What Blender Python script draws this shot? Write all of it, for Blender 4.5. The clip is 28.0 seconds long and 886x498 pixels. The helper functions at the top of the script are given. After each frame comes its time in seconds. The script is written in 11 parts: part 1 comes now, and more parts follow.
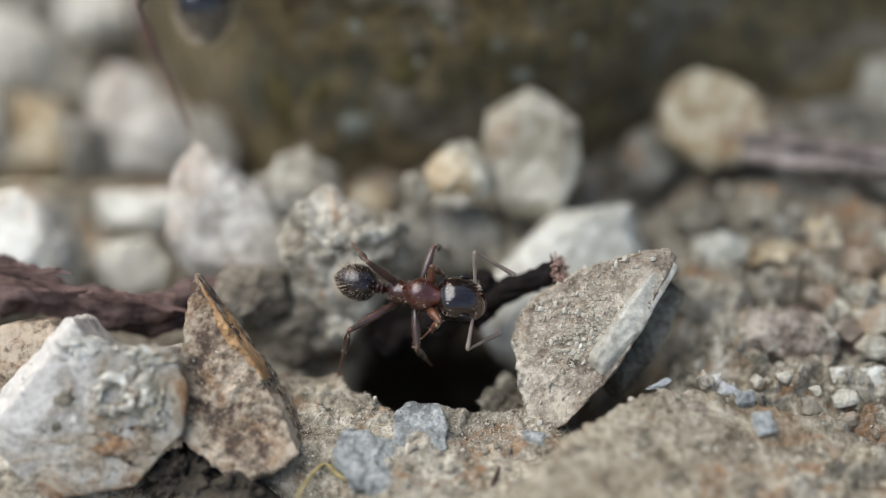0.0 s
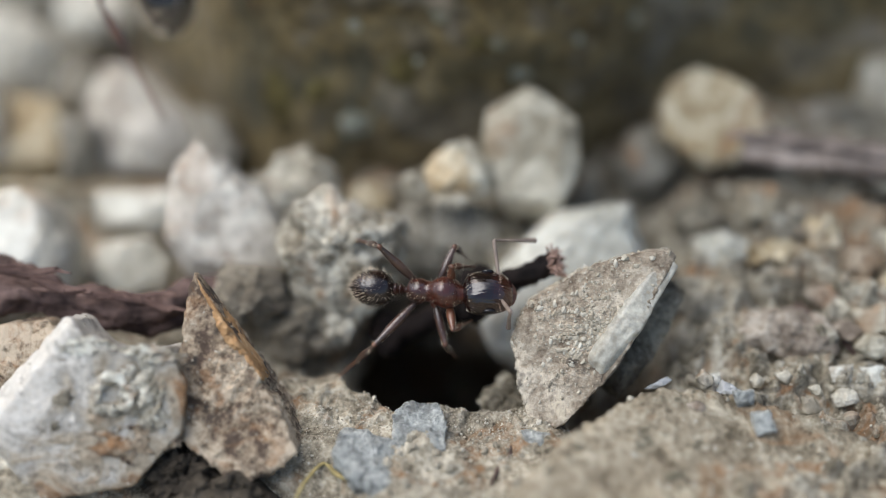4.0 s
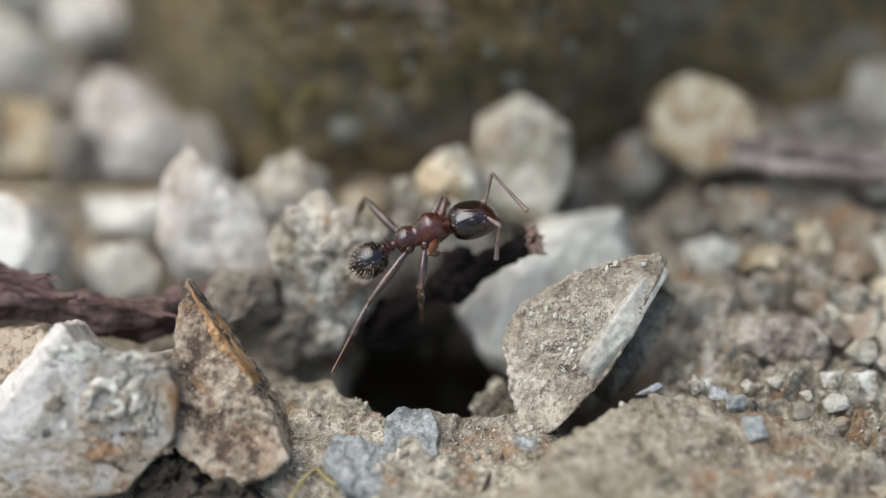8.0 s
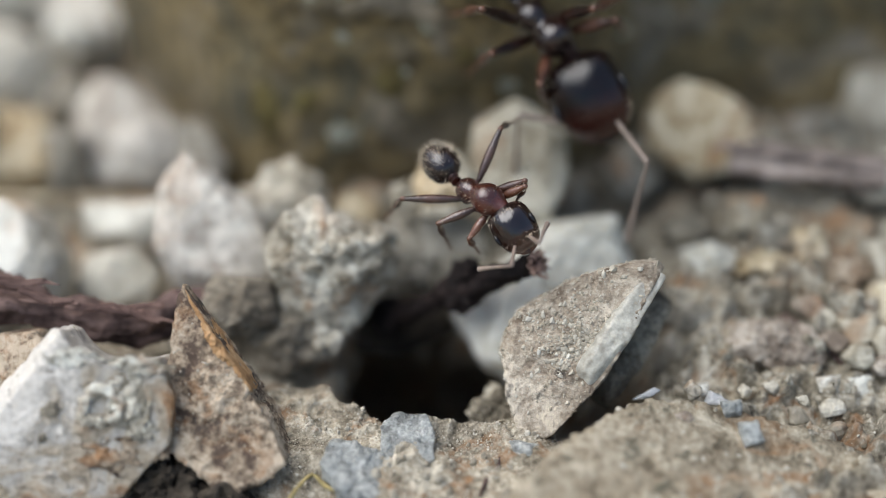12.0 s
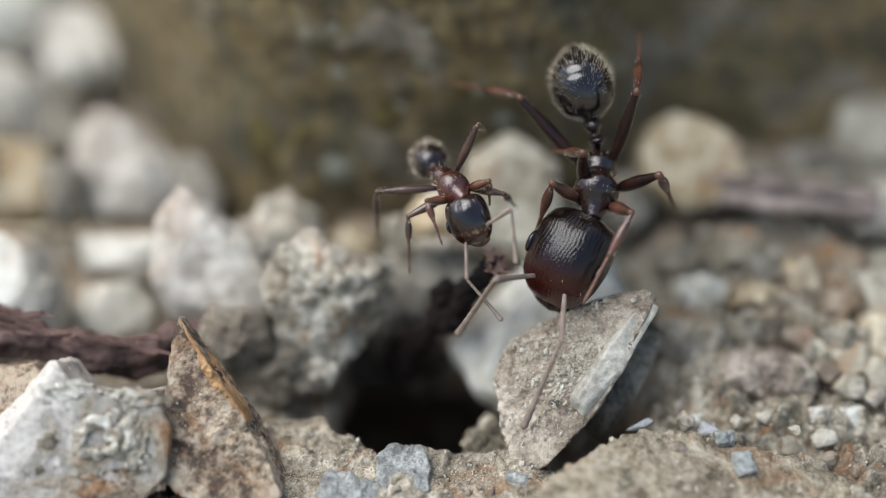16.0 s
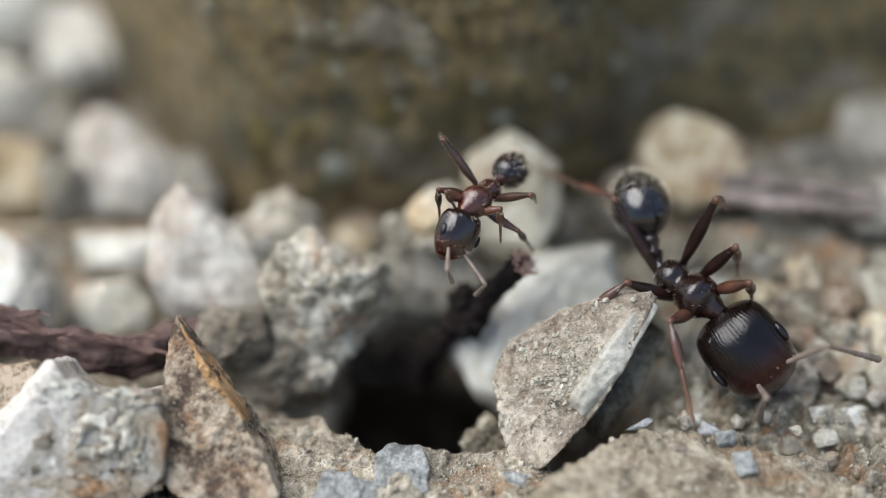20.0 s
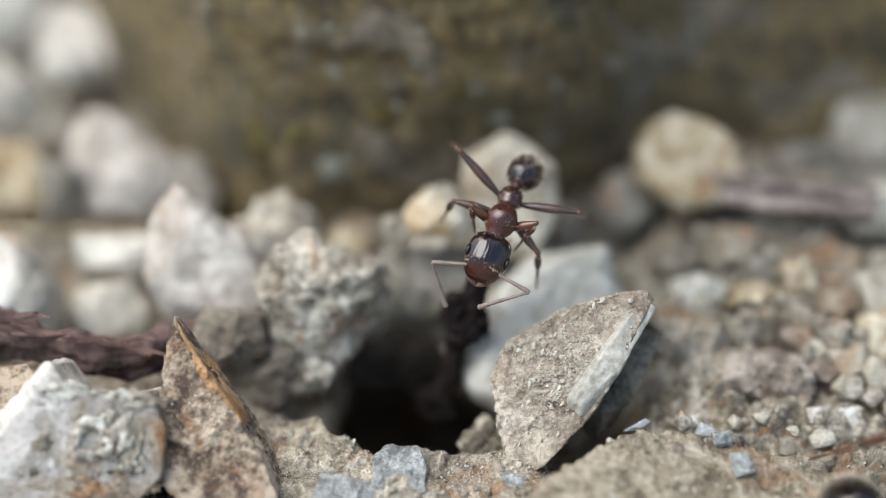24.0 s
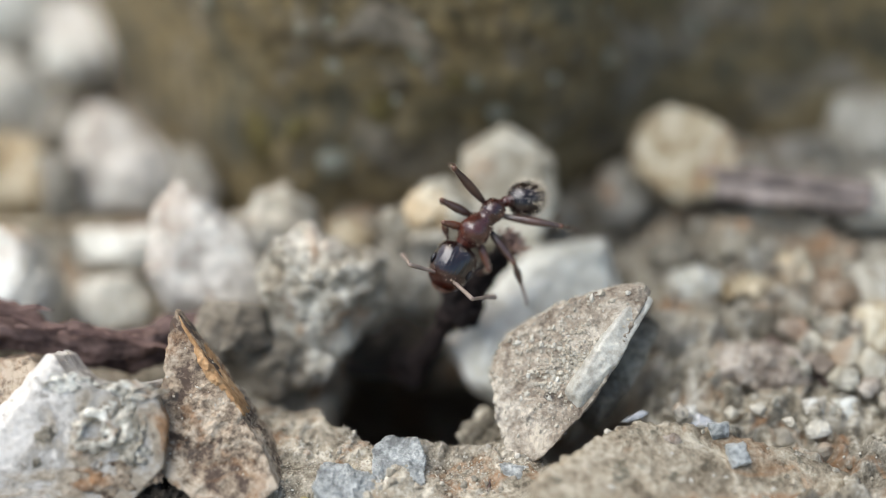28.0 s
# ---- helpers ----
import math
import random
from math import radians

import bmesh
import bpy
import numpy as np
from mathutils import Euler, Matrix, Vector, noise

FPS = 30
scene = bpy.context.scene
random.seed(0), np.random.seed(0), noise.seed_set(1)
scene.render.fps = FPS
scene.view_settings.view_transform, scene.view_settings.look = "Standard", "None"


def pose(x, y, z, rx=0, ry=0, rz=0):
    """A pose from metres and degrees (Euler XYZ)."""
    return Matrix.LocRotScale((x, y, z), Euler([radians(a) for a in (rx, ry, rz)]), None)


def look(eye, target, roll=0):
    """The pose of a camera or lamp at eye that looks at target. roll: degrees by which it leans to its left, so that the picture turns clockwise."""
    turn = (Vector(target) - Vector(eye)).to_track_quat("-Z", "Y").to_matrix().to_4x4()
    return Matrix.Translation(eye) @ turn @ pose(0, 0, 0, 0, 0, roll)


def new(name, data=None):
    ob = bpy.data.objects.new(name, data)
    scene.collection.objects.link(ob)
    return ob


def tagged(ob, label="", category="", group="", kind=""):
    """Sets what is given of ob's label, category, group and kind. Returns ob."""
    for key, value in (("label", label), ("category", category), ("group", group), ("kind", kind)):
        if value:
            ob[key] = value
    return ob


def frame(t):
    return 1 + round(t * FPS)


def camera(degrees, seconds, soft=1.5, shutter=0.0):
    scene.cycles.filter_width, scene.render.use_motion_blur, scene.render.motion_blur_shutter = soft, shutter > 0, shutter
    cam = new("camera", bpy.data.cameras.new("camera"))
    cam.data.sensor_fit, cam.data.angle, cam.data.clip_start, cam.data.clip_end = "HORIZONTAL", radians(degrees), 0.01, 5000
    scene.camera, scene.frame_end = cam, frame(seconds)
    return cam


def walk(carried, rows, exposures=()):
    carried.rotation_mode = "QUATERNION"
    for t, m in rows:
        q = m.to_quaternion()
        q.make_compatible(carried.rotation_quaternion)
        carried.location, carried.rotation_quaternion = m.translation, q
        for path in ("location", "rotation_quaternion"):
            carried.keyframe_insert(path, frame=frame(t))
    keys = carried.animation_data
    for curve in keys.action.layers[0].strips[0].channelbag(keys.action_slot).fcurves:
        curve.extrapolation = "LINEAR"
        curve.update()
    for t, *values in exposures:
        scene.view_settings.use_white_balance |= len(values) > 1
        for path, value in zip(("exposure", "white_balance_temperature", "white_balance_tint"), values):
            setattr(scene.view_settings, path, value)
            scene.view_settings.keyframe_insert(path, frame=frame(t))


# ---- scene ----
cam = camera(36, 28.0, soft=0.9)
cam.data.dof.use_dof = True
cam.data.dof.focus_distance = 0.0393
cam.data.dof.aperture_fstop = 17.0
walk(cam, [
    (0, pose(0.00000, -0.03153, 0.02463, 51.788, 0.206, 0.322)),
    (0.5, pose(-0.00000, -0.03149, 0.02460, 51.759, 0.231, 0.362)),
    (1, pose(-0.00000, -0.03144, 0.02456, 51.718, 0.240, 0.358)),
    (1.5, pose(-0.00000, -0.03140, 0.02453, 51.704, 0.211, 0.310)),
    (2, pose(-0.00000, -0.03144, 0.02457, 51.690, 0.278, 0.295)),
    (2.5, pose(-0.00000, -0.03147, 0.02458, 51.690, 0.237, 0.351)),
    (3, pose(-0.00000, -0.03145, 0.02457, 51.653, 0.204, 0.299)),
    (3.5, pose(-0.00000, -0.03146, 0.02458, 51.704, 0.199, 0.285)),
    (5.5, pose(0.00000, -0.03156, 0.02466, 51.843, 0.209, 0.234)),
    (6, pose(-0.00000, -0.03151, 0.02462, 51.893, 0.131, 0.162)),
    (6.5, pose(-0.00000, -0.03144, 0.02457, 51.865, 0.073, 0.072)),
    (7, pose(-0.00000, -0.03144, 0.02457, 51.880, 0.068, 0.053)),
    (7.5, pose(-0.00000, -0.03147, 0.02458, 51.948, 0.024, -0.004)),
    (8, pose(0.00000, -0.03152, 0.02463, 52.000, 0.000, -0.000)),
    (8.5, pose(0.00000, -0.03165, 0.02472, 52.169, 0.039, 0.002)),
    (9, pose(0.00000, -0.03165, 0.02473, 52.194, 0.077, 0.051)),
    (9.5, pose(0.00000, -0.03167, 0.02474, 52.232, 0.094, 0.062)),
    (10, pose(0.00000, -0.03161, 0.02470, 52.247, 0.107, 0.023)),
    (10.5, pose(-0.00000, -0.03161, 0.02469, 52.303, -0.014, -0.030)),
    (11, pose(-0.00000, -0.03159, 0.02468, 52.279, -0.024, -0.126)),
    (11.5, pose(-0.00000, -0.03155, 0.02465, 52.280, -0.029, -0.151)),
    (12, pose(-0.00000, -0.03153, 0.02463, 52.222, -0.063, -0.136)),
    (12.5, pose(0.00000, -0.03144, 0.02456, 52.236, -0.104, -0.253)),
    (14.5, pose(-0.00000, -0.03158, 0.02467, 53.297, -0.226, -0.519)),
    (15, pose(-0.00000, -0.03182, 0.02485, 53.567, -0.080, -0.348)),
    (15.5, pose(-0.00000, -0.03181, 0.02484, 53.590, -0.108, -0.360)),
    (16, pose(-0.00000, -0.03183, 0.02485, 53.577, -0.108, -0.386)),
    (16.5, pose(-0.00000, -0.03183, 0.02485, 53.591, -0.107, -0.353)),
    (17, pose(-0.00000, -0.03184, 0.02486, 53.595, -0.073, -0.333)),
    (17.5, pose(-0.00000, -0.03179, 0.02482, 53.536, -0.104, -0.315)),
    (18, pose(-0.00000, -0.03178, 0.02482, 53.528, -0.165, -0.312)),
    (18.5, pose(-0.00000, -0.03178, 0.02482, 53.516, -0.092, -0.372)),
    (19, pose(-0.00000, -0.03175, 0.02480, 53.491, -0.179, -0.389)),
    (19.5, pose(-0.00000, -0.03174, 0.02479, 53.548, -0.145, -0.333)),
    (20, pose(-0.00000, -0.03162, 0.02470, 53.516, -0.172, -0.397)),
    (20.5, pose(-0.00000, -0.03160, 0.02468, 53.544, -0.136, -0.401)),
    (21, pose(-0.00000, -0.03158, 0.02467, 53.527, -0.148, -0.478)),
    (21.5, pose(-0.00000, -0.03163, 0.02471, 53.577, -0.169, -0.467)),
    (23.5, pose(-0.00000, -0.03165, 0.02472, 53.628, -0.208, -0.470)),
    (24, pose(-0.00000, -0.03167, 0.02474, 53.570, -0.171, -0.528)),
    (24.5, pose(-0.00000, -0.03172, 0.02477, 53.591, -0.118, -0.511)),
    (25, pose(-0.00000, -0.03166, 0.02473, 53.527, -0.129, -0.513)),
    (25.5, pose(-0.00000, -0.03164, 0.02472, 53.462, -0.160, -0.484)),
    (26, pose(-0.00000, -0.03167, 0.02474, 53.458, -0.167, -0.482)),
    (26.5, pose(-0.00000, -0.03178, 0.02482, 53.380, -0.087, -0.455)),
    (27, pose(-0.00000, -0.03182, 0.02485, 53.403, -0.135, -0.479)),
    (27.5, pose(-0.00000, -0.03191, 0.02492, 53.462, -0.128, -0.500)),
    (28, pose(-0.00001, -0.03194, 0.02494, 53.274, -0.163, -0.596)),
], exposures=[(0.0, 0.92), (10.0, 0.99), (15.0, 1.04), (28.0, 1.2)])

# ---- light: an overcast sky, the sun a wide soft patch ----
world = bpy.data.worlds.new("sky")
scene.world = world
world.use_nodes = True
wn = world.node_tree
sky = wn.nodes.new("ShaderNodeTexSky")
sky.sky_type, sky.sun_disc = "NISHITA", False
sky.sun_elevation, sky.sun_rotation = radians(58), radians(-35)
sky.dust_density, sky.air_density = 4.0, 1.2
wn.links.new(sky.outputs["Color"], wn.nodes["Background"].inputs["Color"])
wn.nodes["Background"].inputs["Strength"].default_value = 0.098
sun = new("sun", bpy.data.lights.new("sun", "SUN"))
sun.data.energy, sun.data.angle, sun.data.color = 1.6, radians(50), (1.0, 0.978, 0.955)
sun.matrix_world = look((-2.2, -0.9, 4.0), (0, 0, 0))

MM = 0.001


# ---- materials ----
def links(mat):
    nt = mat.node_tree
    b = nt.nodes["Principled BSDF"]

    def add(kind, **kw):
        n = nt.nodes.new("ShaderNode" + kind)
        for k, v in kw.items():
            n.inputs[k].default_value = v
        return n

    def join(a, out, c, inp):
        nt.links.new(a.outputs[out], c.inputs[inp])
    return nt, b, add, join


def ramp(add, stops):
    n = add("ValToRGB")
    e = n.color_ramp.elements
    for el, (p, c) in ((e[0], stops[0]), (e[1], stops[-1])):
        el.position, el.color = p, (*c, 1)
    for p, c in stops[1:-1]:
        e.new(p).color = (*c, 1)
    return n


def mineral(name, dark, mid, light, speck=(0.05, 0.045, 0.04), specks=0.25, coarse=700.0, rough=0.75, bump=0.5, sss=0.0, wide=0.12, per="object", rust=0.0, patch=0.35):
    """Stone or soil: three tones in patches, fine grain, dark specks, relief."""
    dark, mid, light = ((c[0] * 0.962, c[1], c[2] * 0.985) for c in (dark, mid, light))
    mat = bpy.data.materials.new(name)
    mat.use_nodes = True
    nt, b, add, join = links(mat)
    tc = add("TexCoord")
    info = add("ObjectInfo") if per == "object" else add("NewGeometry")
    rnd = "Random" if per == "object" else "Random Per Island"
    shift = add("VectorMath")
    shift.operation = "SCALE"
    shift.inputs[0].default_value = (0.37, 0.71, 0.53)
    join(info, rnd, shift, "Scale")
    at = add("VectorMath")
    join(tc, "Object", at, 0)
    join(shift, 0, at, 1)
    n1 = add("TexNoise", Scale=coarse, Detail=8.0, Roughness=0.62, Distortion=0.6)
    n2 = add("TexNoise", Scale=coarse * 5.5, Detail=6.0, Roughness=0.7)
    n3 = add("TexNoise", Scale=coarse * 0.32, Detail=3.0)
    for n in (n1, n2, n3):
        join(at, 0, n, "Vector")
    mixn = add("Math")
    mixn.operation = "MULTIPLY_ADD"
    mixn.inputs[1].default_value = 0.45
    join(n2, "Fac", mixn, 0)
    half = add("Math")
    half.operation = "MULTIPLY"
    half.inputs[1].default_value = 0.55
    join(n1, "Fac", half, 0)
    join(half, 0, mixn, 2)
    r = ramp(add, [(0.5 - wide, dark), (0.5, mid), (0.5 + wide, light)])
    join(mixn, 0, r, "Fac")
    # broad change of tone
    tone = add("MixRGB")
    tone.blend_type = "OVERLAY"
    tone.inputs["Fac"].default_value = patch
    join(r, "Color", tone, "Color1")
    join(n3, "Fac", tone, "Color2")
    # dark mineral specks, ragged
    warp = add("TexNoise", Scale=coarse * 4.0, Detail=3.0)
    join(at, 0, warp, "Vector")
    push = add("VectorMath")
    push.operation = "MULTIPLY_ADD"
    push.inputs[1].default_value = (1.3 / coarse,) * 3
    join(warp, "Color", push, 0)
    join(at, 0, push, 2)
    v = add("TexVoronoi", Scale=coarse * 1.5, Randomness=1.0)
    join(push, 0, v, "Vector")
    pick = add("SeparateColor")
    join(v, "Color", pick, 0)
    reach = add("Math")
    reach.operation = "MULTIPLY_ADD"
    reach.inputs[1].default_value, reach.inputs[2].default_value = 0.6, -0.6 * (1 - specks)
    join(pick, 0, reach, 0)
    gate = add("Math")
    gate.operation = "SUBTRACT"
    join(reach, 0, gate, 0)
    join(v, "Distance", gate, 1)
    both = add("MapRange")
    both.inputs["From Min"].default_value, both.inputs["From Max"].default_value = -0.3, 0.02
    both.inputs["To Max"].default_value = 0.8
    join(gate, 0, both, "Value")
    out = add("MixRGB", Color2=(*speck, 1))
    join(both, 0, out, "Fac")
    join(tone, "Color", out, "Color1")
    if rust:
        n4 = add("TexNoise", Scale=coarse * 0.55, Detail=6.0, Roughness=0.65, Distortion=1.0)
        far = add("VectorMath")
        far.inputs[1].default_value = (0.011, 0.023, 0.017)
        join(at, 0, far, 0)
        join(far, 0, n4, "Vector")
        rg = add("MapRange")
        rg.inputs["From Min"].default_value, rg.inputs["From Max"].default_value = 0.62 - 0.12 * rust, 0.74 - 0.1 * rust
        rg.inputs["To Max"].default_value = 0.8
        join(n4, "Fac", rg, "Value")
        ro = add("MixRGB", Color2=(0.3, 0.15, 0.06, 1))
        join(rg, 0, ro, "Fac")
        join(out, "Color", ro, "Color1")
        out = ro
    join(out, "Color", b, "Base Color")
    rr = add("MapRange")
    rr.inputs["To Min"].default_value, rr.inputs["To Max"].default_value = rough - 0.2, min(1.0, rough + 0.2)
    join(n2, "Fac", rr, "Value")
    join(rr, 0, b, "Roughness")
    b.inputs["Specular IOR Level"].default_value = 0.35
    b1 = add("Bump", Strength=bump, Distance=0.0003)
    join(n1, "Fac", b1, "Height")
    b2 = add("Bump", Strength=bump, Distance=0.0001)
    join(n2, "Fac", b2, "Height")
    join(b1, 0, b2, "Normal")
    join(b2, 0, b, "Normal")
    if sss:
        b.inputs["Subsurface Weight"].default_value = sss
        b.inputs["Subsurface Radius"].default_value = (0.7, 0.6, 0.5)
        b.inputs["Subsurface Scale"].default_value = 0.0008
    return mat


def cuticle(name, base, warm, rough, scale=2500.0, coat=0.0, front=None, spec=0.5, ridges=0.0, haze=0.16, relief=0.45, ior=1.68):
    """Insect shell: glossy, finely sculptured, slightly uneven in colour."""
    mat = bpy.data.materials.new(name)
    mat.use_nodes = True
    nt, b, add, join = links(mat)
    tc = add("TexCoord")
    n1 = add("TexNoise", Scale=1400.0, Detail=4.0)
    n2 = add("TexNoise", Scale=scale * 3, Detail=5.0, Roughness=0.7)
    join(tc, "Object", n1, "Vector")
    join(tc, "Object", n2, "Vector")
    r = ramp(add, [(0.35, base), (0.68, warm)])
    join(n1, "Fac", r, "Fac")
    col = r
    if front:
        axis = add("SeparateXYZ")
        join(tc, "Object", axis, 0)
        mr = add("MapRange")
        mr.inputs["From Min"].default_value, mr.inputs["From Max"].default_value = front[0] * MM, front[1] * MM
        join(axis, "X", mr, "Value")
        col = add("MixRGB", Color2=(*front[2], 1))
        join(mr, 0, col, "Fac")
        join(r, "Color", col, "Color1")
    join(col, "Color", b, "Base Color")
    rr = add("MapRange")
    rr.inputs["To Min"].default_value, rr.inputs["To Max"].default_value = max(0.05, rough - 0.12), rough + 0.1
    join(n2, "Fac", rr, "Value")
    join(rr, 0, b, "Roughness")
    bp = add("Bump", Strength=relief, Distance=0.00003)
    join(n2, "Fac", bp, "Height")
    last = bp
    if ridges:
        wv = add("TexWave", Scale=3000.0, Distortion=13.0, Detail=4.0)
        wv.inputs["Detail Scale"].default_value = 0.35
        wv.bands_direction = "Y"
        join(tc, "Object", wv, "Vector")
        last = add("Bump", Strength=ridges, Distance=0.00003)
        join(wv, "Fac", last, "Height")
        join(bp, 0, last, "Normal")
    join(last, 0, b, "Normal")
    join(last, 0, b, "Coat Normal")
    b.inputs["IOR"].default_value = 1.6
    b.inputs["Coat IOR"].default_value = ior
    b.inputs["Coat Weight"].default_value = coat
    b.inputs["Specular IOR Level"].default_value = spec
    b.inputs["Coat Roughness"].default_value = haze
    return mat


def bark(name, dark, light, streak=6.0):
    """Weathered woody stem: fibres along local x, peeling patches."""
    mat = bpy.data.materials.new(name)
    mat.use_nodes = True
    nt, b, add, join = links(mat)
    tc = add("TexCoord")
    mp = add("Mapping")
    mp.inputs["Scale"].default_value = (1.0, streak, streak)
    join(tc, "Object", mp, "Vector")
    n1 = add("TexNoise", Scale=450.0, Detail=8.0, Roughness=0.7, Distortion=0.8)
    join(mp, "Vector", n1, "Vector")
    n2 = add("TexNoise", Scale=1100.0, Detail=5.0)
    join(tc, "Object", n2, "Vector")
    m = add("Math")
    m.operation = "MULTIPLY"
    join(n1, "Fac", m, 0)
    join(n2, "Fac", m, 1)
    r = ramp(add, [(0.14, dark), (0.26, tuple((a + c) / 2 for a, c in zip(dark, light))), (0.4, light)])
    join(m, 0, r, "Fac")
    join(r, "Color", b, "Base Color")
    b.inputs["Roughness"].default_value = 0.8
    b.inputs["Specular IOR Level"].default_value = 0.2
    bp = add("Bump", Strength=0.8, Distance=0.00016)
    join(m, 0, bp, "Height")
    join(bp, 0, b, "Normal")
    return mat


def plain(name, col, rough=0.5, trans=0.0, spec=0.5):
    mat = bpy.data.materials.new(name)
    mat.use_nodes = True
    nt, b, add, join = links(mat)
    tc = add("TexCoord")
    n = add("TexNoise", Scale=2600.0, Detail=4.0)
    join(tc, "Object", n, "Vector")
    r = ramp(add, [(0.3, tuple(c * 0.7 for c in col)), (0.7, tuple(min(1, c * 1.25) for c in col))])
    join(n, "Fac", r, "Fac")
    join(r, "Color", b, "Base Color")
    b.inputs["Roughness"].default_value = rough
    b.inputs["Transmission Weight"].default_value = trans
    b.inputs["Specular IOR Level"].default_value = spec
    return mat


def layered(name, tones, rough, bump, coarse, lean=(0.0, 0.0, 0.0), at=0.0, sss=0.0, spec=0.35, sharp=1.0):
    """Stone in broad zones of differing minerals: tones is [(level, dark, light)], lean tilts the zones through the stone."""
    mat = bpy.data.materials.new(name)
    mat.use_nodes = True
    nt, b, add, join = links(mat)
    tc = add("TexCoord")
    zone = add("TexNoise", Scale=coarse, Detail=7.0, Roughness=0.62, Distortion=0.9)
    fine = add("TexNoise", Scale=coarse * 7.0, Detail=7.0, Roughness=0.72)
    for n in (zone, fine):
        join(tc, "Object", n, "Vector")
    dot = add("VectorMath")
    dot.operation = "DOT_PRODUCT"
    dot.inputs[1].default_value = lean
    join(tc, "Object", dot, 0)
    lift = add("Math")
    lift.operation = "ADD"
    lift.inputs[1].default_value = at
    join(dot, "Value", lift, 0)
    pos = add("Math")
    pos.operation = "MULTIPLY_ADD"
    pos.inputs[1].default_value = sharp
    join(zone, "Fac", pos, 0)
    join(lift, 0, pos, 2)
    dark = ramp(add, [(p, d) for p, d, l in tones])
    light = ramp(add, [(p, l) for p, d, l in tones])
    join(pos, 0, dark, "Fac")
    join(pos, 0, light, "Fac")
    grain = add("MapRange")
    grain.inputs["From Min"].default_value, grain.inputs["From Max"].default_value = 0.36, 0.62
    join(fine, "Fac", grain, "Value")
    mix = add("MixRGB")
    join(grain, 0, mix, "Fac")
    join(dark, "Color", mix, "Color1")
    join(light, "Color", mix, "Color2")
    # small dark mineral spots
    v = add("TexVoronoi", Scale=coarse * 2.6, Randomness=1.0)
    warp = add("VectorMath")
    warp.operation = "MULTIPLY_ADD"
    warp.inputs[1].default_value = (0.9 / coarse,) * 3
    join(fine, "Color", warp, 0)
    join(tc, "Object", warp, 2)
    join(warp, 0, v, "Vector")
    spot = add("MapRange")
    spot.inputs["From Min"].default_value, spot.inputs["From Max"].default_value = 0.28, 0.16
    spot.inputs["To Max"].default_value = 0.6
    join(v, "Distance", spot, "Value")
    out = add("MixRGB", Color2=(0.09, 0.075, 0.055, 1))
    join(spot, 0, out, "Fac")
    join(mix, "Color", out, "Color1")
    join(out, "Color", b, "Base Color")
    rr = add("MapRange")
    rr.inputs["To Min"].default_value, rr.inputs["To Max"].default_value = rough - 0.15, min(1.0, rough + 0.2)
    join(fine, "Fac", rr, "Value")
    join(rr, 0, b, "Roughness")
    b.inputs["Specular IOR Level"].default_value = spec
    b1 = add("Bump", Strength=bump, Distance=0.00025)
    join(zone, "Fac", b1, "Height")
    b2 = add("Bump", Strength=bump, Distance=0.00008)
    join(fine, "Fac", b2, "Height")
    join(b1, 0, b2, "Normal")
    join(b2, 0, b, "Normal")
    if sss:
        b.inputs["Subsurface Weight"].default_value = sss
        b.inputs["Subsurface Radius"].default_value = (0.7, 0.6, 0.5)
        b.inputs["Subsurface Scale"].default_value = 0.0008
    return mat


M_QUARTZ = mineral("quartz", (0.23, 0.2, 0.16), (0.44, 0.405, 0.35), (0.73, 0.7, 0.635), specks=0.08, coarse=420, rough=0.4, bump=0.35, sss=0.2, wide=0.075, rust=0.8)
M_BLOCK = layered("zoned_quartz", [(0.22, (0.48, 0.46, 0.415), (0.66, 0.64, 0.59)), (0.4, (0.24, 0.227, 0.198), (0.37, 0.355, 0.32)), (0.5, (0.3, 0.268, 0.215), (0.47, 0.43, 0.36)), (0.6, (0.15, 0.122, 0.086), (0.33, 0.283, 0.21)), (0.68, (0.25, 0.21, 0.155), (0.4, 0.35, 0.27)), (0.84, (0.12, 0.06, 0.026), (0.29, 0.17, 0.08))],
                  0.36, 0.6, 620.0, lean=(60.0, 0.0, -75.0), at=-0.53, sss=0.12, spec=0.5, sharp=2.0)
M_CREAM = mineral("cream_crust", (0.3, 0.26, 0.2), (0.56, 0.51, 0.43), (0.8, 0.77, 0.7), specks=0.12, coarse=700, rough=0.6, bump=1.0, wide=0.075, rust=0.3)
M_WHITE = mineral("white_stone", (0.36, 0.33, 0.28), (0.53, 0.5, 0.445), (0.7, 0.68, 0.62), specks=0.06, coarse=300, rough=0.6, bump=0.6, rust=0.4, wide=0.09)
M_PINK = mineral("pinkish_stone", (0.33, 0.283, 0.235), (0.505, 0.457, 0.405), (0.69, 0.65, 0.59), specks=0.08, coarse=260, rough=0.7, bump=0.7, rust=0.25, wide=0.08)
M_MILKY = mineral("milky_quartz", (0.4, 0.37, 0.305), (0.58, 0.55, 0.485), (0.76, 0.735, 0.665), specks=0.05, coarse=300, rough=0.5, bump=0.4, sss=0.25, rust=0.35, wide=0.1)
M_VEIN = mineral("grey_quartz", (0.33, 0.3, 0.255), (0.45, 0.42, 0.365), (0.61, 0.58, 0.515), specks=0.06, coarse=700, rough=0.35, bump=0.2, sss=0.2, wide=0.08)
M_CRUST = mineral("crusted_stone", (0.17, 0.125, 0.09), (0.41, 0.335, 0.26), (0.7, 0.615, 0.51), specks=0.25, coarse=750, rough=0.8, bump=1.0, wide=0.1)
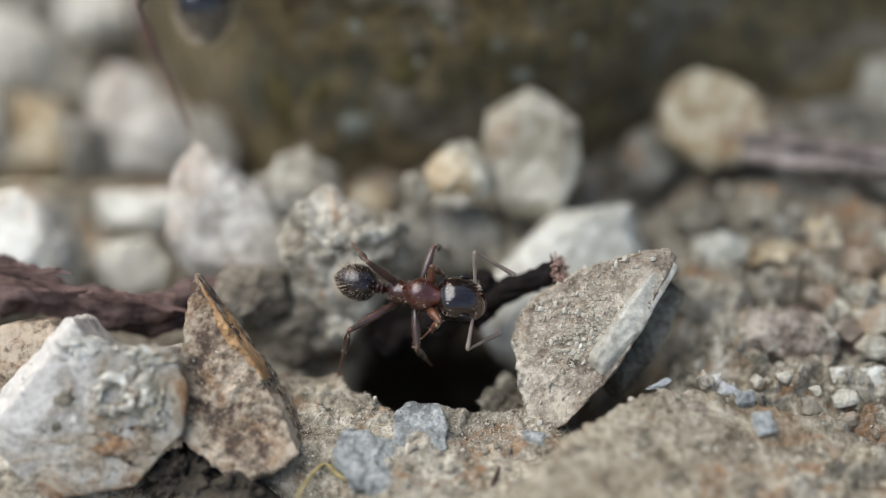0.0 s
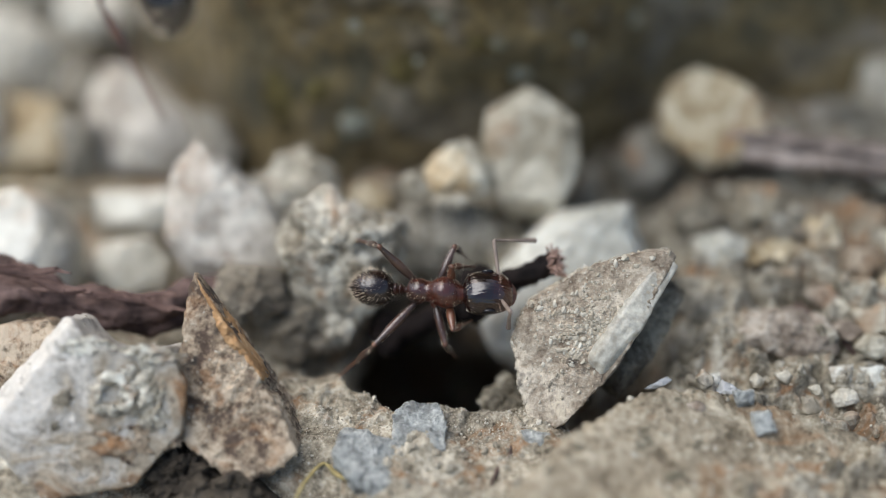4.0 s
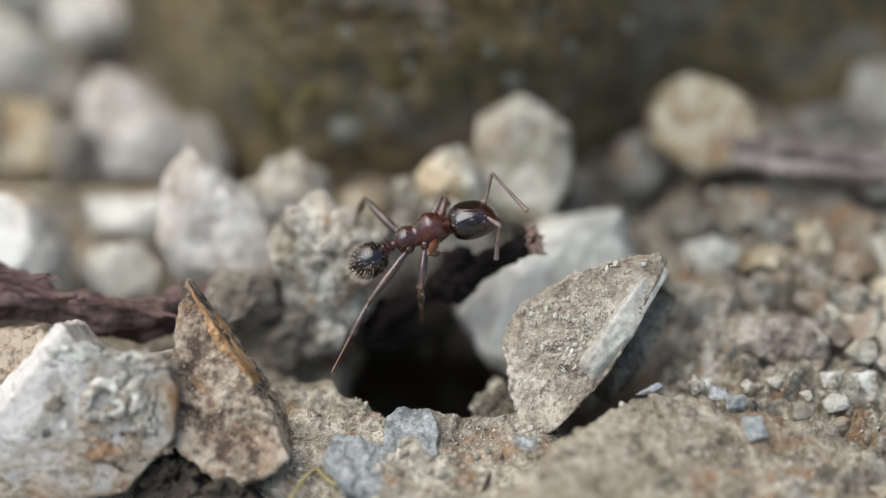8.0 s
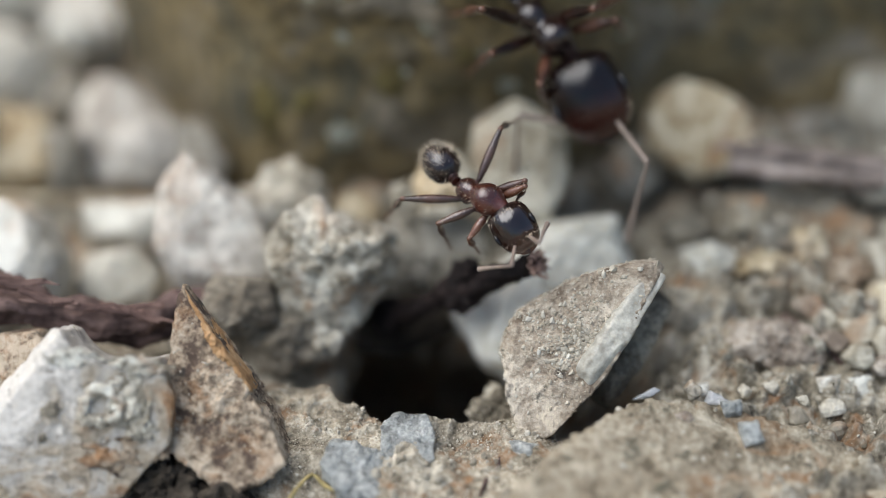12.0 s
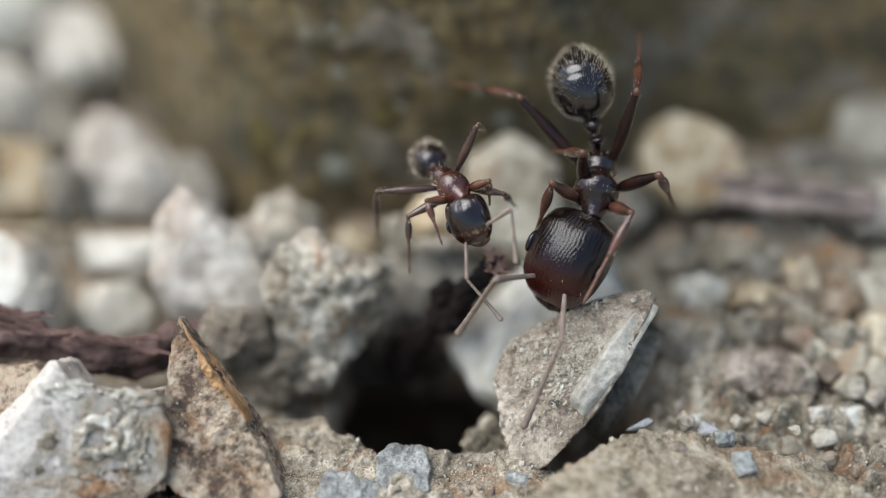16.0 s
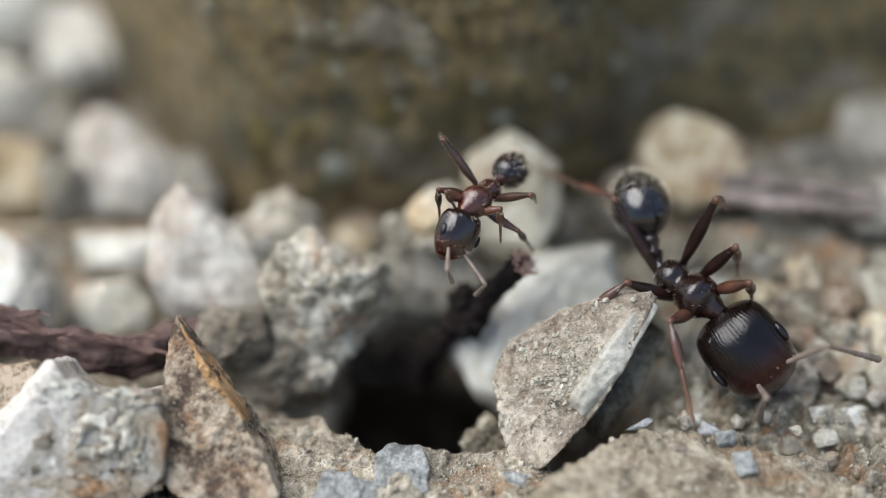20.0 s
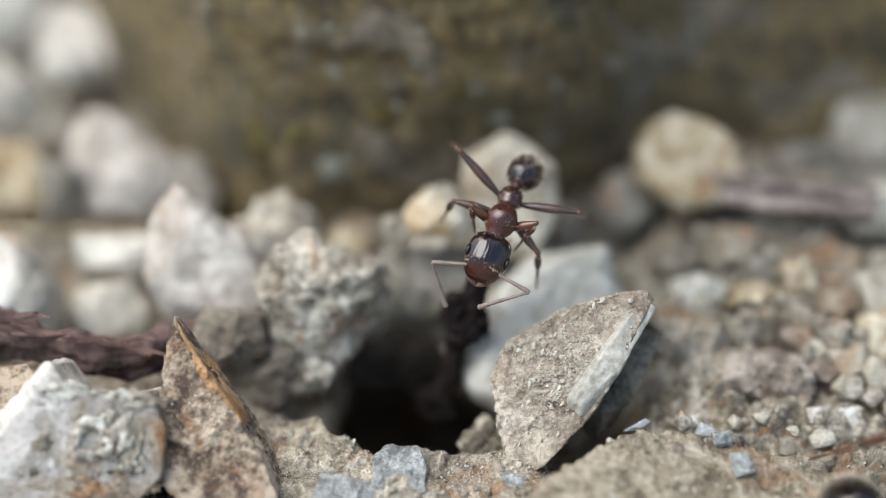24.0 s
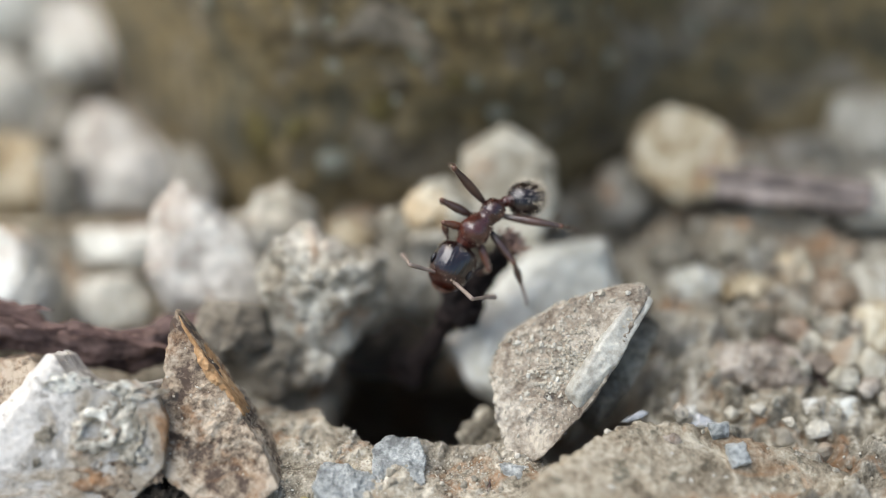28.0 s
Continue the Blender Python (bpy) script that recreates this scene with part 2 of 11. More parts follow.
M_BROWN = mineral("rusty_stone", (0.09, 0.06, 0.045), (0.31, 0.235, 0.168), (0.52, 0.425, 0.33), specks=0.4, coarse=760, rough=0.8, bump=1.0, wide=0.065, rust=0.45, patch=0.2)
M_RIM = mineral("orange_rim", (0.2, 0.1, 0.045), (0.43, 0.25, 0.12), (0.6, 0.42, 0.26), specks=0.12, coarse=700, rough=0.8, bump=0.8)
M_BEIGE = mineral("beige_stone", (0.26, 0.22, 0.16), (0.44, 0.39, 0.31), (0.62, 0.565, 0.465), specks=0.12, coarse=350, rough=0.75, bump=0.7, wide=0.08, rust=0.4)
M_PALE = mineral("pale_stone", (0.27, 0.23, 0.17), (0.46, 0.41, 0.335), (0.64, 0.59, 0.5), specks=0.15, coarse=450, rough=0.75, bump=0.7, rust=0.5, wide=0.08)
M_TAN = mineral("tan_stone", (0.32, 0.23, 0.13), (0.52, 0.42, 0.28), (0.72, 0.64, 0.5), specks=0.1, coarse=550, rough=0.75, bump=0.7, rust=0.6, wide=0.08)
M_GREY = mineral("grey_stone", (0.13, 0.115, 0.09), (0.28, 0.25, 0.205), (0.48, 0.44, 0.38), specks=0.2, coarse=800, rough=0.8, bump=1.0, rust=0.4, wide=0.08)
M_BLUE = mineral("blue_grey_quartz", (0.16, 0.163, 0.16), (0.33, 0.338, 0.332), (0.58, 0.582, 0.565), specks=0.16, coarse=1100, rough=0.35, bump=1.0, wide=0.09)
M_SOIL = mineral("sandy_soil", (0.105, 0.087, 0.062), (0.335, 0.288, 0.222), (0.64, 0.58, 0.485), specks=0.28, coarse=950, rough=0.85, bump=0.9, wide=0.1, rust=0.6, patch=0.75)
M_GRAIN = mineral("sand_grain", (0.15, 0.12, 0.085), (0.4, 0.35, 0.28), (0.78, 0.75, 0.69), specks=0.1, coarse=120, rough=0.6, bump=0.5, wide=0.2, per="island")
M_WALL = layered("mossy_stone", [(0.28, (0.022, 0.022, 0.016), (0.08, 0.077, 0.055)), (0.4, (0.045, 0.042, 0.026), (0.17, 0.145, 0.085)), (0.5, (0.07, 0.055, 0.025), (0.26, 0.195, 0.09)), (0.6, (0.06, 0.052, 0.033), (0.22, 0.185, 0.12)), (0.74, (0.13, 0.115, 0.085), (0.34, 0.295, 0.225))],
                 0.9, 0.9, 230.0, at=-0.25, sharp=1.5)
M_MOSS = mineral("yellow_moss", (0.08, 0.062, 0.022), (0.15, 0.116, 0.042), (0.25, 0.2, 0.08), specks=0.2, coarse=900, rough=0.95, bump=1.0, wide=0.09)
M_BANK = mineral("grainy_stone", (0.13, 0.1, 0.066), (0.385, 0.318, 0.232), (0.63, 0.555, 0.44), speck=(0.09, 0.088, 0.06), specks=0.4, coarse=1000, rough=0.8, bump=1.0, wide=0.11, rust=0.35, patch=0.45)
M_LICHEN = mineral("lichen", (0.16, 0.15, 0.11), (0.3, 0.29, 0.22), (0.46, 0.45, 0.38), specks=0.15, coarse=900, rough=0.9, bump=0.8, wide=0.08)
# dark mineral tone; on back_flank and one soil stone it stands for shade
M_DARK = mineral("dark_and_shade_stone", (0.06, 0.05, 0.038), (0.15, 0.13, 0.1), (0.33, 0.29, 0.23), specks=0.2, coarse=800, rough=0.85, bump=1.0)
M_LUMPY = mineral("gritty_stone", (0.18, 0.15, 0.11), (0.46, 0.41, 0.335), (0.7, 0.65, 0.56), specks=0.12, coarse=650, rough=0.8, bump=1.0, rust=0.4, wide=0.08)
M_LOOSE = mineral("loose_stone", (0.14, 0.115, 0.085), (0.34, 0.3, 0.24), (0.68, 0.64, 0.57), specks=0.1, coarse=160, rough=0.65, bump=0.7, wide=0.22, rust=0.5)
M_SOILPINK = mineral("pinkish_soil_stone", (0.17, 0.13, 0.1), (0.37, 0.305, 0.25), (0.56, 0.49, 0.42), specks=0.2, coarse=700, rough=0.8, bump=0.8, wide=0.09, rust=0.5)
M_OCHRE = mineral("ochre_stone", (0.33, 0.21, 0.105), (0.54, 0.4, 0.245), (0.72, 0.61, 0.45), specks=0.12, coarse=550, rough=0.75, bump=0.7, rust=0.8, wide=0.08)
# stone tone darkened to stand in for the shade beside the hole
M_SHADE = mineral("shade_darkened_stone", (0.09, 0.073, 0.055), (0.205, 0.172, 0.132), (0.4, 0.345, 0.275), specks=0.2, coarse=800, rough=0.85, bump=1.0)
# dark soil of the clods; on hole_stone the darkness is painted shade
M_HUMUS_SHADE = mineral("dark_humus_and_shade", (0.02, 0.015, 0.011), (0.055, 0.043, 0.031), (0.13, 0.105, 0.08), specks=0.2, coarse=700, rough=0.9, bump=1.0)
M_STEM = bark("dry_stem", (0.03, 0.02, 0.018), (0.19, 0.13, 0.115))
M_TWIG = bark("dark_bark", (0.003, 0.0025, 0.0025), (0.026, 0.017, 0.015), 4.0)
M_GREYTWIG = bark("grey_bark", (0.035, 0.024, 0.02), (0.5, 0.42, 0.37))
M_STRIP = bark("bark_strip", (0.04, 0.022, 0.02), (0.24, 0.16, 0.135))
M_TORN = bark("torn_bark", (0.015, 0.009, 0.007), (0.13, 0.075, 0.058), 2.0)
M_FRAY = plain("torn_wood", (0.42, 0.28, 0.225), 0.8)
M_BLACK = cuticle("black_shell", (0.004, 0.0035, 0.004), (0.008, 0.005, 0.005), 0.2, coat=1.0, haze=0.13, spec=0.05, relief=0.12)
M_BLACKRED = cuticle("black_red_shell", (0.007, 0.0035, 0.003), (0.02, 0.0065, 0.0045), 0.28, coat=0.8, haze=0.14, spec=0.1, relief=0.4)
M_HEADSMALL = cuticle("small_head_shell", (0.005, 0.003, 0.003), (0.013, 0.0045, 0.0035), 0.26, coat=1.0, front=(0.85, 1.4, (0.045, 0.008, 0.0045)), ridges=0.13, haze=0.08, spec=0.05, relief=0.25)
M_HEADBIG = cuticle("big_head_shell", (0.0035, 0.0025, 0.0025), (0.009, 0.0035, 0.003), 0.3, coat=1.0, front=(1.6, 2.9, (0.042, 0.0055, 0.0033)), ridges=0.2, haze=0.13, spec=0.03, relief=0.4, ior=1.45)
M_RED = cuticle("red_brown_shell", (0.022, 0.006, 0.004), (0.085, 0.019, 0.01), 0.3, coat=0.7, haze=0.12, spec=0.25)
M_LEG = cuticle("brown_leg_shell", (0.018, 0.0085, 0.006), (0.075, 0.035, 0.023), 0.34, coat=0.35)
M_FORELEG = cuticle("amber_leg_shell", (0.05, 0.017, 0.008), (0.17, 0.06, 0.025), 0.34, coat=0.3)
M_LEGBLACK = cuticle("dark_leg_shell", (0.007, 0.004, 0.0035), (0.026, 0.0095, 0.006), 0.32, coat=0.22, spec=0.2)
M_SHIN = cuticle("red_shin_shell", (0.03, 0.0125, 0.008), (0.12, 0.048, 0.027), 0.34, coat=0.3)
M_FOOT = cuticle("amber_foot_shell", (0.07, 0.03, 0.018), (0.19, 0.085, 0.045), 0.42)
M_FEELER = plain("grey_feeler", (0.24, 0.19, 0.155), 0.55)
M_EYE = plain("compound_eye", (0.012, 0.012, 0.014), 0.2)
M_HAIR = plain("pale_bristle", (0.62, 0.53, 0.4), 0.4)
M_ROOT = plain("yellow_root", (0.3, 0.25, 0.11), 0.75)
M_CRYSTAL = plain("clear_crystal", (0.75, 0.78, 0.8), 0.15, trans=0.6)


# ---- mesh helpers ----
def mesh_of(name, verts, faces, mat, smooth=True):
    me = bpy.data.meshes.new(name)
    me.from_pydata([tuple(float(c) for c in v) for v in verts], [], faces)
    me.materials.append(mat)
    if smooth:
        me.polygons.foreach_set("use_smooth", [True] * len(me.polygons))
    me.update()
    return me


def part(name, me, parent, label="", at=None):
    ob = new(name, me)
    ob.parent = parent
    if at is not None:
        ob.matrix_basis = at
    if label:
        ob["label"] = label
    return ob


def tube(sections, ring=18, square=2.0, steps=4):
    """A closed body along x. sections: (x, half width, half height, y shift, z shift), smoothly joined. Millimetres."""
    s = np.array([tuple(q) + (0.0,) * (5 - len(q)) for q in sections], float)
    k = np.arange(len(s))
    fine = np.linspace(0, len(s) - 1, (len(s) - 1) * steps + 1)
    # Catmull-Rom through the sections
    out = []
    for f in fine:
        i = min(int(f), len(s) - 2)
        u = f - i
        p0, p1, p2, p3 = s[max(i - 1, 0)], s[i], s[i + 1], s[min(i + 2, len(s) - 1)]
        out.append(0.5 * (2 * p1 + (p2 - p0) * u + (2 * p0 - 5 * p1 + 4 * p2 - p3) * u * u + (3 * p1 - p0 - 3 * p2 + p3) * u ** 3))
    verts, faces = [], []
    for x, w, h, y, z in out:
        w, h = max(w, 0.002), max(h, 0.002)
        for j in range(ring):
            a = 2 * math.pi * j / ring
            c, d = math.cos(a), math.sin(a)
            e = 2.0 / square
            verts.append((x * MM, (y + w * math.copysign(abs(c) ** e, c)) * MM, (z + h * math.copysign(abs(d) ** e, d)) * MM))
    n = len(out)
    for i in range(n - 1):
        for j in range(ring):
            a, b = i * ring + j, i * ring + (j + 1) % ring
            faces.append((a, b, b + ring, a + ring))
    faces.append(tuple(range(ring))[::-1])
    faces.append(tuple(range((n - 1) * ring, n * ring)))
    return verts, faces


def bristles(n, shape, length, thick, seed, lean=0.5, keep=lambda p: True):
    """Fine stiff hairs standing on an ellipsoid-like shape(u, v) -> point, normal."""
    rng = random.Random(seed)
    verts, faces = [], []
    while n > 0:
        p, nm = shape(rng.random(), rng.random())
        n -= 1
        if not keep(p):
            continue
        d = (nm + Vector((-lean, rng.uniform(-0.25, 0.25), rng.uniform(-0.25, 0.25)))).normalized()
        side = d.orthogonal().normalized()
        up = d.cross(side)
        ln = length * rng.uniform(0.6, 1.2)
        i = len(verts)
        base = p - nm * 0.02
        for a in (0, 2.094, 4.189):
            verts.append(tuple((base + (side * math.cos(a) + up * math.sin(a)) * thick) * MM))
        verts.append(tuple((base + d * ln) * MM))
        faces += [(i, i + 1, i + 3), (i + 1, i + 2, i + 3), (i + 2, i, i + 3)]
    return verts, faces


_sphere = {}


def ball(level):
    if level not in _sphere:
        bm = bmesh.new()
        bmesh.ops.create_icosphere(bm, subdivisions=level, radius=1.0)
        _sphere[level] = ([tuple(v.co) for v in bm.verts], [tuple(v.index for v in f.verts) for f in bm.faces])
        bm.free()
    return _sphere[level]


def rock_mesh(name, sides, thick, mat, seed, level=5, edge=24.0, lumps=0.05, grit=0.03, chamfer=0.84, chips=9, taper=0.0):
    """A broken stone: the solid between the given side planes (angle in the x-z plane, distance in mm), a front and a back, with
    chamfered, chipped and worn edges, lumps and grit. Sides of three numbers are hollows: x, z and radius."""
    rng = random.Random(seed)
    hollows = [q for q in sides if len(q) == 3]
    sides = [q for q in sides if len(q) == 2]
    planes = []
    size = sum(d for a, d in sides) / len(sides)
    for a, d in sides:
        c, s = math.cos(radians(a)), math.sin(radians(a))
        planes.append((c, 0.0, s, d))
        for front in (-1, 1):
            b = radians(rng.uniform(35, 58))
            dist = (d * math.cos(b) + thick / 2 * math.sin(b)) * rng.uniform(chamfer - 0.12, chamfer + 0.14)
            planes.append((c * math.cos(b), front * math.sin(b), s * math.cos(b), dist))
    planes.append((rng.uniform(-0.2, 0.2), -1.0, rng.uniform(-0.1, 0.3) if not taper else taper, thick / 2))
    planes.append((rng.uniform(-0.2, 0.2), 1.0, rng.uniform(-0.2, 0.2) if not taper else taper, thick / 2))
    pl = np.array(planes)
    dirs, faces = ball(level)
    d = np.array(dirs)

    def reach(pl, e):
        q = np.clip(d @ pl[:, :3].T / pl[:, 3], 0.0, None)
        return 1.0 / (q ** e).sum(1) ** (1.0 / e)
    r = reach(pl, edge)
    body = d * r[:, None]
    extra = []
    for _ in range(chips):
        n = np.array([rng.uniform(-0.75, 0.75), rng.choice((-1, -1, 1)) * rng.uniform(0.75, 1.0), rng.uniform(-0.75, 0.75)])
        n /= np.linalg.norm(n)
        extra.append((*n, (body @ n).max() * rng.uniform(0.8, 0.95)))
    if extra:
        r = reach(np.vstack([pl, np.array(extra)]), edge * 1.3)
    for hx, hz, hr in hollows:
        a = np.clip(d[:, 0] ** 2 + d[:, 2] ** 2, 1e-6, None)
        b = d[:, 0] * hx + d[:, 2] * hz
        disc = b * b - a * (hx * hx + hz * hz - hr * hr)
        near = (b - np.sqrt(np.clip(disc, 0, None))) / a
        hit = (disc > 0) & (b > 0) & (near > 0.1) & (near < r)
        r = np.where(hit, near, r)
    out = d * r[:, None]
    off = Vector((seed * 3.17, seed * 1.71, seed * 0.63))
    verts = []
    for p, w in zip(out, d):
        v = Vector(p)
        n1 = noise.fractal(v * (1.6 / size) + off, 0.9, 2.1, 3)
        n2 = noise.fractal(v * 2.6 + off, 0.75, 2.2, 5)
        k = 1.0 + lumps * n1
        verts.append((v * k + Vector(w) * grit * n2 * 1.8) * MM)
    return mesh_of(name, verts, faces, mat)


TILT = -38.0
_rock = [0]


def rock(name, place, sides, thick, mat, label, category="stone", turn=0.0, group="", tilt=TILT, **kw):
    _rock[0] += 1
    ob = new(name, rock_mesh(name, sides, thick, mat, 10 + _rock[0], **kw))
    ob.matrix_basis = pose(*(c * MM for c in place), tilt, 0, turn)
    return tagged(ob, label, category, group)


def crust(stone, n, lo, hi, seed, share=lambda c: True):
    """Sand grains stuck on a stone."""
    rng = random.Random(seed)
    bv, bf = ball(1)
    me = stone.data
    verts, faces = [], []
    pick = [p for p in me.polygons if share(p.center / MM) and p.normal.y < 0.4]
    for _ in range(n):
        p = rng.choice(pick)
        r = lo * (hi / lo) ** (rng.random() ** 2)
        c = p.center / MM - p.normal * r * 0.15
        i = len(verts)
        st = Vector((rng.uniform(0.6, 1.3), rng.uniform(0.6, 1.2), rng.uniform(0.6, 1.2)))
        for q in bv:
            w = Vector(q) * st * r * rng.uniform(0.6, 1.25)
            verts.append((c + w) * MM)
        faces += [tuple(j + i for j in g) for g in bf]
    ob = part("crust", mesh_of("crust", verts, faces, M_GRAIN, False), stone, "pale sand grains stuck on the stone")
    ob["kind"] = "stuff"


# ---- ground: one sheet, with the nest hole and the banks round it ----
def bump_at(x, y, cx, cy, rx, ry):
    return math.exp(-((x - cx) / rx) ** 2 - ((y - cy) / ry) ** 2)


def step(v):
    return 1 / (1 + math.exp(-max(-60.0, min(60.0, v))))


HOLLOWS = ((1.58, -2.18, 0.7, 3.2), (5.7, -0.2, 1.05, 4.2), (5.2, -1.73, 1.0, 3.8), (-9.56, -6.92, 2.0, 2.4), (-6.91, -6.52, 1.2, 2.0), (-5.06, -6.72, 1.0, 1.2), (10.34, 3.12, 0.6, 1.5), (10.63, 1.11, 0.5, 1.0), (12.73, -0.40, 0.55, 1.1), (9.71, -0.96, 0.5, 0.9), (11.80, -0.91, 0.45, 0.8), (13.25, 2.14, 0.6, 1.0), (9.32, 5.32, 0.9, 0.9), (6.74, 7.97, 1.3, 2.2), (12.45, 4.69, 0.8, 0.7))


def ground_z(x, y, fine=True):
    """Height of the ground in millimetres."""
    z = -3.6
    edge = -5.3 - 1.3 * (2.8 - x) if x < 2.8 else -5.3 + 0.36 * (x - 2.8) if x < 5 else -4.5 - 0.07 * (x - 5)
    edge += 0.3 * noise.noise(Vector((x * 0.9, 3.0, 0)))
    z += 0.35 * step((edge - 0.5 - y) * 5.0) * step((y + 16) * 0.6) * step((26 - x) * 0.5)        # near bank
    z += 0.9 * bump_at(x, y, 11.0, 2.5, 4.5, 4.0) + 0.8 * bump_at(x, y, 15.0, 9.0, 5.0, 5.0)
    z -= 6.0 * bump_at(x, y, 4.75, -2.6, 0.95, 1.6)               # dark gap beside the leaning stone
    z -= 0.7 * bump_at(x, y, -4.2, 0.1, 1.2, 1.2) + 2.6 * bump_at(x, y, -3.8, 0.1, 0.7, 0.85)
    z -= 1.6 * bump_at(x, y, -5.6, -5.9, 2.4, 0.9)
    z -= 1.4 * bump_at(x, y, -8.0, -0.6, 3.5, 1.2)
    z -= 2.2 * step((-5.0 - x) * 1.2) * step((y - 2.0) * 1.5) * step((22 - y) * 1.0)   # hollow under the heap
    z -= 1.2 * bump_at(x, y, 5.4, 5.0, 1.6, 1.8)
    for hx, hy, hr, hd in HOLLOWS:
        z -= hd * bump_at(x, y, hx, hy, hr, hr * 0.8)
    if -40 < x < 40 and -30 < y < 40:
        p = Vector((x, y, 0))
        z += 0.3 * noise.fractal(p * 0.45, 0.9, 2.0, 3)
        z += 0.75 * step((x - 3.5) * 2) * noise.fractal(p * 0.85 + Vector((1, 7, 0)), 0.8, 2.1, 3)
        if fine:
            w = p + 0.35 * noise.noise_vector(p * 1.1)
            near, pts = noise.voronoi(w * 0.75)
            clod = noise.noise(pts[0] * 7.3)
            calm = (0.35 + 0.65 * step((y - edge - 0.3) * 4)) * (1 - 0.75 * bump_at(x, y, -4.0, -1.2, 1.9, 2.4)) * (1 + 0.4 * step((x - 4.5) * 2))
            front = 1 - 0.7 * step((-3.2 - y) * 2.5) * step((5.0 - x) * 2)
            z += front * calm * (0.55 * clod - 0.32 * math.exp(-(near[1] - near[0]) / 0.12))
            z += 0.13 * (0.4 + 0.6 * front) * noise.fractal(p * 1.9 + Vector((5, 2, 0)), 0.7, 2.1, 5)
    # the hole: steep sides, deep, running back under the stones
    e = (abs((x + 0.5) / 3.05) ** 3 + abs((y - 0.6) / 3.7) ** 3) ** (1 / 3) + 0.09 * noise.noise(Vector((x, y, 0)) * 0.9)
    k = min(1.0, max(0.0, (1.02 - e) / (0.3 + 0.3 * step((-1.6 - x) * 3.0))))
    z -= 14.0 * k * k * (3 - 2 * k)
    return z


def build_ground():
    far = [24, 32, 45, 80, 200, 1000, 10000, 200000, 3000000]
    xs = [-f for f in reversed(far)] + list(np.arange(-15, 15.01, 0.085)) + far
    ys = [-f for f in reversed(far)] + list(np.arange(-8.5, 12.01, 0.085)) + [16, 20] + far
    verts = [(x * MM, y * MM, ground_z(x, y) * MM) for y in ys for x in xs]
    n = len(xs)
    faces = []
    for j in range(len(ys) - 1):
        for i in range(n - 1):
            q = (j * n + i, j * n + i + 1, (j + 1) * n + i + 1, (j + 1) * n + i)
            if max(verts[k][2] for k in q) > -6.5 * MM or math.hypot((xs[i] + 0.8) / 3.4, (ys[j] - 0.6) / 4.1) > 1.0:
                faces.append(q)
    return tagged(new("ground", mesh_of("ground", verts, faces, M_SOIL)), "sandy grey-brown soil with a dark nest hole", "ground", kind="structure")


build_ground()


def build_burrow():
    """The nest chamber under the hole, open towards it."""
    bv, bf = ball(5)
    c, r = Vector((-0.6, 4.0, -11.5)), Vector((7.5, 9.0, 6.0))
    verts = []
    for q in bv:
        v = Vector(q)
        k = 1 + 0.1 * noise.fractal(v * 2.5, 0.8, 2.0, 4)
        verts.append(Vector((c.x + v.x * r.x * k, c.y + v.y * r.y * k, c.z + v.z * r.z * k)))
    def throat(g):
        m = sum((verts[i] for i in g), Vector()) / 3
        return m.z > c.z and math.hypot((m.x + 0.65) / 3.4, (m.y - 0.6) / 3.9) < 1.0
    faces = [g[::-1] for g in bf if not throat(g)]
    return tagged(new("burrow", mesh_of("burrow", [v * MM for v in verts], faces, M_SOIL)), "dark nest chamber under the hole", "burrow", kind="structure")


build_burrow()


def build_wall():
    """A mossy stone kerb behind the nest."""
    xs = [-60, -45, -35] + list(np.arange(-28.0, 26.01, 0.3)) + [32, 45, 80, 200]
    zs = [-8.0] + list(np.arange(-4.5, 16.01, 0.25)) + [20, 30, 45, 60]
    verts = []
    for z in zs:
        for x in xs:
            p = Vector((x, 0, z))
            y = 8.9 + 4.2 * step((x - 6.2) * 1.1) + 0.5 * noise.fractal(p * 0.22, 0.9, 2.0, 3) + 0.1 * noise.fractal(p * 0.9, 0.7, 2.1, 4)
            y += 1.7 * math.log(1 + math.exp(min(40.0, (-6.8 - x) * 1.2))) / 1.2 + (0.2 * step((x - 8.0) * 0.7)) * (z + 3)
            y -= 0.2 * step((x + 4.0) * 0.8) * step((4.5 - x) * 0.8) * math.log(1 + math.exp(min(6.0, z)))
            if z >= 60:
                y += 2
            verts.append((x * MM, y * MM, z * MM))
    n = len(xs)
    faces = [(j * n + i, j * n + i + 1, (j + 1) * n + i + 1, (j + 1) * n + i) for j in range(len(zs) - 1) for i in range(n - 1)]
    m = len(verts)
    verts += [(xs[0] * MM, 0.15, zs[0] * MM), (xs[-1] * MM, 0.15, zs[0] * MM), (xs[-1] * MM, 0.15, zs[-1] * MM), (xs[0] * MM, 0.15, zs[-1] * MM)]
    top = [(len(zs) - 1) * n + i for i in range(n)]
    faces += [tuple(top) + (m + 2, m + 3), tuple(j * n for j in reversed(range(len(zs)))) + (m, m + 3),
              tuple(j * n + n - 1 for j in range(len(zs))) + (m + 2, m + 1), (m + 1, m + 2, m + 3, m)]
    return tagged(new("wall_back", mesh_of("wall_back", verts, faces, M_WALL)), "dark mossy olive-brown stone face", "wall", kind="structure")


wall = build_wall()


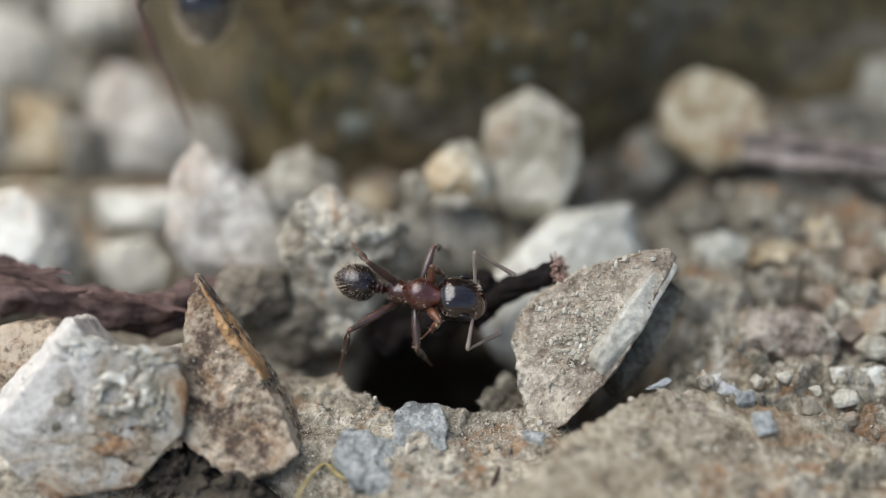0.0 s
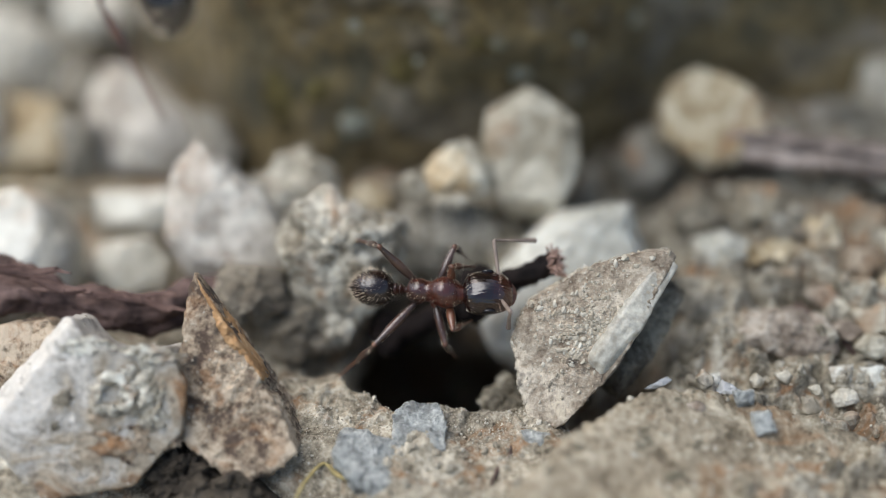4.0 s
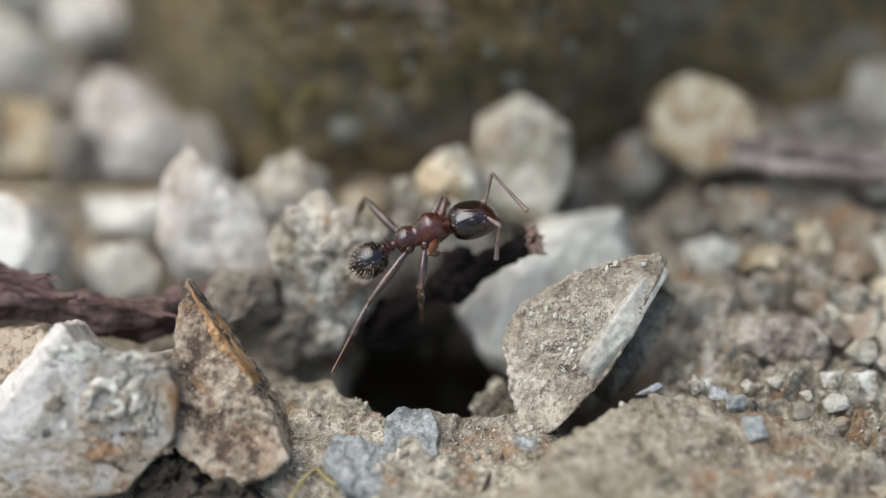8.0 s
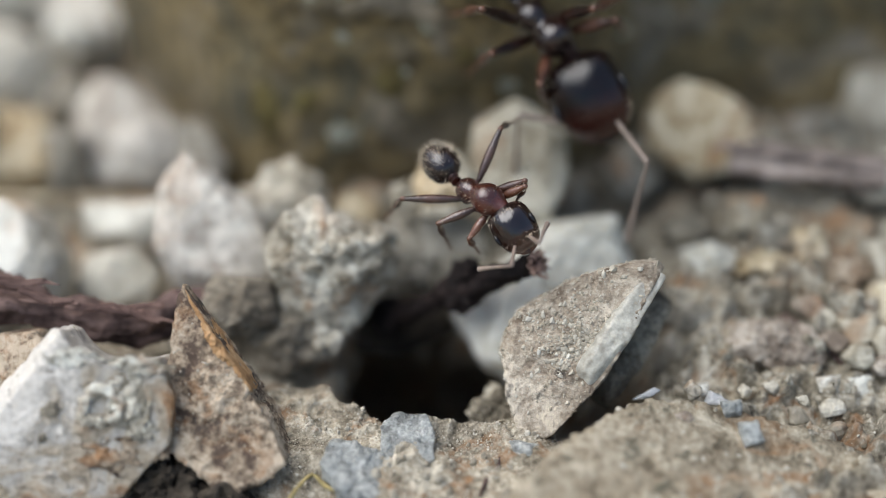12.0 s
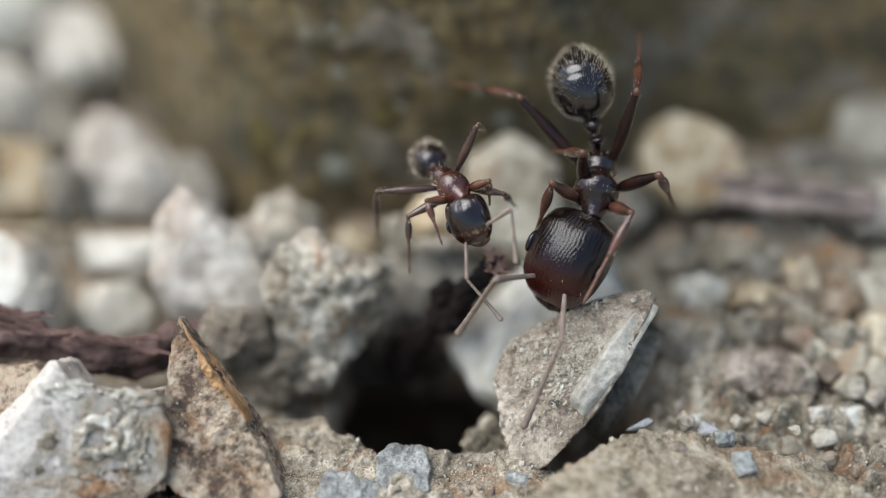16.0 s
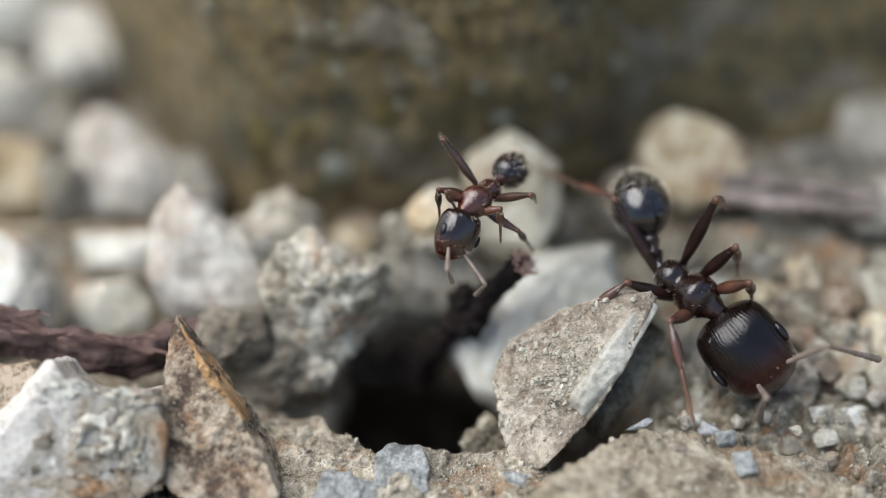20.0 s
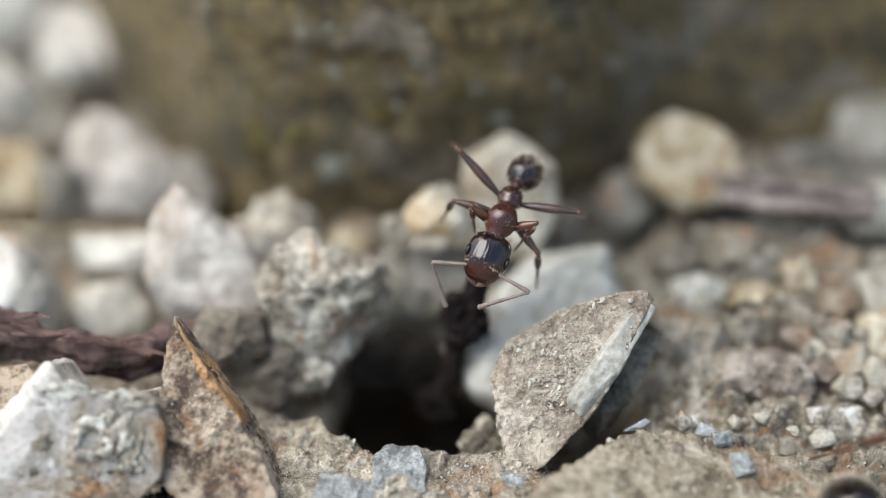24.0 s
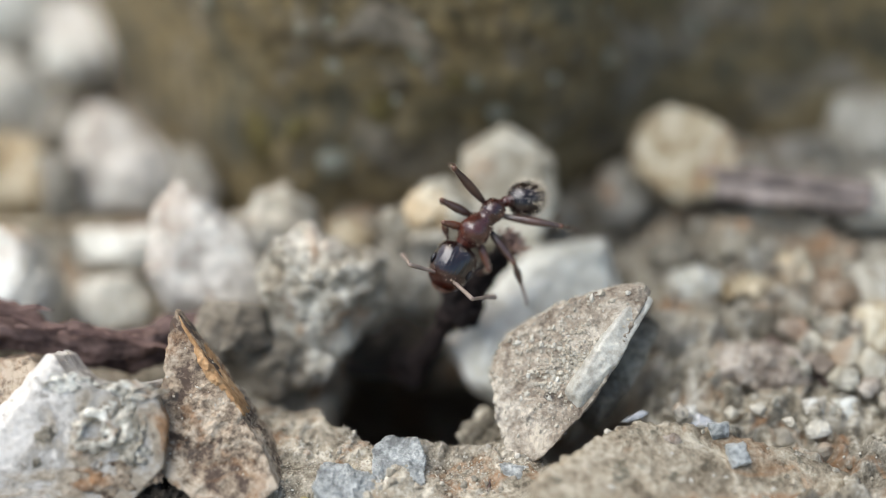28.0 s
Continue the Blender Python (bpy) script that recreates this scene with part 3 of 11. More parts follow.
def lichen(n, seed):
    """Small pale crusty spots grown on the stone face."""
    rng = random.Random(seed)
    me = wall.data
    pick = [p for p in me.polygons if -9 < p.center.x / MM < 14 and -1.0 < p.center.z / MM < 9 and p.area < 1e-6]
    bv, bf = ball(3)
    for k in range(n):
        p = rng.choice(pick)
        r = 0.12 * 2.6 ** rng.random()
        off = Vector((k * 3.3, 0, 0))
        v = [Vector((q[0] * r, q[1] * 0.25 * r, q[2] * r)) * (1 + 0.5 * noise.fractal(Vector(q) * 1.4 + off, 0.8, 2.0, 4)) * MM for q in bv]
        part("lichen_spot", mesh_of("lichen_spot", v, bf, M_LICHEN), wall, "" if k else "pale lichen spot", pose(*p.center))


lichen(34, 5)


def growth(name, mat, label, place, r, seed):
    """A flat cushion of moss or lichen that keeps to the stone face, with a ragged outline."""
    cx, cz = place
    me = wall.data
    near = min(me.vertices, key=lambda q: (q.co.x / MM - cx) ** 2 + (q.co.z / MM - cz) ** 2 + (100 if q.co.y > 0.03 else 0)).co
    bv, bf = ball(4)
    off = Vector((seed * 2.7, 0, seed * 1.1))
    v = [Vector((q[0] * r, q[1] * 0.16 * r, q[2] * r * 1.2)) * (1 + 0.55 * noise.fractal(Vector(q) * 1.5 + off, 0.7, 2.1, 5)) * MM for q in bv]
    part(name, mesh_of(name, v, bf, mat), wall, label, pose(*near))


growth("moss_cushion", M_MOSS, "yellow-olive moss cushion", (-5.9, -1.0), 0.75, 1)
growth("moss_cushion", M_MOSS, "", (-4.6, -0.2), 0.4, 2)
growth("moss_cushion", M_MOSS, "", (-1.6, 0.7), 0.5, 3)
growth("moss_cushion", M_MOSS, "", (0.9, 2.0), 0.35, 4)
growth("lichen_spot", M_LICHEN, "", (-0.35, 2.98), 0.24, 5)
growth("lichen_spot", M_LICHEN, "", (2.35, 0.48), 0.4, 6)
growth("lichen_spot", M_LICHEN, "", (-3.4, -1.6), 0.45, 7)

# ---- stones round the hole ----
quartz = rock("quartz_stone", (-10.04, -3.78, -3.05), [(174, 2.77), (-126, 2.84), (-82, 2.21), (-41, 2.24), (-6, 2.56), (22, 2.73), (73, 2.34), (137, 2.39), (1.27, 3.70, 2.06)], 2.3, M_BLOCK,
     "white quartz stone with rusty stains and dark specks", level=7, lumps=0.045, grit=0.022, edge=70, chips=5, chamfer=1.12, taper=-0.05)
pointed = rock("pointed_stone", (-6.01, -3.06, -2.78), [(-165, 1.72), (-124, 2.04), (-64, 2.56), (-40, 2.46), (29, 0.94), (35, 0.85), (42, 0.90), (38, 0.73), (178, 1.74)], 1.9, M_BROWN,
     "brown pointed stone with a pitted rusty surface", level=7, lumps=0.05, grit=0.065, edge=110, turn=-8, chips=0, chamfer=1.25, taper=0.2)
leaning = rock("leaning_stone", (4.17, -1.50, -2.25), [(41, 3.30), (95, 2.44), (111, 1.93), (126, 1.83), (157, 2.09), (-162, 2.43), (-167, 2.35), (-82, 2.60), (-51, 1.64), (-25, 1.00), (-38, 1.06), (-5, 2.30)], 2.0, M_CRUST,
     "leaning grey stone crusted with pale sand grains", level=7, lumps=0.03, grit=0.05, edge=70, turn=-6, chips=3, chamfer=1.05)
crust(leaning, 1100, 0.02, 0.11, 3, lambda c: c.x - c.z * 0.5 < 0.9 and c.z > -2.2 + 0.6 * noise.noise(c))
crust(leaning, 420, 0.035, 0.13, 13, lambda c: c.z > -0.6 + 0.5 * noise.noise(c * 1.3) and c.x - c.z * 0.5 < 0.8 and noise.noise(c * 1.1 + Vector((4, 0, 2))) > -0.12)
vein = rock("quartz_vein", (5.12, -1.80, -1.60), [(150, 0.5), (140, 0.62), (173, 1.5), (-60, 2.0), (-120, 1.9), (-27, 0.36), (-36, 0.44), (20, 2.0), (60, 2.2), (100, 2.1)], 1.35, M_VEIN, "", "", level=6, lumps=0.06, grit=0.025, edge=22, turn=-6, chips=4)
for slot in ("label", "category"):
    if slot in vein:
        del vein[slot]
vein.parent = leaning
vein.matrix_basis = leaning.matrix_basis.inverted() @ vein.matrix_basis
vein["label"] = "glassy grey quartz vein"
rim = rock("rusty_rim", (-6.36, -2.24, -1.37), [(-138, 0.18), (-136, 0.17), (-146, 0.11), (-133, 0.36), (-49, 1.71), (36, 0.27), (42, 0.16), (41, 0.13), (-168, 0.87)], 1.4, M_RIM, "", "", level=6, lumps=0.1, grit=0.07, edge=40, turn=-8, chips=3, taper=0.12)
for slot in ("label", "category"):
    if slot in rim:
        del rim[slot]
rim.parent = pointed
rim.matrix_basis = pointed.matrix_basis.inverted() @ rim.matrix_basis
rim["label"] = "orange-brown weathered rim"
def piece(name, stone, label, *args, **kw):
    """A part of a stone that looks different from the rest of it."""
    ob = rock(name, *args, "", "", **kw)
    for slot in ("label", "category"):
        if slot in ob:
            del ob[slot]
    ob.parent = stone
    ob.matrix_basis = stone.matrix_basis.inverted() @ ob.matrix_basis
    ob["label"] = label


_rock[0] += 5


def plate(name, stone, label, place, rx, rz, mat, seed, thick=0.12, ring=False):
    """A thin ragged crust that keeps to the sloping face of a stone; ring leaves its middle open."""
    off = Vector((seed * 1.9, seed * 0.7, seed * 2.3))
    if ring:
        bv, bf = [], []
        for i in range(40):
            for j in range(12):
                u, w = 6.2832 * i / 40, 6.2832 * j / 12
                bv.append(((0.8 + 0.32 * math.cos(w)) * math.cos(u), 1.6 * math.sin(w), (0.8 + 0.32 * math.cos(w)) * math.sin(u)))
                bf.append((i * 12 + j, i * 12 + (j + 1) % 12, (i + 1) % 40 * 12 + (j + 1) % 12, (i + 1) % 40 * 12 + j))
    else:
        bv, bf = ball(5)
    v = [Vector((q[0] * rx, q[1] * thick, q[2] * rz)) * (1 + 0.5 * noise.fractal(Vector((q[0] * 1.3, 0, q[2] * 1.3)) + off, 0.7, 2.1, 5))
         + Vector((0, -1, 0)) * thick * 0.9 * noise.fractal(Vector(q) * 2.6 + off, 0.6, 2.1, 5) for q in bv]
    part(name, mesh_of(name, [q * MM for q in v], bf, mat), stone, label, stone.matrix_basis.inverted() @ pose(*(c * MM for c in place), TILT, 0, 0))


plate("cream_crust", quartz, "cream-coloured bumpy crust", (-9.36, -4.38, -1.96), 0.62, 0.55, M_CREAM, 1, 0.14, True)
plate("cream_crust", quartz, "", (-8.62, -4.28, -1.82), 0.6, 0.85, M_CREAM, 2, 0.13)
plate("cream_crust", quartz, "", (-8.25, -4.72, -2.46), 0.5, 0.32, M_CREAM, 3, 0.15)
plate("cream_crust", quartz, "", (-8.20, -3.68, -1.0), 0.75, 0.3, M_CREAM, 4, 0.14)
plate("cream_crust", quartz, "", (-10.10, -3.52, -0.82), 0.85, 0.24, M_CREAM, 5, 0.13)
plate("stained_crust", quartz, "rust-brown stained lower crust", (-9.05, -5.06, -2.98), 1.0, 0.55, M_BROWN, 6, 0.1)
plate("stained_crust", quartz, "", (-7.85, -4.98, -2.92), 0.4, 0.4, M_BROWN, 7, 0.06)
plate("stained_crust", quartz, "", (-8.9, -4.02, -1.47), 0.42, 0.25, M_GREY, 8, 0.07)
piece("dark_fleck", quartz, "dark mineral fleck", (-10.76, -4.4, -1.98), [(-90, 0.2), (-49, 0.24), (20, 0.4), (49, 0.26), (120, 0.2), (-164, 0.3)], 0.24, M_DARK, level=4, lumps=0.25, grit=0.03, edge=12)
piece("dark_fleck", quartz, "dark mineral fleck", (-10.99, -4.85, -2.62), [(-72, 0.12), (9, 0.13), (106, 0.12), (-162, 0.12)], 0.2, M_DARK, level=4, lumps=0.25, grit=0.03, edge=12)
# the stone's shadowed back side, its shade given as a dark colour
piece("back_flank", leaning, "dark brown back, shade put into its colour", (5.70, -0.83, -3.01), [(-30, 0.5), (-40, 0.62), (150, 0.7), (60, 2.0), (-120, 1.9), (-80, 1.7)], 1.3, M_DARK, level=6, lumps=0.1, grit=0.05, edge=30, chips=3)
crust(quartz, 120, 0.02, 0.07, 4)
crust(pointed, 200, 0.02, 0.06, 5)
rock("milky_stone", (3.12, 3.42, -3.26), [(99, 1.37), (126, 1.75), (162, 2.51), (-148, 3.0), (-113, 3.6), (-75, 3.6), (-45, 3.2), (18, 3.16), (72, 2.59), (136, 0.88), (-0.08, 2.74, 1.00)], 2.6, M_MILKY,
     "smooth milky white quartz stone", level=6, lumps=0.11, grit=0.025, edge=14, chips=5)
rock("tall_stone", (2.71, 6.58, -1.16), [(174, 1.66), (-154, 1.74), (-96, 2.25), (-23, 1.65), (2, 1.57), (50, 1.73), (63, 1.84), (120, 1.88)], 2.4, M_BEIGE,
     "tall pale grey stone standing on end", lumps=0.05, grit=0.05, edge=44, chips=6)
rock("tan_pebble", (0.02, 5.17, -1.18), [(-170, 0.86), (-110, 0.75), (-65, 0.79), (-5, 0.88), (54, 0.79), (97, 0.73), (136, 0.80)], 1.4, M_OCHRE, "small warm tan pebble among stones", "pebble", lumps=0.1, grit=0.05)
rock("white_pebble", (-1.13, 4.94, -1.47), [(-108, 0.39), (-42, 0.40), (22, 0.37), (94, 0.42), (175, 0.41)], 0.9, M_PALE, "tiny white pebble beside the tan one", "pebble", grit=0.05)
rock("white_pebble", (-0.00, 4.47, -1.75), [(-105, 0.30), (-59, 0.35), (45, 0.43), (93, 0.29), (173, 0.56)], 0.8, M_PALE, "tiny white pebble under the tan one", "pebble", grit=0.05)
rock("grey_pebble", (0.57, 5.45, -1.14), [(-101, 0.80), (0, 0.66), (38, 0.62), (99, 0.86), (-159, 0.52)], 1.6, M_BEIGE, "grey pebble behind the tan one", "pebble", lumps=0.1)
# darker grey chosen here to stand in for the tall stone's shade
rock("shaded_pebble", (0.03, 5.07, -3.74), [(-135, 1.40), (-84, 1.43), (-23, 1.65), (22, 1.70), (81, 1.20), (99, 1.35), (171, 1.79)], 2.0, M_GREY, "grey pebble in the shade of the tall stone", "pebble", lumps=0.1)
lumpy = rock("lumpy_stone", (-3.49, 2.04, -2.27), [(-178, 1.83), (-150, 1.67), (-133, 1.73), (-60, 1.97), (-27, 1.78), (2, 1.91), (69, 1.82), (75, 1.84), (129, 1.98), (0.83, 2.16, 0.46)], 2.8, M_LUMPY,
     "lumpy pale stone with a gritty surface", level=6, lumps=0.24, grit=0.06, edge=22, taper=-0.6)
crust(lumpy, 160, 0.03, 0.1, 6)
# both stones carry the shade they lie in as a darker colour
rock("shaded_stone", (-5.09, 1.05, -4.15), [(-148, 1.39), (-97, 1.05), (-70, 1.14), (-16, 1.66), (49, 1.07), (81, 1.05), (117, 1.28)], 2.4, M_SHADE, "grey stone beside the hole, shade put into its colour", level=6, lumps=0.2, grit=0.04)
rock("shaded_stone", (-6.25, 1.05, -2.88), [(-130, 0.88), (-69, 0.88), (8, 1.16), (85, 0.86), (162, 1.13)], 2.2, M_SHADE, "grey stone behind the pointed one, shade put into its colour", lumps=0.12, grit=0.08)
# near-black colour here paints the shade at the back of the hole
rock("hole_stone", (-1.60, 4.14, -6.07), [(-96, 1.24), (-72, 1.17), (14, 2.12), (85, 1.26), (117, 1.25), (-172, 2.12)], 2.0, M_HUMUS_SHADE, "stone over the back of the hole, coloured dark for shade", lumps=0.1, grit=0.06)
rock("angular_stone", (-7.34, 4.26, -2.02), [(176, 1.80), (-150, 2.03), (-88, 2.17), (-20, 2.37), (28, 1.35), (48, 1.22), (60, 1.50), (140, 2.20)], 2.8, M_PINK,
     "pale angular stone with a bright chipped edge", lumps=0.04, edge=34, grit=0.04)
rock("rounded_stone", (-14.04, 4.02, -3.30), [(157, 1.83), (-171, 1.66), (-101, 1.97), (-57, 2.03), (-4, 1.73), (30, 1.47), (67, 1.67), (96, 1.94)], 3.2, M_WHITE, "rounded white stone behind the stem", lumps=0.05, edge=34)
rock("broad_stone", (-11.57, 11.86, -3.50), [(177, 2.14), (-157, 2.27), (-88, 2.12), (-24, 2.57), (28, 1.70), (47, 1.49), (72, 1.71), (135, 2.42)], 3.0, M_PINK, "broad pinkish grey stone in the heap", lumps=0.06, edge=34)
rock("bluish_stone", (-8.64, 10.51, -3.60), [(-98, 1.21), (-16, 0.93), (28, 0.67), (73, 1.10), (-180, 0.86)], 2.0, M_GREY, "blue-grey stone by the wall", lumps=0.06)
rock("cube_stone", (9.06, 9.18, -1.57), [(158, 1.74), (-176, 1.72), (-126, 1.60), (-78, 1.80), (-21, 1.83), (7, 1.77), (58, 1.40), (76, 1.46), (121, 1.74)], 2.8, M_TAN,
     "cream-coloured blocky stone at the stem's end", lumps=0.03, edge=50, grit=0.05, chips=3, chamfer=1.02)
# pale stone recoloured grey: the gap's shade is put into its colour
rock("side_stone", (6.88, 8.80, -3.04), [(-156, 1.07), (-95, 1.14), (-31, 1.06), (22, 0.99), (112, 1.05), (151, 0.88)], 1.8, M_GREY, "small pale stone beside the blocky one", "pebble")
rock("block_stone", (-11.01, 7.26, -4.36), [(-97, 0.75), (-77, 0.78), (10, 1.44), (92, 0.82), (-180, 1.51)], 2.0, M_WHITE, "pale square block of stone", edge=20)
rock("clear_stone", (-10.96, 4.70, -4.70), [(-170, 1.29), (-90, 1.01), (-4, 1.36), (45, 1.15), (97, 0.90), (156, 1.23)], 2.0, M_MILKY, "bluish white quartz block in the gap", edge=34)
rock("crumbly_stone", (-5.14, 6.81, -2.65), [(-163, 1.20), (-103, 1.08), (-63, 1.11), (5, 1.15), (43, 1.02), (103, 1.09), (138, 0.98), (0.68, 1.03, 0.43)], 2.0, M_PALE, "crumbly grey stone near the wall", lumps=0.18, grit=0.12)
rock("crumbly_stone", (-6.15, 5.84, -2.92), [(-117, 0.75), (-37, 0.62), (24, 0.58), (83, 0.78), (172, 0.58)], 1.6, M_PALE, "crumbly grey stone near the wall", lumps=0.15, grit=0.1)
rock("beige_pebble", (-2.94, 6.89, -3.52), [(-149, 0.76), (-90, 0.66), (-11, 0.84), (50, 0.70), (98, 0.61), (160, 0.78)], 1.2, M_TAN, "smooth beige pebble by the wall", "pebble")
rock("heap_stone", (-17.78, 16.70, -3.80), [(-176, 2.21), (-107, 2.27), (-66, 2.31), (-7, 2.18), (39, 1.95), (72, 1.97), (124, 2.52)], 4.0, M_WHITE, "big white stone of the heap", edge=34)
rock("heap_stone", (-16.29, 11.91, -4.24), [(174, 1.80), (-117, 1.70), (-83, 1.65), (-13, 1.78), (17, 1.69), (81, 1.60), (110, 1.71)], 3.6, M_TAN, "yellowish white stone of the heap", edge=34)
rock("heap_stone", (-15.51, 19.89, -3.78), [(-131, 0.92), (-81, 0.74), (20, 1.16), (86, 0.74), (160, 1.16)], 2.4, M_WHITE, "small white stone of the heap", edge=34)
rock("heap_stone", (-18.58, 22.97, -3.08), [(-99, 1.38), (-54, 1.55), (23, 2.03), (94, 1.38), (167, 2.13)], 3.4, M_WHITE, "pale stone of the heap", edge=34)
rock("heap_stone", (-14.82, 22.54, -4.45), [(-148, 2.09), (-99, 1.99), (-39, 2.29), (24, 2.32), (86, 2.06), (159, 2.48)], 4.0, M_PINK, "brownish grey stone of the heap", edge=34)
rock("heap_stone", (-14.96, 15.63, -4.36), [(-152, 0.86), (-60, 1.20), (8, 0.88), (81, 1.24), (166, 0.95)], 2.0, M_GREY, "shaded stone of the heap", edge=34)
rock("heap_stone", (-13.62, 9.99, -3.46), [(-73, 1.10), (9, 0.64), (81, 1.12), (-175, 0.66)], 1.6, M_GREY, "shaded stone of the heap", edge=34)
rock("heap_stone", (-19.28, 27.08, -1.07), [(-87, 2.27), (-53, 2.78), (25, 3.14), (95, 2.50), (-174, 3.68)], 4.0, M_WHITE, "white stone on top of the heap", edge=34)
rock("heap_stone", (-13.60, 27.59, -2.04), [(-76, 1.96), (9, 1.76), (86, 1.98), (-167, 1.62)], 3.4, M_PINK, "grey stone on top of the heap", edge=34)
rock("heap_stone", (-17.45, 11.28, -3.43), [(-66, 1.59), (8, 0.90), (83, 1.77), (-177, 0.92)], 3.0, M_PINK, "grey stone at the side of the heap", edge=34)
rock("end_stone", (15.31, 6.64, -1.89), [(-93, 0.90), (-20, 1.04), (42, 0.93), (101, 0.88), (-166, 1.05), (-0.39, 0.88, 0.27)], 1.8, M_PALE, "pale crumbly stone at the end of the stem", lumps=0.12, grit=0.1)
rock("edge_stone", (16.90, 13.00, -2.85), [(-146, 1.47), (-101, 1.27), (-45, 1.49), (39, 1.47), (99, 1.35), (162, 1.55)], 2.4, M_PALE, "pale stone lying by the wall")
rock("edge_stone", (13.87, 11.52, -3.12), [(-93, 0.67), (-53, 0.94), (45, 1.00), (99, 0.66), (169, 1.33)], 2.0, M_GREY, "grey stone lying by the wall")
rock("dark_clod", (-6.03, -4.81, -4.37), [(20, 2.51), (45, 1.80), (114, 0.08), (51, 0.12), (90, 1.02), (145, 2.04), (155, 2.25), (-90, 1.08)], 2.6, M_HUMUS_SHADE, "dark crumbly soil between the stones", "clod", lumps=0.3, grit=0.2, level=6, chips=6, chamfer=1.0, edge=14)
rock("dark_clod", (-7.59, -5.04, -4.34), [(-77, 0.85), (11, 1.06), (66, 0.88), (115, 0.81), (157, 0.93), (-111, 0.92)], 1.4, M_HUMUS_SHADE, "dark crumbly soil beside the white stone", "clod", lumps=0.3, grit=0.22, level=6, chips=5, edge=12)
rock("dark_clod", (-3.69, -4.61, -4.95), [(-45, 0.62), (11, 0.65), (84, 0.69), (144, 0.58), (-126, 0.64)], 1.2, M_HUMUS_SHADE, "dark crumbly soil beside the pointed stone", "clod", lumps=0.3, grit=0.22, level=6, chips=5, edge=12)
rock("base_stone", (-12.30, -1.81, -2.80), [(-101, 1.11), (-49, 1.02), (41, 1.16), (98, 1.05), (164, 1.18)], 2.2, M_BROWN, "brown stone under the dry stem")
rock("blue_quartz", (-2.22, -5.02, -4.02), [(164, 1.05), (105, 1.10), (56, 0.72), (71, 0.72), (-4, 0.93), (-30, 1.09), (-108, 1.12), (-145, 0.95)], 1.1, M_BLUE, "blue-grey quartz piece set in the soil", "pebble", tilt=-80.0, level=6, edge=30, lumps=0.04, chips=2, grit=0.05, chamfer=1.3, taper=-0.03)
rock("blue_quartz", (-0.95, -4.17, -3.96), [(137, 0.96), (87, 0.94), (24, 0.90), (-4, 0.81), (-56, 0.94), (-109, 0.95), (-157, 0.73), (-174, 0.70)], 1.1, M_BLUE, "blue-grey quartz piece set in the soil", "pebble", tilt=-80.0, level=6, edge=30, lumps=0.04, chips=2, grit=0.05, chamfer=1.3, taper=-0.03)
rock("grey_quartz", (2.46, -4.32, -3.74), [(-80, 0.26), (11, 0.41), (85, 0.25), (-158, 0.36)], 0.8, M_BLUE, "grey quartz bit under the leaning stone", "pebble", edge=34)
bank = rock("bank_stone", (8.0, -8.5, -4.9), [(-175, 6.45), (145, 6.05), (141, 5.93), (130, 5.69), (125, 5.65), (102, 5.53), (81, 5.18), (78, 5.15), (64, 5.35), (52, 5.68), (12, 8.03), (-71, 6.25), (-123, 5.54)], 2.6, M_BANK, "broad sandy stone with orange and grey grains", tilt=-80.0, level=7, lumps=0.012, grit=0.1, edge=60, chips=0, chamfer=1.3, taper=-0.02)
crust(bank, 1500, 0.03, 0.15, 17)
# bits in the soil to the side
rock("clod", (10.61, 3.36, -3.18), [(-98, 0.40), (-79, 0.47), (9, 0.91), (82, 0.43), (108, 0.48), (-169, 0.93), (-0.24, -0.50, 0.41)], 1.5, M_TAN, "ochre clod over a dark hollow", "clod", lumps=0.2, grit=0.14)
rock("clod", (12.11, 3.91, -2.80), [(-65, 0.54), (7, 0.42), (96, 0.61), (-172, 0.41)], 1.0, M_TAN, "ochre clod standing in the soil", "clod", lumps=0.2, grit=0.12)
rock("flat_stone", (10.32, -0.20, -3.45), [(-107, 0.65), (-99, 0.68), (-15, 1.45), (60, 0.95), (94, 0.8), (-174, 1.5)], 1.7, M_SOILPINK, "flat pinkish brown stone in the soil", lumps=0.1, grit=0.08)
rock("flat_stone", (8.36, 1.22, -3.63), [(-95, 0.58), (-64, 0.61), (36, 1.06), (93, 0.55), (-175, 1.22)], 1.5, M_GREY, "flat blue-grey stone in the soil", lumps=0.1, grit=0.06)
rock("flat_stone", (10.26, 5.21, -2.43), [(-73, 0.52), (17, 0.60), (95, 0.58), (-171, 0.61)], 1.4, M_PALE, "flat pale stone in the soil", lumps=0.1, grit=0.06)
rock("soil_stone", (10.23, 0.55, -4.09), [(-96, 0.76), (-48, 1.11), (29, 1.28), (87, 0.74), (112, 0.90), (-150, 1.24)], 1.8, M_PINK, "broad pinkish stone sunk in the soil", lumps=0.14, grit=0.08)
rock("soil_stone", (8.91, 3.65, -3.12), [(-85, 0.57), (-17, 0.79), (68, 0.54), (104, 0.59), (-164, 0.77)], 1.6, M_MILKY, "pale bluish stone sunk in the soil", lumps=0.12, grit=0.07)
rock("soil_stone", (11.14, 4.56, -3.02), [(-100, 0.53), (-63, 0.54), (32, 0.73), (102, 0.52), (-173, 0.81)], 1.5, M_GREY, "dark grey stone sunk in the soil", lumps=0.14, grit=0.09)
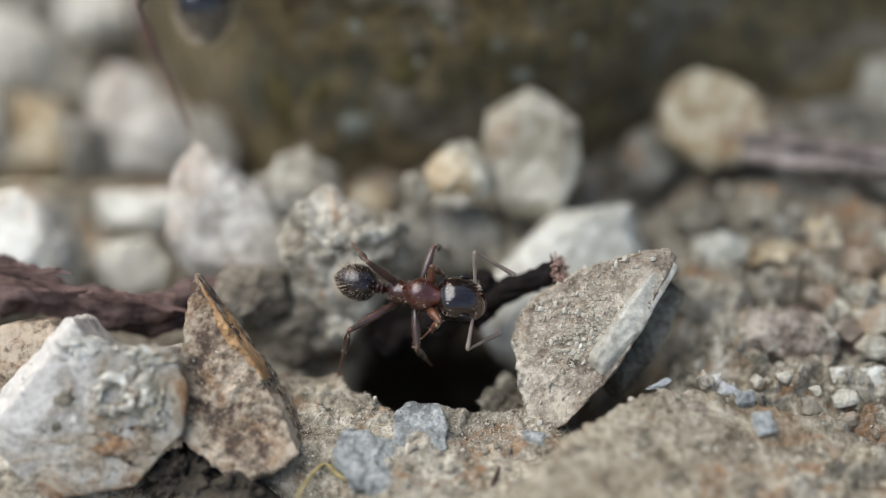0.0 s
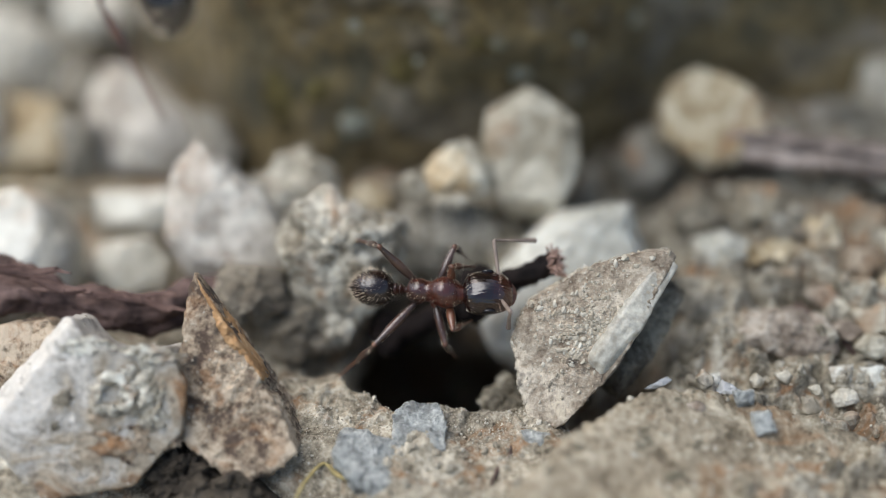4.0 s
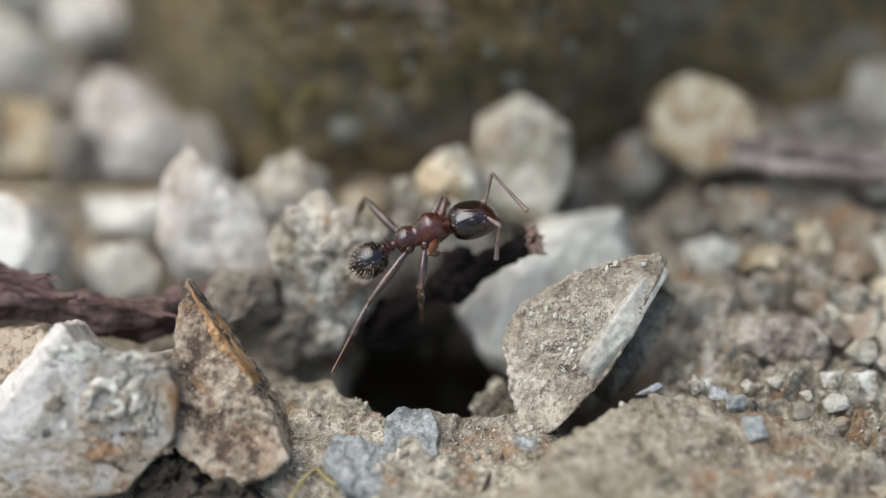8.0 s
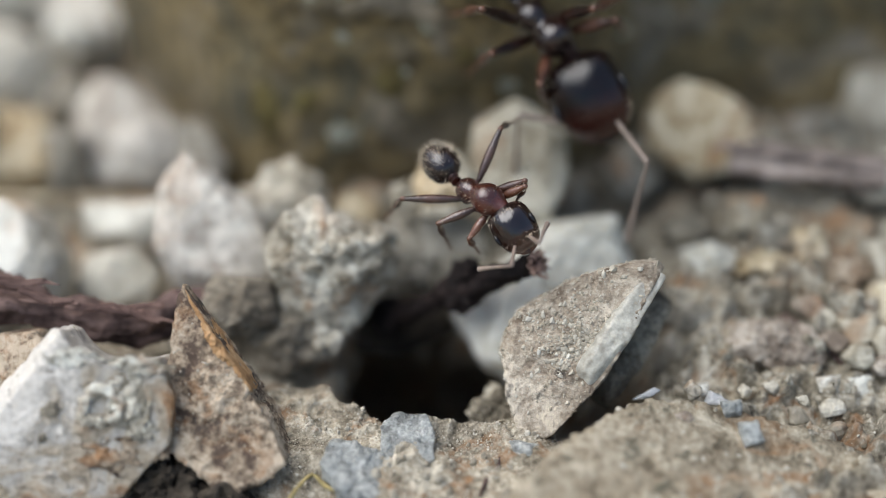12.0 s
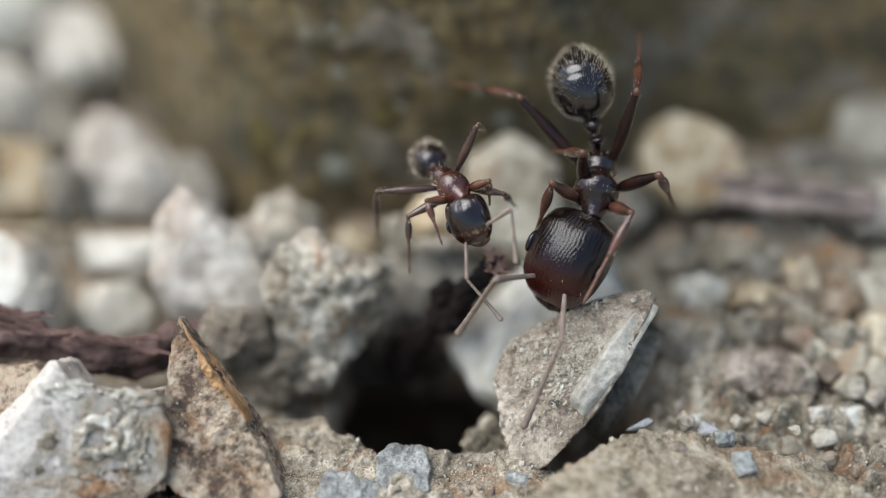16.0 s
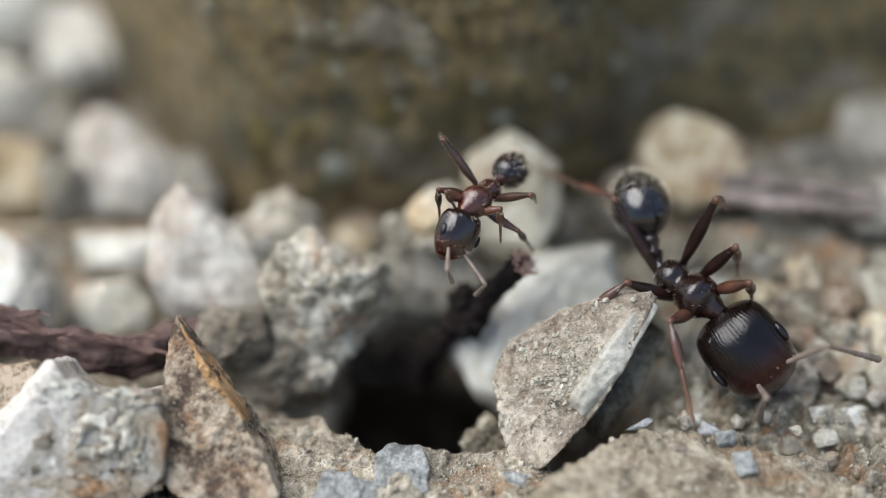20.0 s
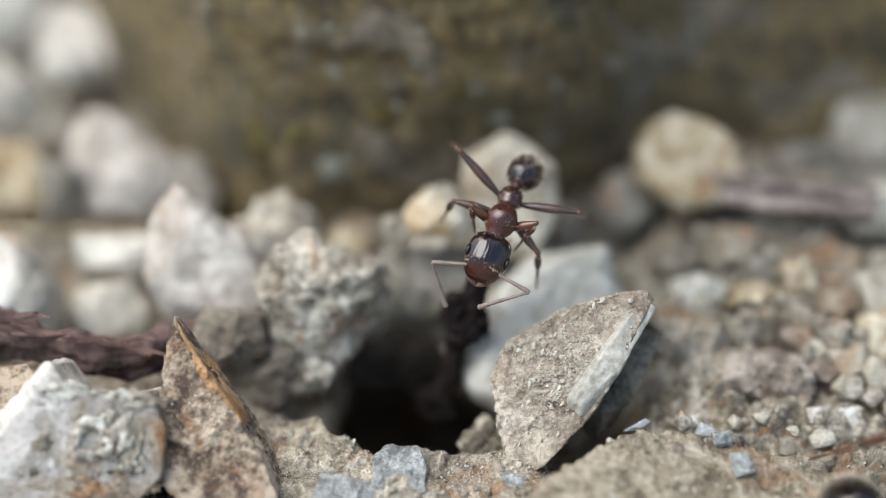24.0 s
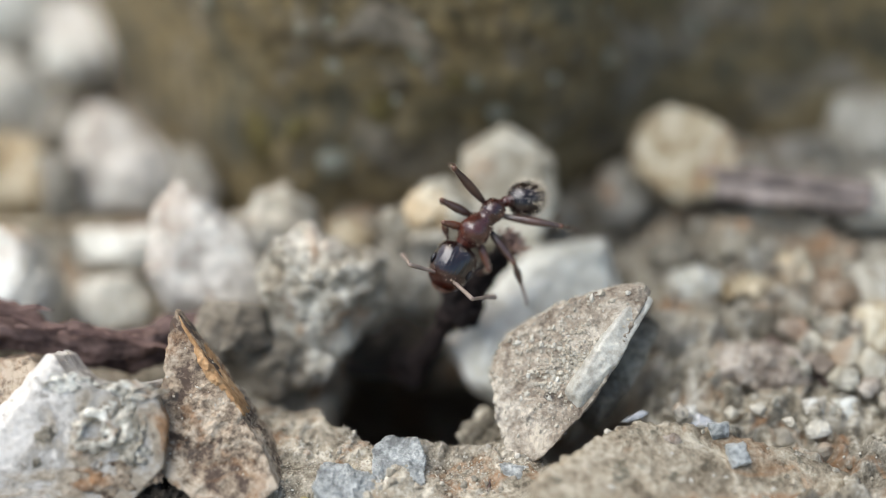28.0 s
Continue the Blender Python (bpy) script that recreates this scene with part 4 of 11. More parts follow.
rock("soil_stone", (12.36, 1.56, -3.52), [(-115, 0.50), (-62, 0.47), (30, 0.56), (99, 0.48), (174, 0.60)], 1.3, M_BEIGE, "beige stone sunk in the soil", lumps=0.12, grit=0.08)
rock("soil_stone", (13.30, 2.97, -3.10), [(-99, 0.53), (-50, 0.56), (27, 0.62), (104, 0.52), (-173, 0.68)], 1.4, M_BROWN, "brown stone sunk in the soil", lumps=0.14, grit=0.08)
# beige stone given a dark colour that paints the shade of the hollow
rock("soil_stone", (8.41, 5.51, -3.34), [(-99, 0.48), (-59, 0.53), (40, 0.64), (102, 0.47), (-180, 0.80)], 1.5, M_DARK, "beige stone sunk in the soil", lumps=0.14, grit=0.08)
rock("soil_stone", (8.24, -0.41, -3.86), [(-114, 0.46), (-64, 0.42), (23, 0.49), (103, 0.44), (173, 0.51)], 1.0, M_DARK, "dark stone sunk in the soil", lumps=0.14, grit=0.08)
rock("side_pebble", (12.99, 0.34, -3.25), [(-69, 0.6), (13, 0.58), (60, 0.62), (103, 0.55), (-163, 0.6)], 1.2, M_BEIGE, "whitish pebble in the soil", "pebble", group="pebbles in the soil")
rock("side_pebble", (14.30, 1.25, -3.3), [(-148, 0.85), (-45, 0.8), (17, 0.8), (60, 1.0), (105, 1.0), (-180, 0.75)], 1.6, M_TAN, "cream pebble in the soil", "pebble", group="pebbles in the soil")
rock("side_pebble", (14.65, 2.85, -2.65), [(-90, 0.85), (9, 0.7), (50, 0.75), (100, 0.85), (-163, 0.7)], 1.4, M_PALE, "pale pebble in the soil", "pebble", group="pebbles in the soil")
rock("side_pebble", (11.55, -1.95, -3.4), [(-90, 0.26), (-5, 0.32), (97, 0.24), (-171, 0.32)], 0.5, M_QUARTZ, "little white quartz pebble in soil", "pebble", group="pebbles in the soil")
rock("side_pebble", (11.59, -2.54, -3.74), [(-79, 0.26), (18, 0.37), (60, 0.3), (100, 0.26), (150, 0.3), (-158, 0.36)], 0.6, M_PALE, "little white quartz pebble in soil", "pebble", group="pebbles in the soil")
rock("side_pebble", (12.62, -1.74, -3.69), [(-80, 0.31), (11, 0.34), (97, 0.31), (-169, 0.34)], 0.7, M_MILKY, "little grey quartz pebble", "pebble", group="pebbles in the soil")
rock("side_pebble", (7.75, -2.15, -3.40), [(-84, 0.18), (0, 0.19), (100, 0.17), (-171, 0.18)], 0.4, M_QUARTZ, "little white quartz pebble in soil", "pebble", group="pebbles in the soil")
rock("side_pebble", (8.28, -3.78, -2.62), [(-79, 0.22), (9, 0.27), (93, 0.23), (-167, 0.26)], 0.5, M_BLUE, "little dark blue pebble in soil", "pebble", group="pebbles in the soil")
rock("side_pebble", (8.70, -4.63, -2.75), [(-75, 0.31), (18, 0.28), (97, 0.33), (-167, 0.28)], 0.6, M_BLUE, "little milky quartz pebble", "pebble", group="pebbles in the soil")
rock("side_pebble", (4.58, -4.82, -2.80), [(-76, 0.21), (22, 0.28), (98, 0.22), (-171, 0.29)], 0.5, M_RIM, "little orange pebble in soil", "pebble", group="pebbles in the soil")
rock("crystal", (6.06, -2.67, -3.10), [(-58, 0.12), (61, 0.29), (119, 0.08), (-86, 0.15)], 0.3, M_CRYSTAL, "clear glassy crystal splinter on the soil", edge=30, level=4, chips=3)
rock("crystal", (8.14, -2.68, -3.27), [(-72, 0.23), (64, 0.12), (61, 0.12), (154, 0.33), (-99, 0.21)], 0.3, M_CRYSTAL, "clear glassy crystal splinter on the soil", edge=30, level=4, chips=3)
rock("clod", (1.75, -1.75, -4.75), [(-150, 0.75), (-95, 0.9), (-35, 0.8), (20, 0.85), (75, 0.62), (130, 0.6)], 1.5, M_SOIL, "crumbling soil at the edge of the hole", "clod", lumps=0.22, grit=0.1, level=6, edge=14)
rock("clod", (-3.5, 0.75, -4.0), [(-150, 0.6), (-95, 0.5), (-30, 0.42), (20, 0.45), (75, 0.4), (130, 0.55)], 1.0, M_LUMPY, "pale crumb hanging over the edge of the hole", "clod", lumps=0.25, grit=0.08, level=6, edge=14)
for place, r, mat, label in (((9.85, -2.15, -3.30), 0.2, M_PALE, "little white quartz pebble in soil"), ((9.0, -2.3, -3.35), 0.17, M_PALE, "little white quartz pebble in soil"),
                             ((7.45, -2.5, -3.2), 0.24, M_PALE, "little white quartz pebble in soil"), ((12.65, -1.05, -3.25), 0.36, M_BEIGE, "pale pebble in the soil"),
                             ((13.35, -1.25, -3.2), 0.3, M_SOILPINK, "pinkish pebble in the soil"), ((12.15, -0.35, -3.2), 0.34, M_SOILPINK, "pinkish pebble in the soil"),
                             ((11.75, 1.1, -2.9), 0.42, M_SOILPINK, "pinkish pebble in the soil"), ((13.7, -0.4, -3.3), 0.45, M_BEIGE, "pale pebble in the soil"),
                             ((12.1, 0.75, -3.0), 0.3, M_BEIGE, "whitish pebble in the soil"), ((10.5, -3.1, -2.95), 0.14, M_PALE, "little white quartz pebble in soil"),
                             ((6.9, -4.1, -2.6), 0.2, M_SOILPINK, "pinkish pebble in the soil")):
    rock("side_pebble", place, [(a + 20 * math.sin(r * 90 + a), r * (1 + 0.22 * math.sin(a * 0.7 + r * 60))) for a in (-150, -95, -40, 15, 70, 125)], r * 2.2, mat, label, "pebble", group="pebbles in the soil", level=4, chamfer=0.95)


# ---- twigs ----
def rope(points, radii, ring=20, steps=10, rough=0.3, ridge=0.12, seed=1, flat=1.0):
    """A stem along a bent line, with lengthwise ridges and a rough skin. Millimetres."""
    P = [Vector(p) for p in points]
    n = len(P)
    line, rad = [], []
    for i in range(n - 1):
        p0, p1, p2, p3 = P[max(i - 1, 0)], P[i], P[i + 1], P[min(i + 2, n - 1)]
        for k in range(steps if i < n - 2 else steps + 1):
            u = k / steps
            line.append(0.5 * (2 * p1 + (p2 - p0) * u + (2 * p0 - 5 * p1 + 4 * p2 - p3) * u * u + (3 * p1 - p0 - 3 * p2 + p3) * u ** 3))
            rad.append(radii[i] * (1 - u) + radii[i + 1] * u)
    verts, faces = [], []
    off = Vector((seed * 1.3, seed * 0.7, seed * 2.1))
    o = line[0]
    run = 0.0
    for i, (p, r) in enumerate(zip(line, rad)):
        t = (line[min(i + 1, len(line) - 1)] - line[max(i - 1, 0)]).normalized()
        side = t.cross(Vector((0, 0, 1))).normalized()
        up = side.cross(t)
        run += (p - line[i - 1]).length if i else 0
        for j in range(ring):
            a = 6.2832 * j / ring
            k = 1 + ridge * math.sin(a * 5 + seed + 0.6 * math.sin(run)) + rough * noise.fractal(Vector((run * 0.8, math.cos(a) * 1.2, math.sin(a) * 1.2)) + off, 0.8, 2.1, 5)
            verts.append((p - o + (side * math.cos(a) + up * math.sin(a) * flat) * r * k) * MM)
    for i in range(len(line) - 1):
        for j in range(ring):
            a, b = i * ring + j, i * ring + (j + 1) % ring
            faces.append((a, b, b + ring, a + ring))
    faces += [tuple(range(ring))[::-1], tuple(range((len(line) - 1) * ring, len(line) * ring))]
    return verts, faces, o


def strand(name, points, radii, mat, label, category="twig", **kw):
    v, f, o = rope(points, radii, **kw)
    ob = new(name, mesh_of(name, v, f, mat))
    ob.location = o * MM
    return tagged(ob, label, category)


dry = strand("dry_twig", [(-14.62, 0.40, -1.60), (-13.39, 0.12, -1.80), (-11.68, -0.15, -2.14), (-10.34, -0.23, -2.41), (-9.01, -0.18, -2.67), (-7.90, 0.52, -2.59), (-6.81, 1.56, -2.55)], (0.8, 0.72, 0.5, 0.52, 0.62, 0.5, 0.3), M_STEM,
       "dark brown dry twig with peeling bark", rough=0.5, ridge=0.1, seed=3, ring=40, steps=24)
for i, (u, w, tw) in enumerate((((-12.84, -0.27, -0.83), 0.3, 10), ((-11.95, -0.42, -1.18), 0.22, -8), ((-10.98, -0.53, -1.48), 0.2, 4), ((-9.83, -0.50, -1.62), 0.24, 14), ((-9.03, -0.45, -1.88), 0.2, -12))):
    v, f = tube([(-1.3, 0.02, 0.02), (-0.8, w * 0.45, 0.04, 0.05, 0.04), (-0.2, w * 0.5, 0.05, 0.0, 0.1), (0.5, w * 0.55, 0.04, -0.08, 0.04), (1.0, w * 0.3, 0.04, 0.0, 0.1), (1.4, 0.02, 0.02, -0.1, 0.16)], 12, 2.6, 6)
    v = [Vector(q) * (1 + 0.4 * noise.fractal(Vector(q) / MM * 2.2 + Vector((i * 3, 0, 0)), 0.8, 2.0, 4)) for q in v]
    part("bark_strip", mesh_of("bark_strip", v, f, M_STRIP), dry, "peeling strip of bark" if i == 0 else "",
         dry.matrix_basis.inverted() @ pose(*(c * MM for c in u), 40, 8, tw))
dead = strand("dead_twig", [(9.87, 7.07, -1.45), (11.44, 6.74, -1.38), (13.08, 6.38, -1.35), (14.95, 5.91, -1.3)], (0.66, 0.6, 0.62, 0.56), M_GREYTWIG,
       "grey-brown dead twig lying on the soil", rough=0.3, ridge=0.1, seed=8, ring=28, steps=16)
for i, (u, w, tw) in enumerate((((10.35, 6.55, -0.73), 0.3, -6), ((11.99, 6.25, -0.70), 0.26, 4), ((13.41, 5.86, -0.71), 0.3, -3))):
    v, f = tube([(-1.2, 0.02, 0.02), (-0.6, w * 0.5, 0.05, 0.05, 0.02), (0.1, w * 0.55, 0.06, 0.0, 0.05), (0.7, w * 0.4, 0.05, -0.06, 0.02), (1.3, 0.02, 0.02, -0.1, 0.06)], 12, 2.6, 6)
    v = [Vector(q) * (1 + 0.35 * noise.fractal(Vector(q) / MM * 2.2 + Vector((i * 5, 1, 0)), 0.8, 2.0, 4)) for q in v]
    part("bark_strip", mesh_of("bark_strip", v, f, M_GREYTWIG), dead, "grey flaking strip of bark" if i == 0 else "", dead.matrix_basis.inverted() @ pose(*(c * MM for c in u), 40, 4, tw))
strand("straw", [(-17.35, 8.82, -4.31), (-13.76, 9.14, -4.54), (-10.07, 9.25, -4.72)], (0.16, 0.15, 0.13), M_TAN, "thin pale straw across the gap", "straw", rough=0.1)
strand("root", [(-4.30, -6.61, -3.91), (-4.11, -6.03, -3.81), (-3.79, -5.24, -3.94), (-3.54, -5.02, -3.99), (-3.23, -5.40, -3.99), (-2.82, -5.66, -3.99)], (0.04, 0.05, 0.045, 0.05, 0.07, 0.04), M_ROOT,
       "thin curled yellow rootlet on the soil", "root", ring=10, rough=0.4)
strand("root", [(1.10, -6.12, -3.61), (1.32, -5.43, -3.70), (1.60, -5.09, -3.76), (1.70, -4.64, -3.66)], (0.05, 0.06, 0.05, 0.03), M_STEM, "thin dark rootlet on the soil", "root", ring=8)
strand("root", [(8.96, 2.97, -3.51), (9.96, 2.38, -3.45), (10.85, 1.32, -3.51), (11.65, 0.13, -3.41), (12.28, -1.00, -3.55)], (0.06, 0.1, 0.13, 0.09, 0.05), M_STEM, "dark rootlet lying in the soil", "root", ring=8)


def carried():
    """The short dead twig that the small ant drags: origin at its torn end, the rest along -x."""
    ob = new("carried_twig")
    sec = [(0.0, 0.34, 0.3), (-0.3, 0.34, 0.31), (-0.9, 0.31, 0.3), (-1.6, 0.34, 0.33, 0.03), (-2.1, 0.45, 0.43, 0.06), (-2.5, 0.6, 0.54, 0.1), (-3.0, 0.62, 0.56, 0.1), (-3.5, 0.46, 0.45, 0.04),
           (-4.0, 0.34, 0.34), (-4.7, 0.33, 0.33, -0.06), (-5.4, 0.38, 0.36, -0.06), (-6.0, 0.52, 0.46, -0.02), (-6.5, 0.46, 0.42)]
    v, f = tube(sec, 28, 2.2, 8)
    v = [Vector(q) + Vector((0, q[1], q[2])) * 0.4 * noise.fractal(Vector(q) / MM * 1.9, 0.8, 2.0, 5) for q in v]
    part("bark", mesh_of("bark", v, [g[::-1] for g in f], M_TWIG), ob)
    rng = random.Random(4)
    first = True
    for end, count, spread in ((0.0, 72, 0.32), (-6.45, 26, 0.4)):
        for i in range(count):
            a = rng.uniform(0, 6.28)
            r = spread * rng.random() ** 0.5
            ln = rng.uniform(0.16, 0.42)
            v, f = tube([(-0.2, 0.04, 0.035), (ln * 0.5, 0.034, 0.028, rng.uniform(-0.05, 0.05), rng.uniform(-0.04, 0.04)), (ln, 0.015, 0.012, rng.uniform(-0.14, 0.14), rng.uniform(-0.1, 0.1))], 6, 2, 3)
            out = 48 * r / spread
            part("splinter", mesh_of("splinter", v, f, M_TORN if i % 6 == 0 else M_FRAY if end == 0 else M_TWIG if i % 3 else M_TORN), ob, "torn pinkish wood fibre" if first else "",
                 pose(end * MM, r * math.cos(a) * MM, r * math.sin(a) * MM, 0, -out * math.sin(a) + rng.uniform(-14, 14), (0 if end == 0 else 180) + (out if end == 0 else -out) * math.cos(a) + rng.uniform(-14, 14)))
            first = False
    for i, (x, y, z, r, st) in enumerate(((-2.3, 0.36, 0.25, 0.34, 1.4), (-2.9, -0.38, 0.2, 0.34, 1.3), (-5.9, 0.3, 0.25, 0.3, 1.2), (-6.2, -0.3, 0.2, 0.3, 1.1))):
        v, f = ball(4)
        v = [Vector((q[0] * st, q[1], q[2])) * r * (1 + 0.75 * noise.fractal(Vector(q) * 1.7 + Vector((i * 4.1, 0, 0)), 0.7, 2.1, 5)) * MM for q in v]
        part("knob", mesh_of("knob", v, f, M_TWIG), ob, "" if i else "knobbly dark bark", pose(x * MM, y * MM, z * MM, 30 * i, 0, 20 * y))
    for i in range(12):
        x = rng.uniform(-5.6, -0.9)
        a = rng.uniform(0, 6.28)
        v, f = tube([(-0.35, 0.02, 0.015), (-0.1, 0.11, 0.035), (0.15, 0.1, 0.04, 0.02), (0.4, 0.02, 0.015, 0.05)], 8, 2.4, 3)
        part("bark_flake", mesh_of("bark_flake", v, f, M_TWIG), ob, "", pose(x * MM, 0.38 * math.cos(a) * MM, 0.38 * math.sin(a) * MM, 57.3 * a - 90, rng.uniform(-16, 16), rng.uniform(-24, 24)))
    return tagged(ob, "short dark dead twig with a torn end", "twig")


carried_twig = carried()


# ---- ants ----
def leg_bone(ln, w, mat, name, base=0.5):
    v, f = tube([(-0.02 * ln, w * base, w * base), (0.12 * ln, w * (base + 0.1), w * (base + 0.1)), (0.35 * ln, w * 0.95, w), (0.6 * ln, w, w),
                 (0.88 * ln, w * 0.62, w * 0.62), (ln * 0.985, w * 0.5, w * 0.5), (ln * 1.0, w * 0.3, w * 0.3)], 12, 2, 3)
    return mesh_of(name, v, f, mat)


def hairy(ln, w, n, seed, size=0.1):
    def shape(u, q):
        a = q * 6.283
        nm = Vector((0, math.cos(a), math.sin(a)))
        return Vector((ln * (0.1 + 0.85 * u), 0, 0)) + nm * w * 0.8, nm
    v, f = bristles(n, shape, size, 0.006, seed, lean=-0.9)
    return mesh_of("bristle", v, f, M_HAIR, False)


def ant(label, s):
    """s: sizes in mm and shells of the parts. Origin in the middle of the thorax, x ahead, z up the back."""
    a = {"ant": tagged(new("ant"), label, "ant", "ants at the nest")}
    root = a["ant"]
    half = s["thorax"] / 2
    w = s["width"]
    # thorax: broad rounded front, waist, narrower hind part
    v, f = tube([(-half - 0.02, 0.12 * w, 0.12 * w, 0, -0.05 * w), (-half + 0.08, 0.3 * w, 0.3 * w, 0, -0.02), (-half * 0.55, 0.36 * w, 0.36 * w, 0, 0.03 * w),
                 (-half * 0.2, 0.3 * w, 0.33 * w, 0, 0.0), (half * 0.1, 0.4 * w, 0.42 * w, 0, 0.05 * w), (half * 0.4, 0.47 * w, 0.48 * w, 0, 0.07 * w),
                 (half * 0.72, 0.43 * w, 0.42 * w, 0, 0.03 * w), (half * 0.98, 0.28 * w, 0.28 * w, 0, -0.04 * w), (half + 0.24 * w, 0.16 * w, 0.16 * w, 0, -0.08 * w)], 24, 2.0, 6)
    thorax = part("thorax", mesh_of("thorax", v, f, s["m_thorax"]), root, s["l_thorax"])

    def on_back(u, q):
        x = (u * 1.8 - 0.9) * half
        g = (q - 0.5) * 2.4
        r = (0.5 if x > 0 else 0.36) * w
        nm = Vector((0, math.sin(g), math.cos(g)))
        return Vector((x, 0, 0.03)) + nm * r * 0.92, nm
    v, f = bristles(46, on_back, 0.15 * s["hair"], 0.008, 7, lean=0.2)
    part("bristle", mesh_of("bristle", v, f, M_HAIR, False), thorax, "pale fine bristles")
    # head, pivot at the neck
    L, hw = s["head"], s["head_w"] / 2
    v, f = tube([(-0.02 * L, 0.34 * hw, 0.24 * hw), (0.015 * L, 0.6 * hw, 0.44 * hw, 0, 0.02), (0.09 * L, 0.85 * hw, 0.68 * hw), (0.24 * L, 0.98 * hw, 0.84 * hw), (0.45 * L, 1.01 * hw, 0.87 * hw),
                 (0.66 * L, 0.96 * hw, 0.8 * hw), (0.82 * L, 0.85 * hw, 0.62 * hw, 0, -0.03), (0.94 * L, 0.64 * hw, 0.41 * hw, 0, -0.07 * L), (L, 0.38 * hw, 0.2 * hw, 0, -0.1 * L)], 48, s["box"], 8)
    # a shallow furrow down the middle of the back of the head
    v = [(q[0], q[1], q[2] - (0.06 * hw * MM * math.exp(-(q[1] / MM / (0.16 * hw)) ** 2 - ((q[0] / MM / L - 0.1) / 0.22) ** 2) if q[2] > 0 else 0.0)) for q in v]
    nk = s["neck"]
    v = [(q[0] + nk * MM, q[1], q[2]) for q in v]
    head = part("head", mesh_of("head", v, f, s["m_head"]), root, s["l_head"])
    a["head"] = head
    for sd in (1, -1):
        v, f = ball(3)
        me = mesh_of("eye", [(q[0] * 0.13 * L * MM, q[1] * 0.05 * L * MM, q[2] * 0.1 * L * MM) for q in v], f, M_EYE)
        part("eye", me, head, "black compound eye", pose((nk + 0.5 * L) * MM, sd * 0.93 * hw * MM, 0.28 * hw * MM))
        v, f = tube([(-0.05 * L, 0.1 * L, 0.06 * L), (0.1 * L, 0.11 * L, 0.05 * L, -0.01 * L * sd), (0.2 * L, 0.07 * L, 0.035 * L, -0.05 * L * sd), (0.27 * L, 0.015 * L, 0.012 * L, -0.12 * L * sd)], 12, 2.2, 4)
        part("mandible", mesh_of("mandible", v, f, s["m_jaw"]), head, "red-brown toothed jaw", pose((nk + 0.86 * L) * MM, sd * 0.36 * hw * MM, -0.14 * L * MM, 0, s["jaw"], -14 * sd))
    v, f = tube([(-0.1 * L, 0.3 * hw, 0.05 * L), (0.02 * L, 0.42 * hw, 0.07 * L), (0.1 * L, 0.3 * hw, 0.03 * L)], 14, 2.4, 4)
    part("clypeus", mesh_of("clypeus", v, f, s["m_jaw"]), head, "", pose((nk + 0.88 * L) * MM, 0, 0.02 * L * MM, 0, 14, 0))

    def on_head(u, q):
        x = nk + (0.04 + 0.74 * u) * L
        g = (q - 0.5) * 2.6
        nm = Vector((0.1, math.sin(g), math.cos(g) * 0.8)).normalized()
        return Vector((x, hw * 0.96 * math.sin(g), 0.74 * hw * math.cos(g))), nm
    v, f = bristles(s["n_head"], on_head, 0.1 * s["hair"], s["fine"] * 0.8, 5, lean=-1.0)
    part("bristle", mesh_of("bristle", v, f, M_HAIR, False), head, "pale fine bristles")
    # waist and gaster, pivot at the end of the thorax; the gaster lies along -x
    gl, gw, pt = s["gaster"], s["gaster_w"] / 2, s["waist"]
    c = pt + gl / 2
    v, f = tube([(-pt + 0.06 * gl, 0.16 * gw, 0.16 * gw), (-pt - 0.02 * gl, 0.5 * gw, 0.46 * gw), (-pt - 0.16 * gl, 0.85 * gw, 0.8 * gw), (-pt - 0.42 * gl, 1.0 * gw, 0.96 * gw),
                 (-pt - 0.68 * gl, 0.88 * gw, 0.85 * gw), (-pt - 0.88 * gl, 0.52 * gw, 0.5 * gw), (-pt - gl, 0.08 * gw, 0.08 * gw)], 32, 2.0, 8)
    rings = []
    for q in v:
        u = (-q[0] / MM - pt) / gl
        k = 1.0
        for e in (0.62, 0.78, 0.9):
            k -= 0.03 * math.exp(-((u - e) / 0.012) ** 2)
        rings.append((q[0], q[1] * k, q[2] * k))
    gaster = part("gaster", mesh_of("gaster", rings, [g[::-1] for g in f], s["m_gaster"]), root, s["l_gaster"])
    a["gaster"] = gaster
    v, f = tube([(0.1, 0.1 * w, 0.1 * w), (-pt * 0.2, 0.1 * w, 0.1 * w), (-pt * 0.42, 0.17 * w, 0.24 * w, 0, 0.06 * w), (-pt * 0.58, 0.1 * w, 0.12 * w), (-pt * 0.8, 0.19 * w, 0.2 * w, 0, 0.04 * w),
                 (-pt * 1.04, 0.12 * w, 0.13 * w)], 16, 2.0, 5)
    part("petiole", mesh_of("petiole", v, [g[::-1] for g in f], s["m_thorax"]), gaster, "two-knotted waist")

    def on_gaster(u, q):
        th, ph = math.acos(1 - 2 * u), q * 6.283
        nm = Vector((math.cos(th), math.sin(th) * math.cos(ph), math.sin(th) * math.sin(ph)))
        return Vector((-c + nm.x * gl * 0.47, nm.y * gw * 0.96, nm.z * gw * 0.94)), nm
    v, f = bristles(s["n_gaster"], on_gaster, 0.24 * s["hair"], s["fine"], 9, lean=0.6, keep=lambda p: s["bald"] > p.z or p.x < -(pt + 0.4 * gl) or noise.noise(p * 9) > 0.1)
    part("bristle", mesh_of("bristle", v, f, M_HAIR, False), gaster, "pale standing bristles")
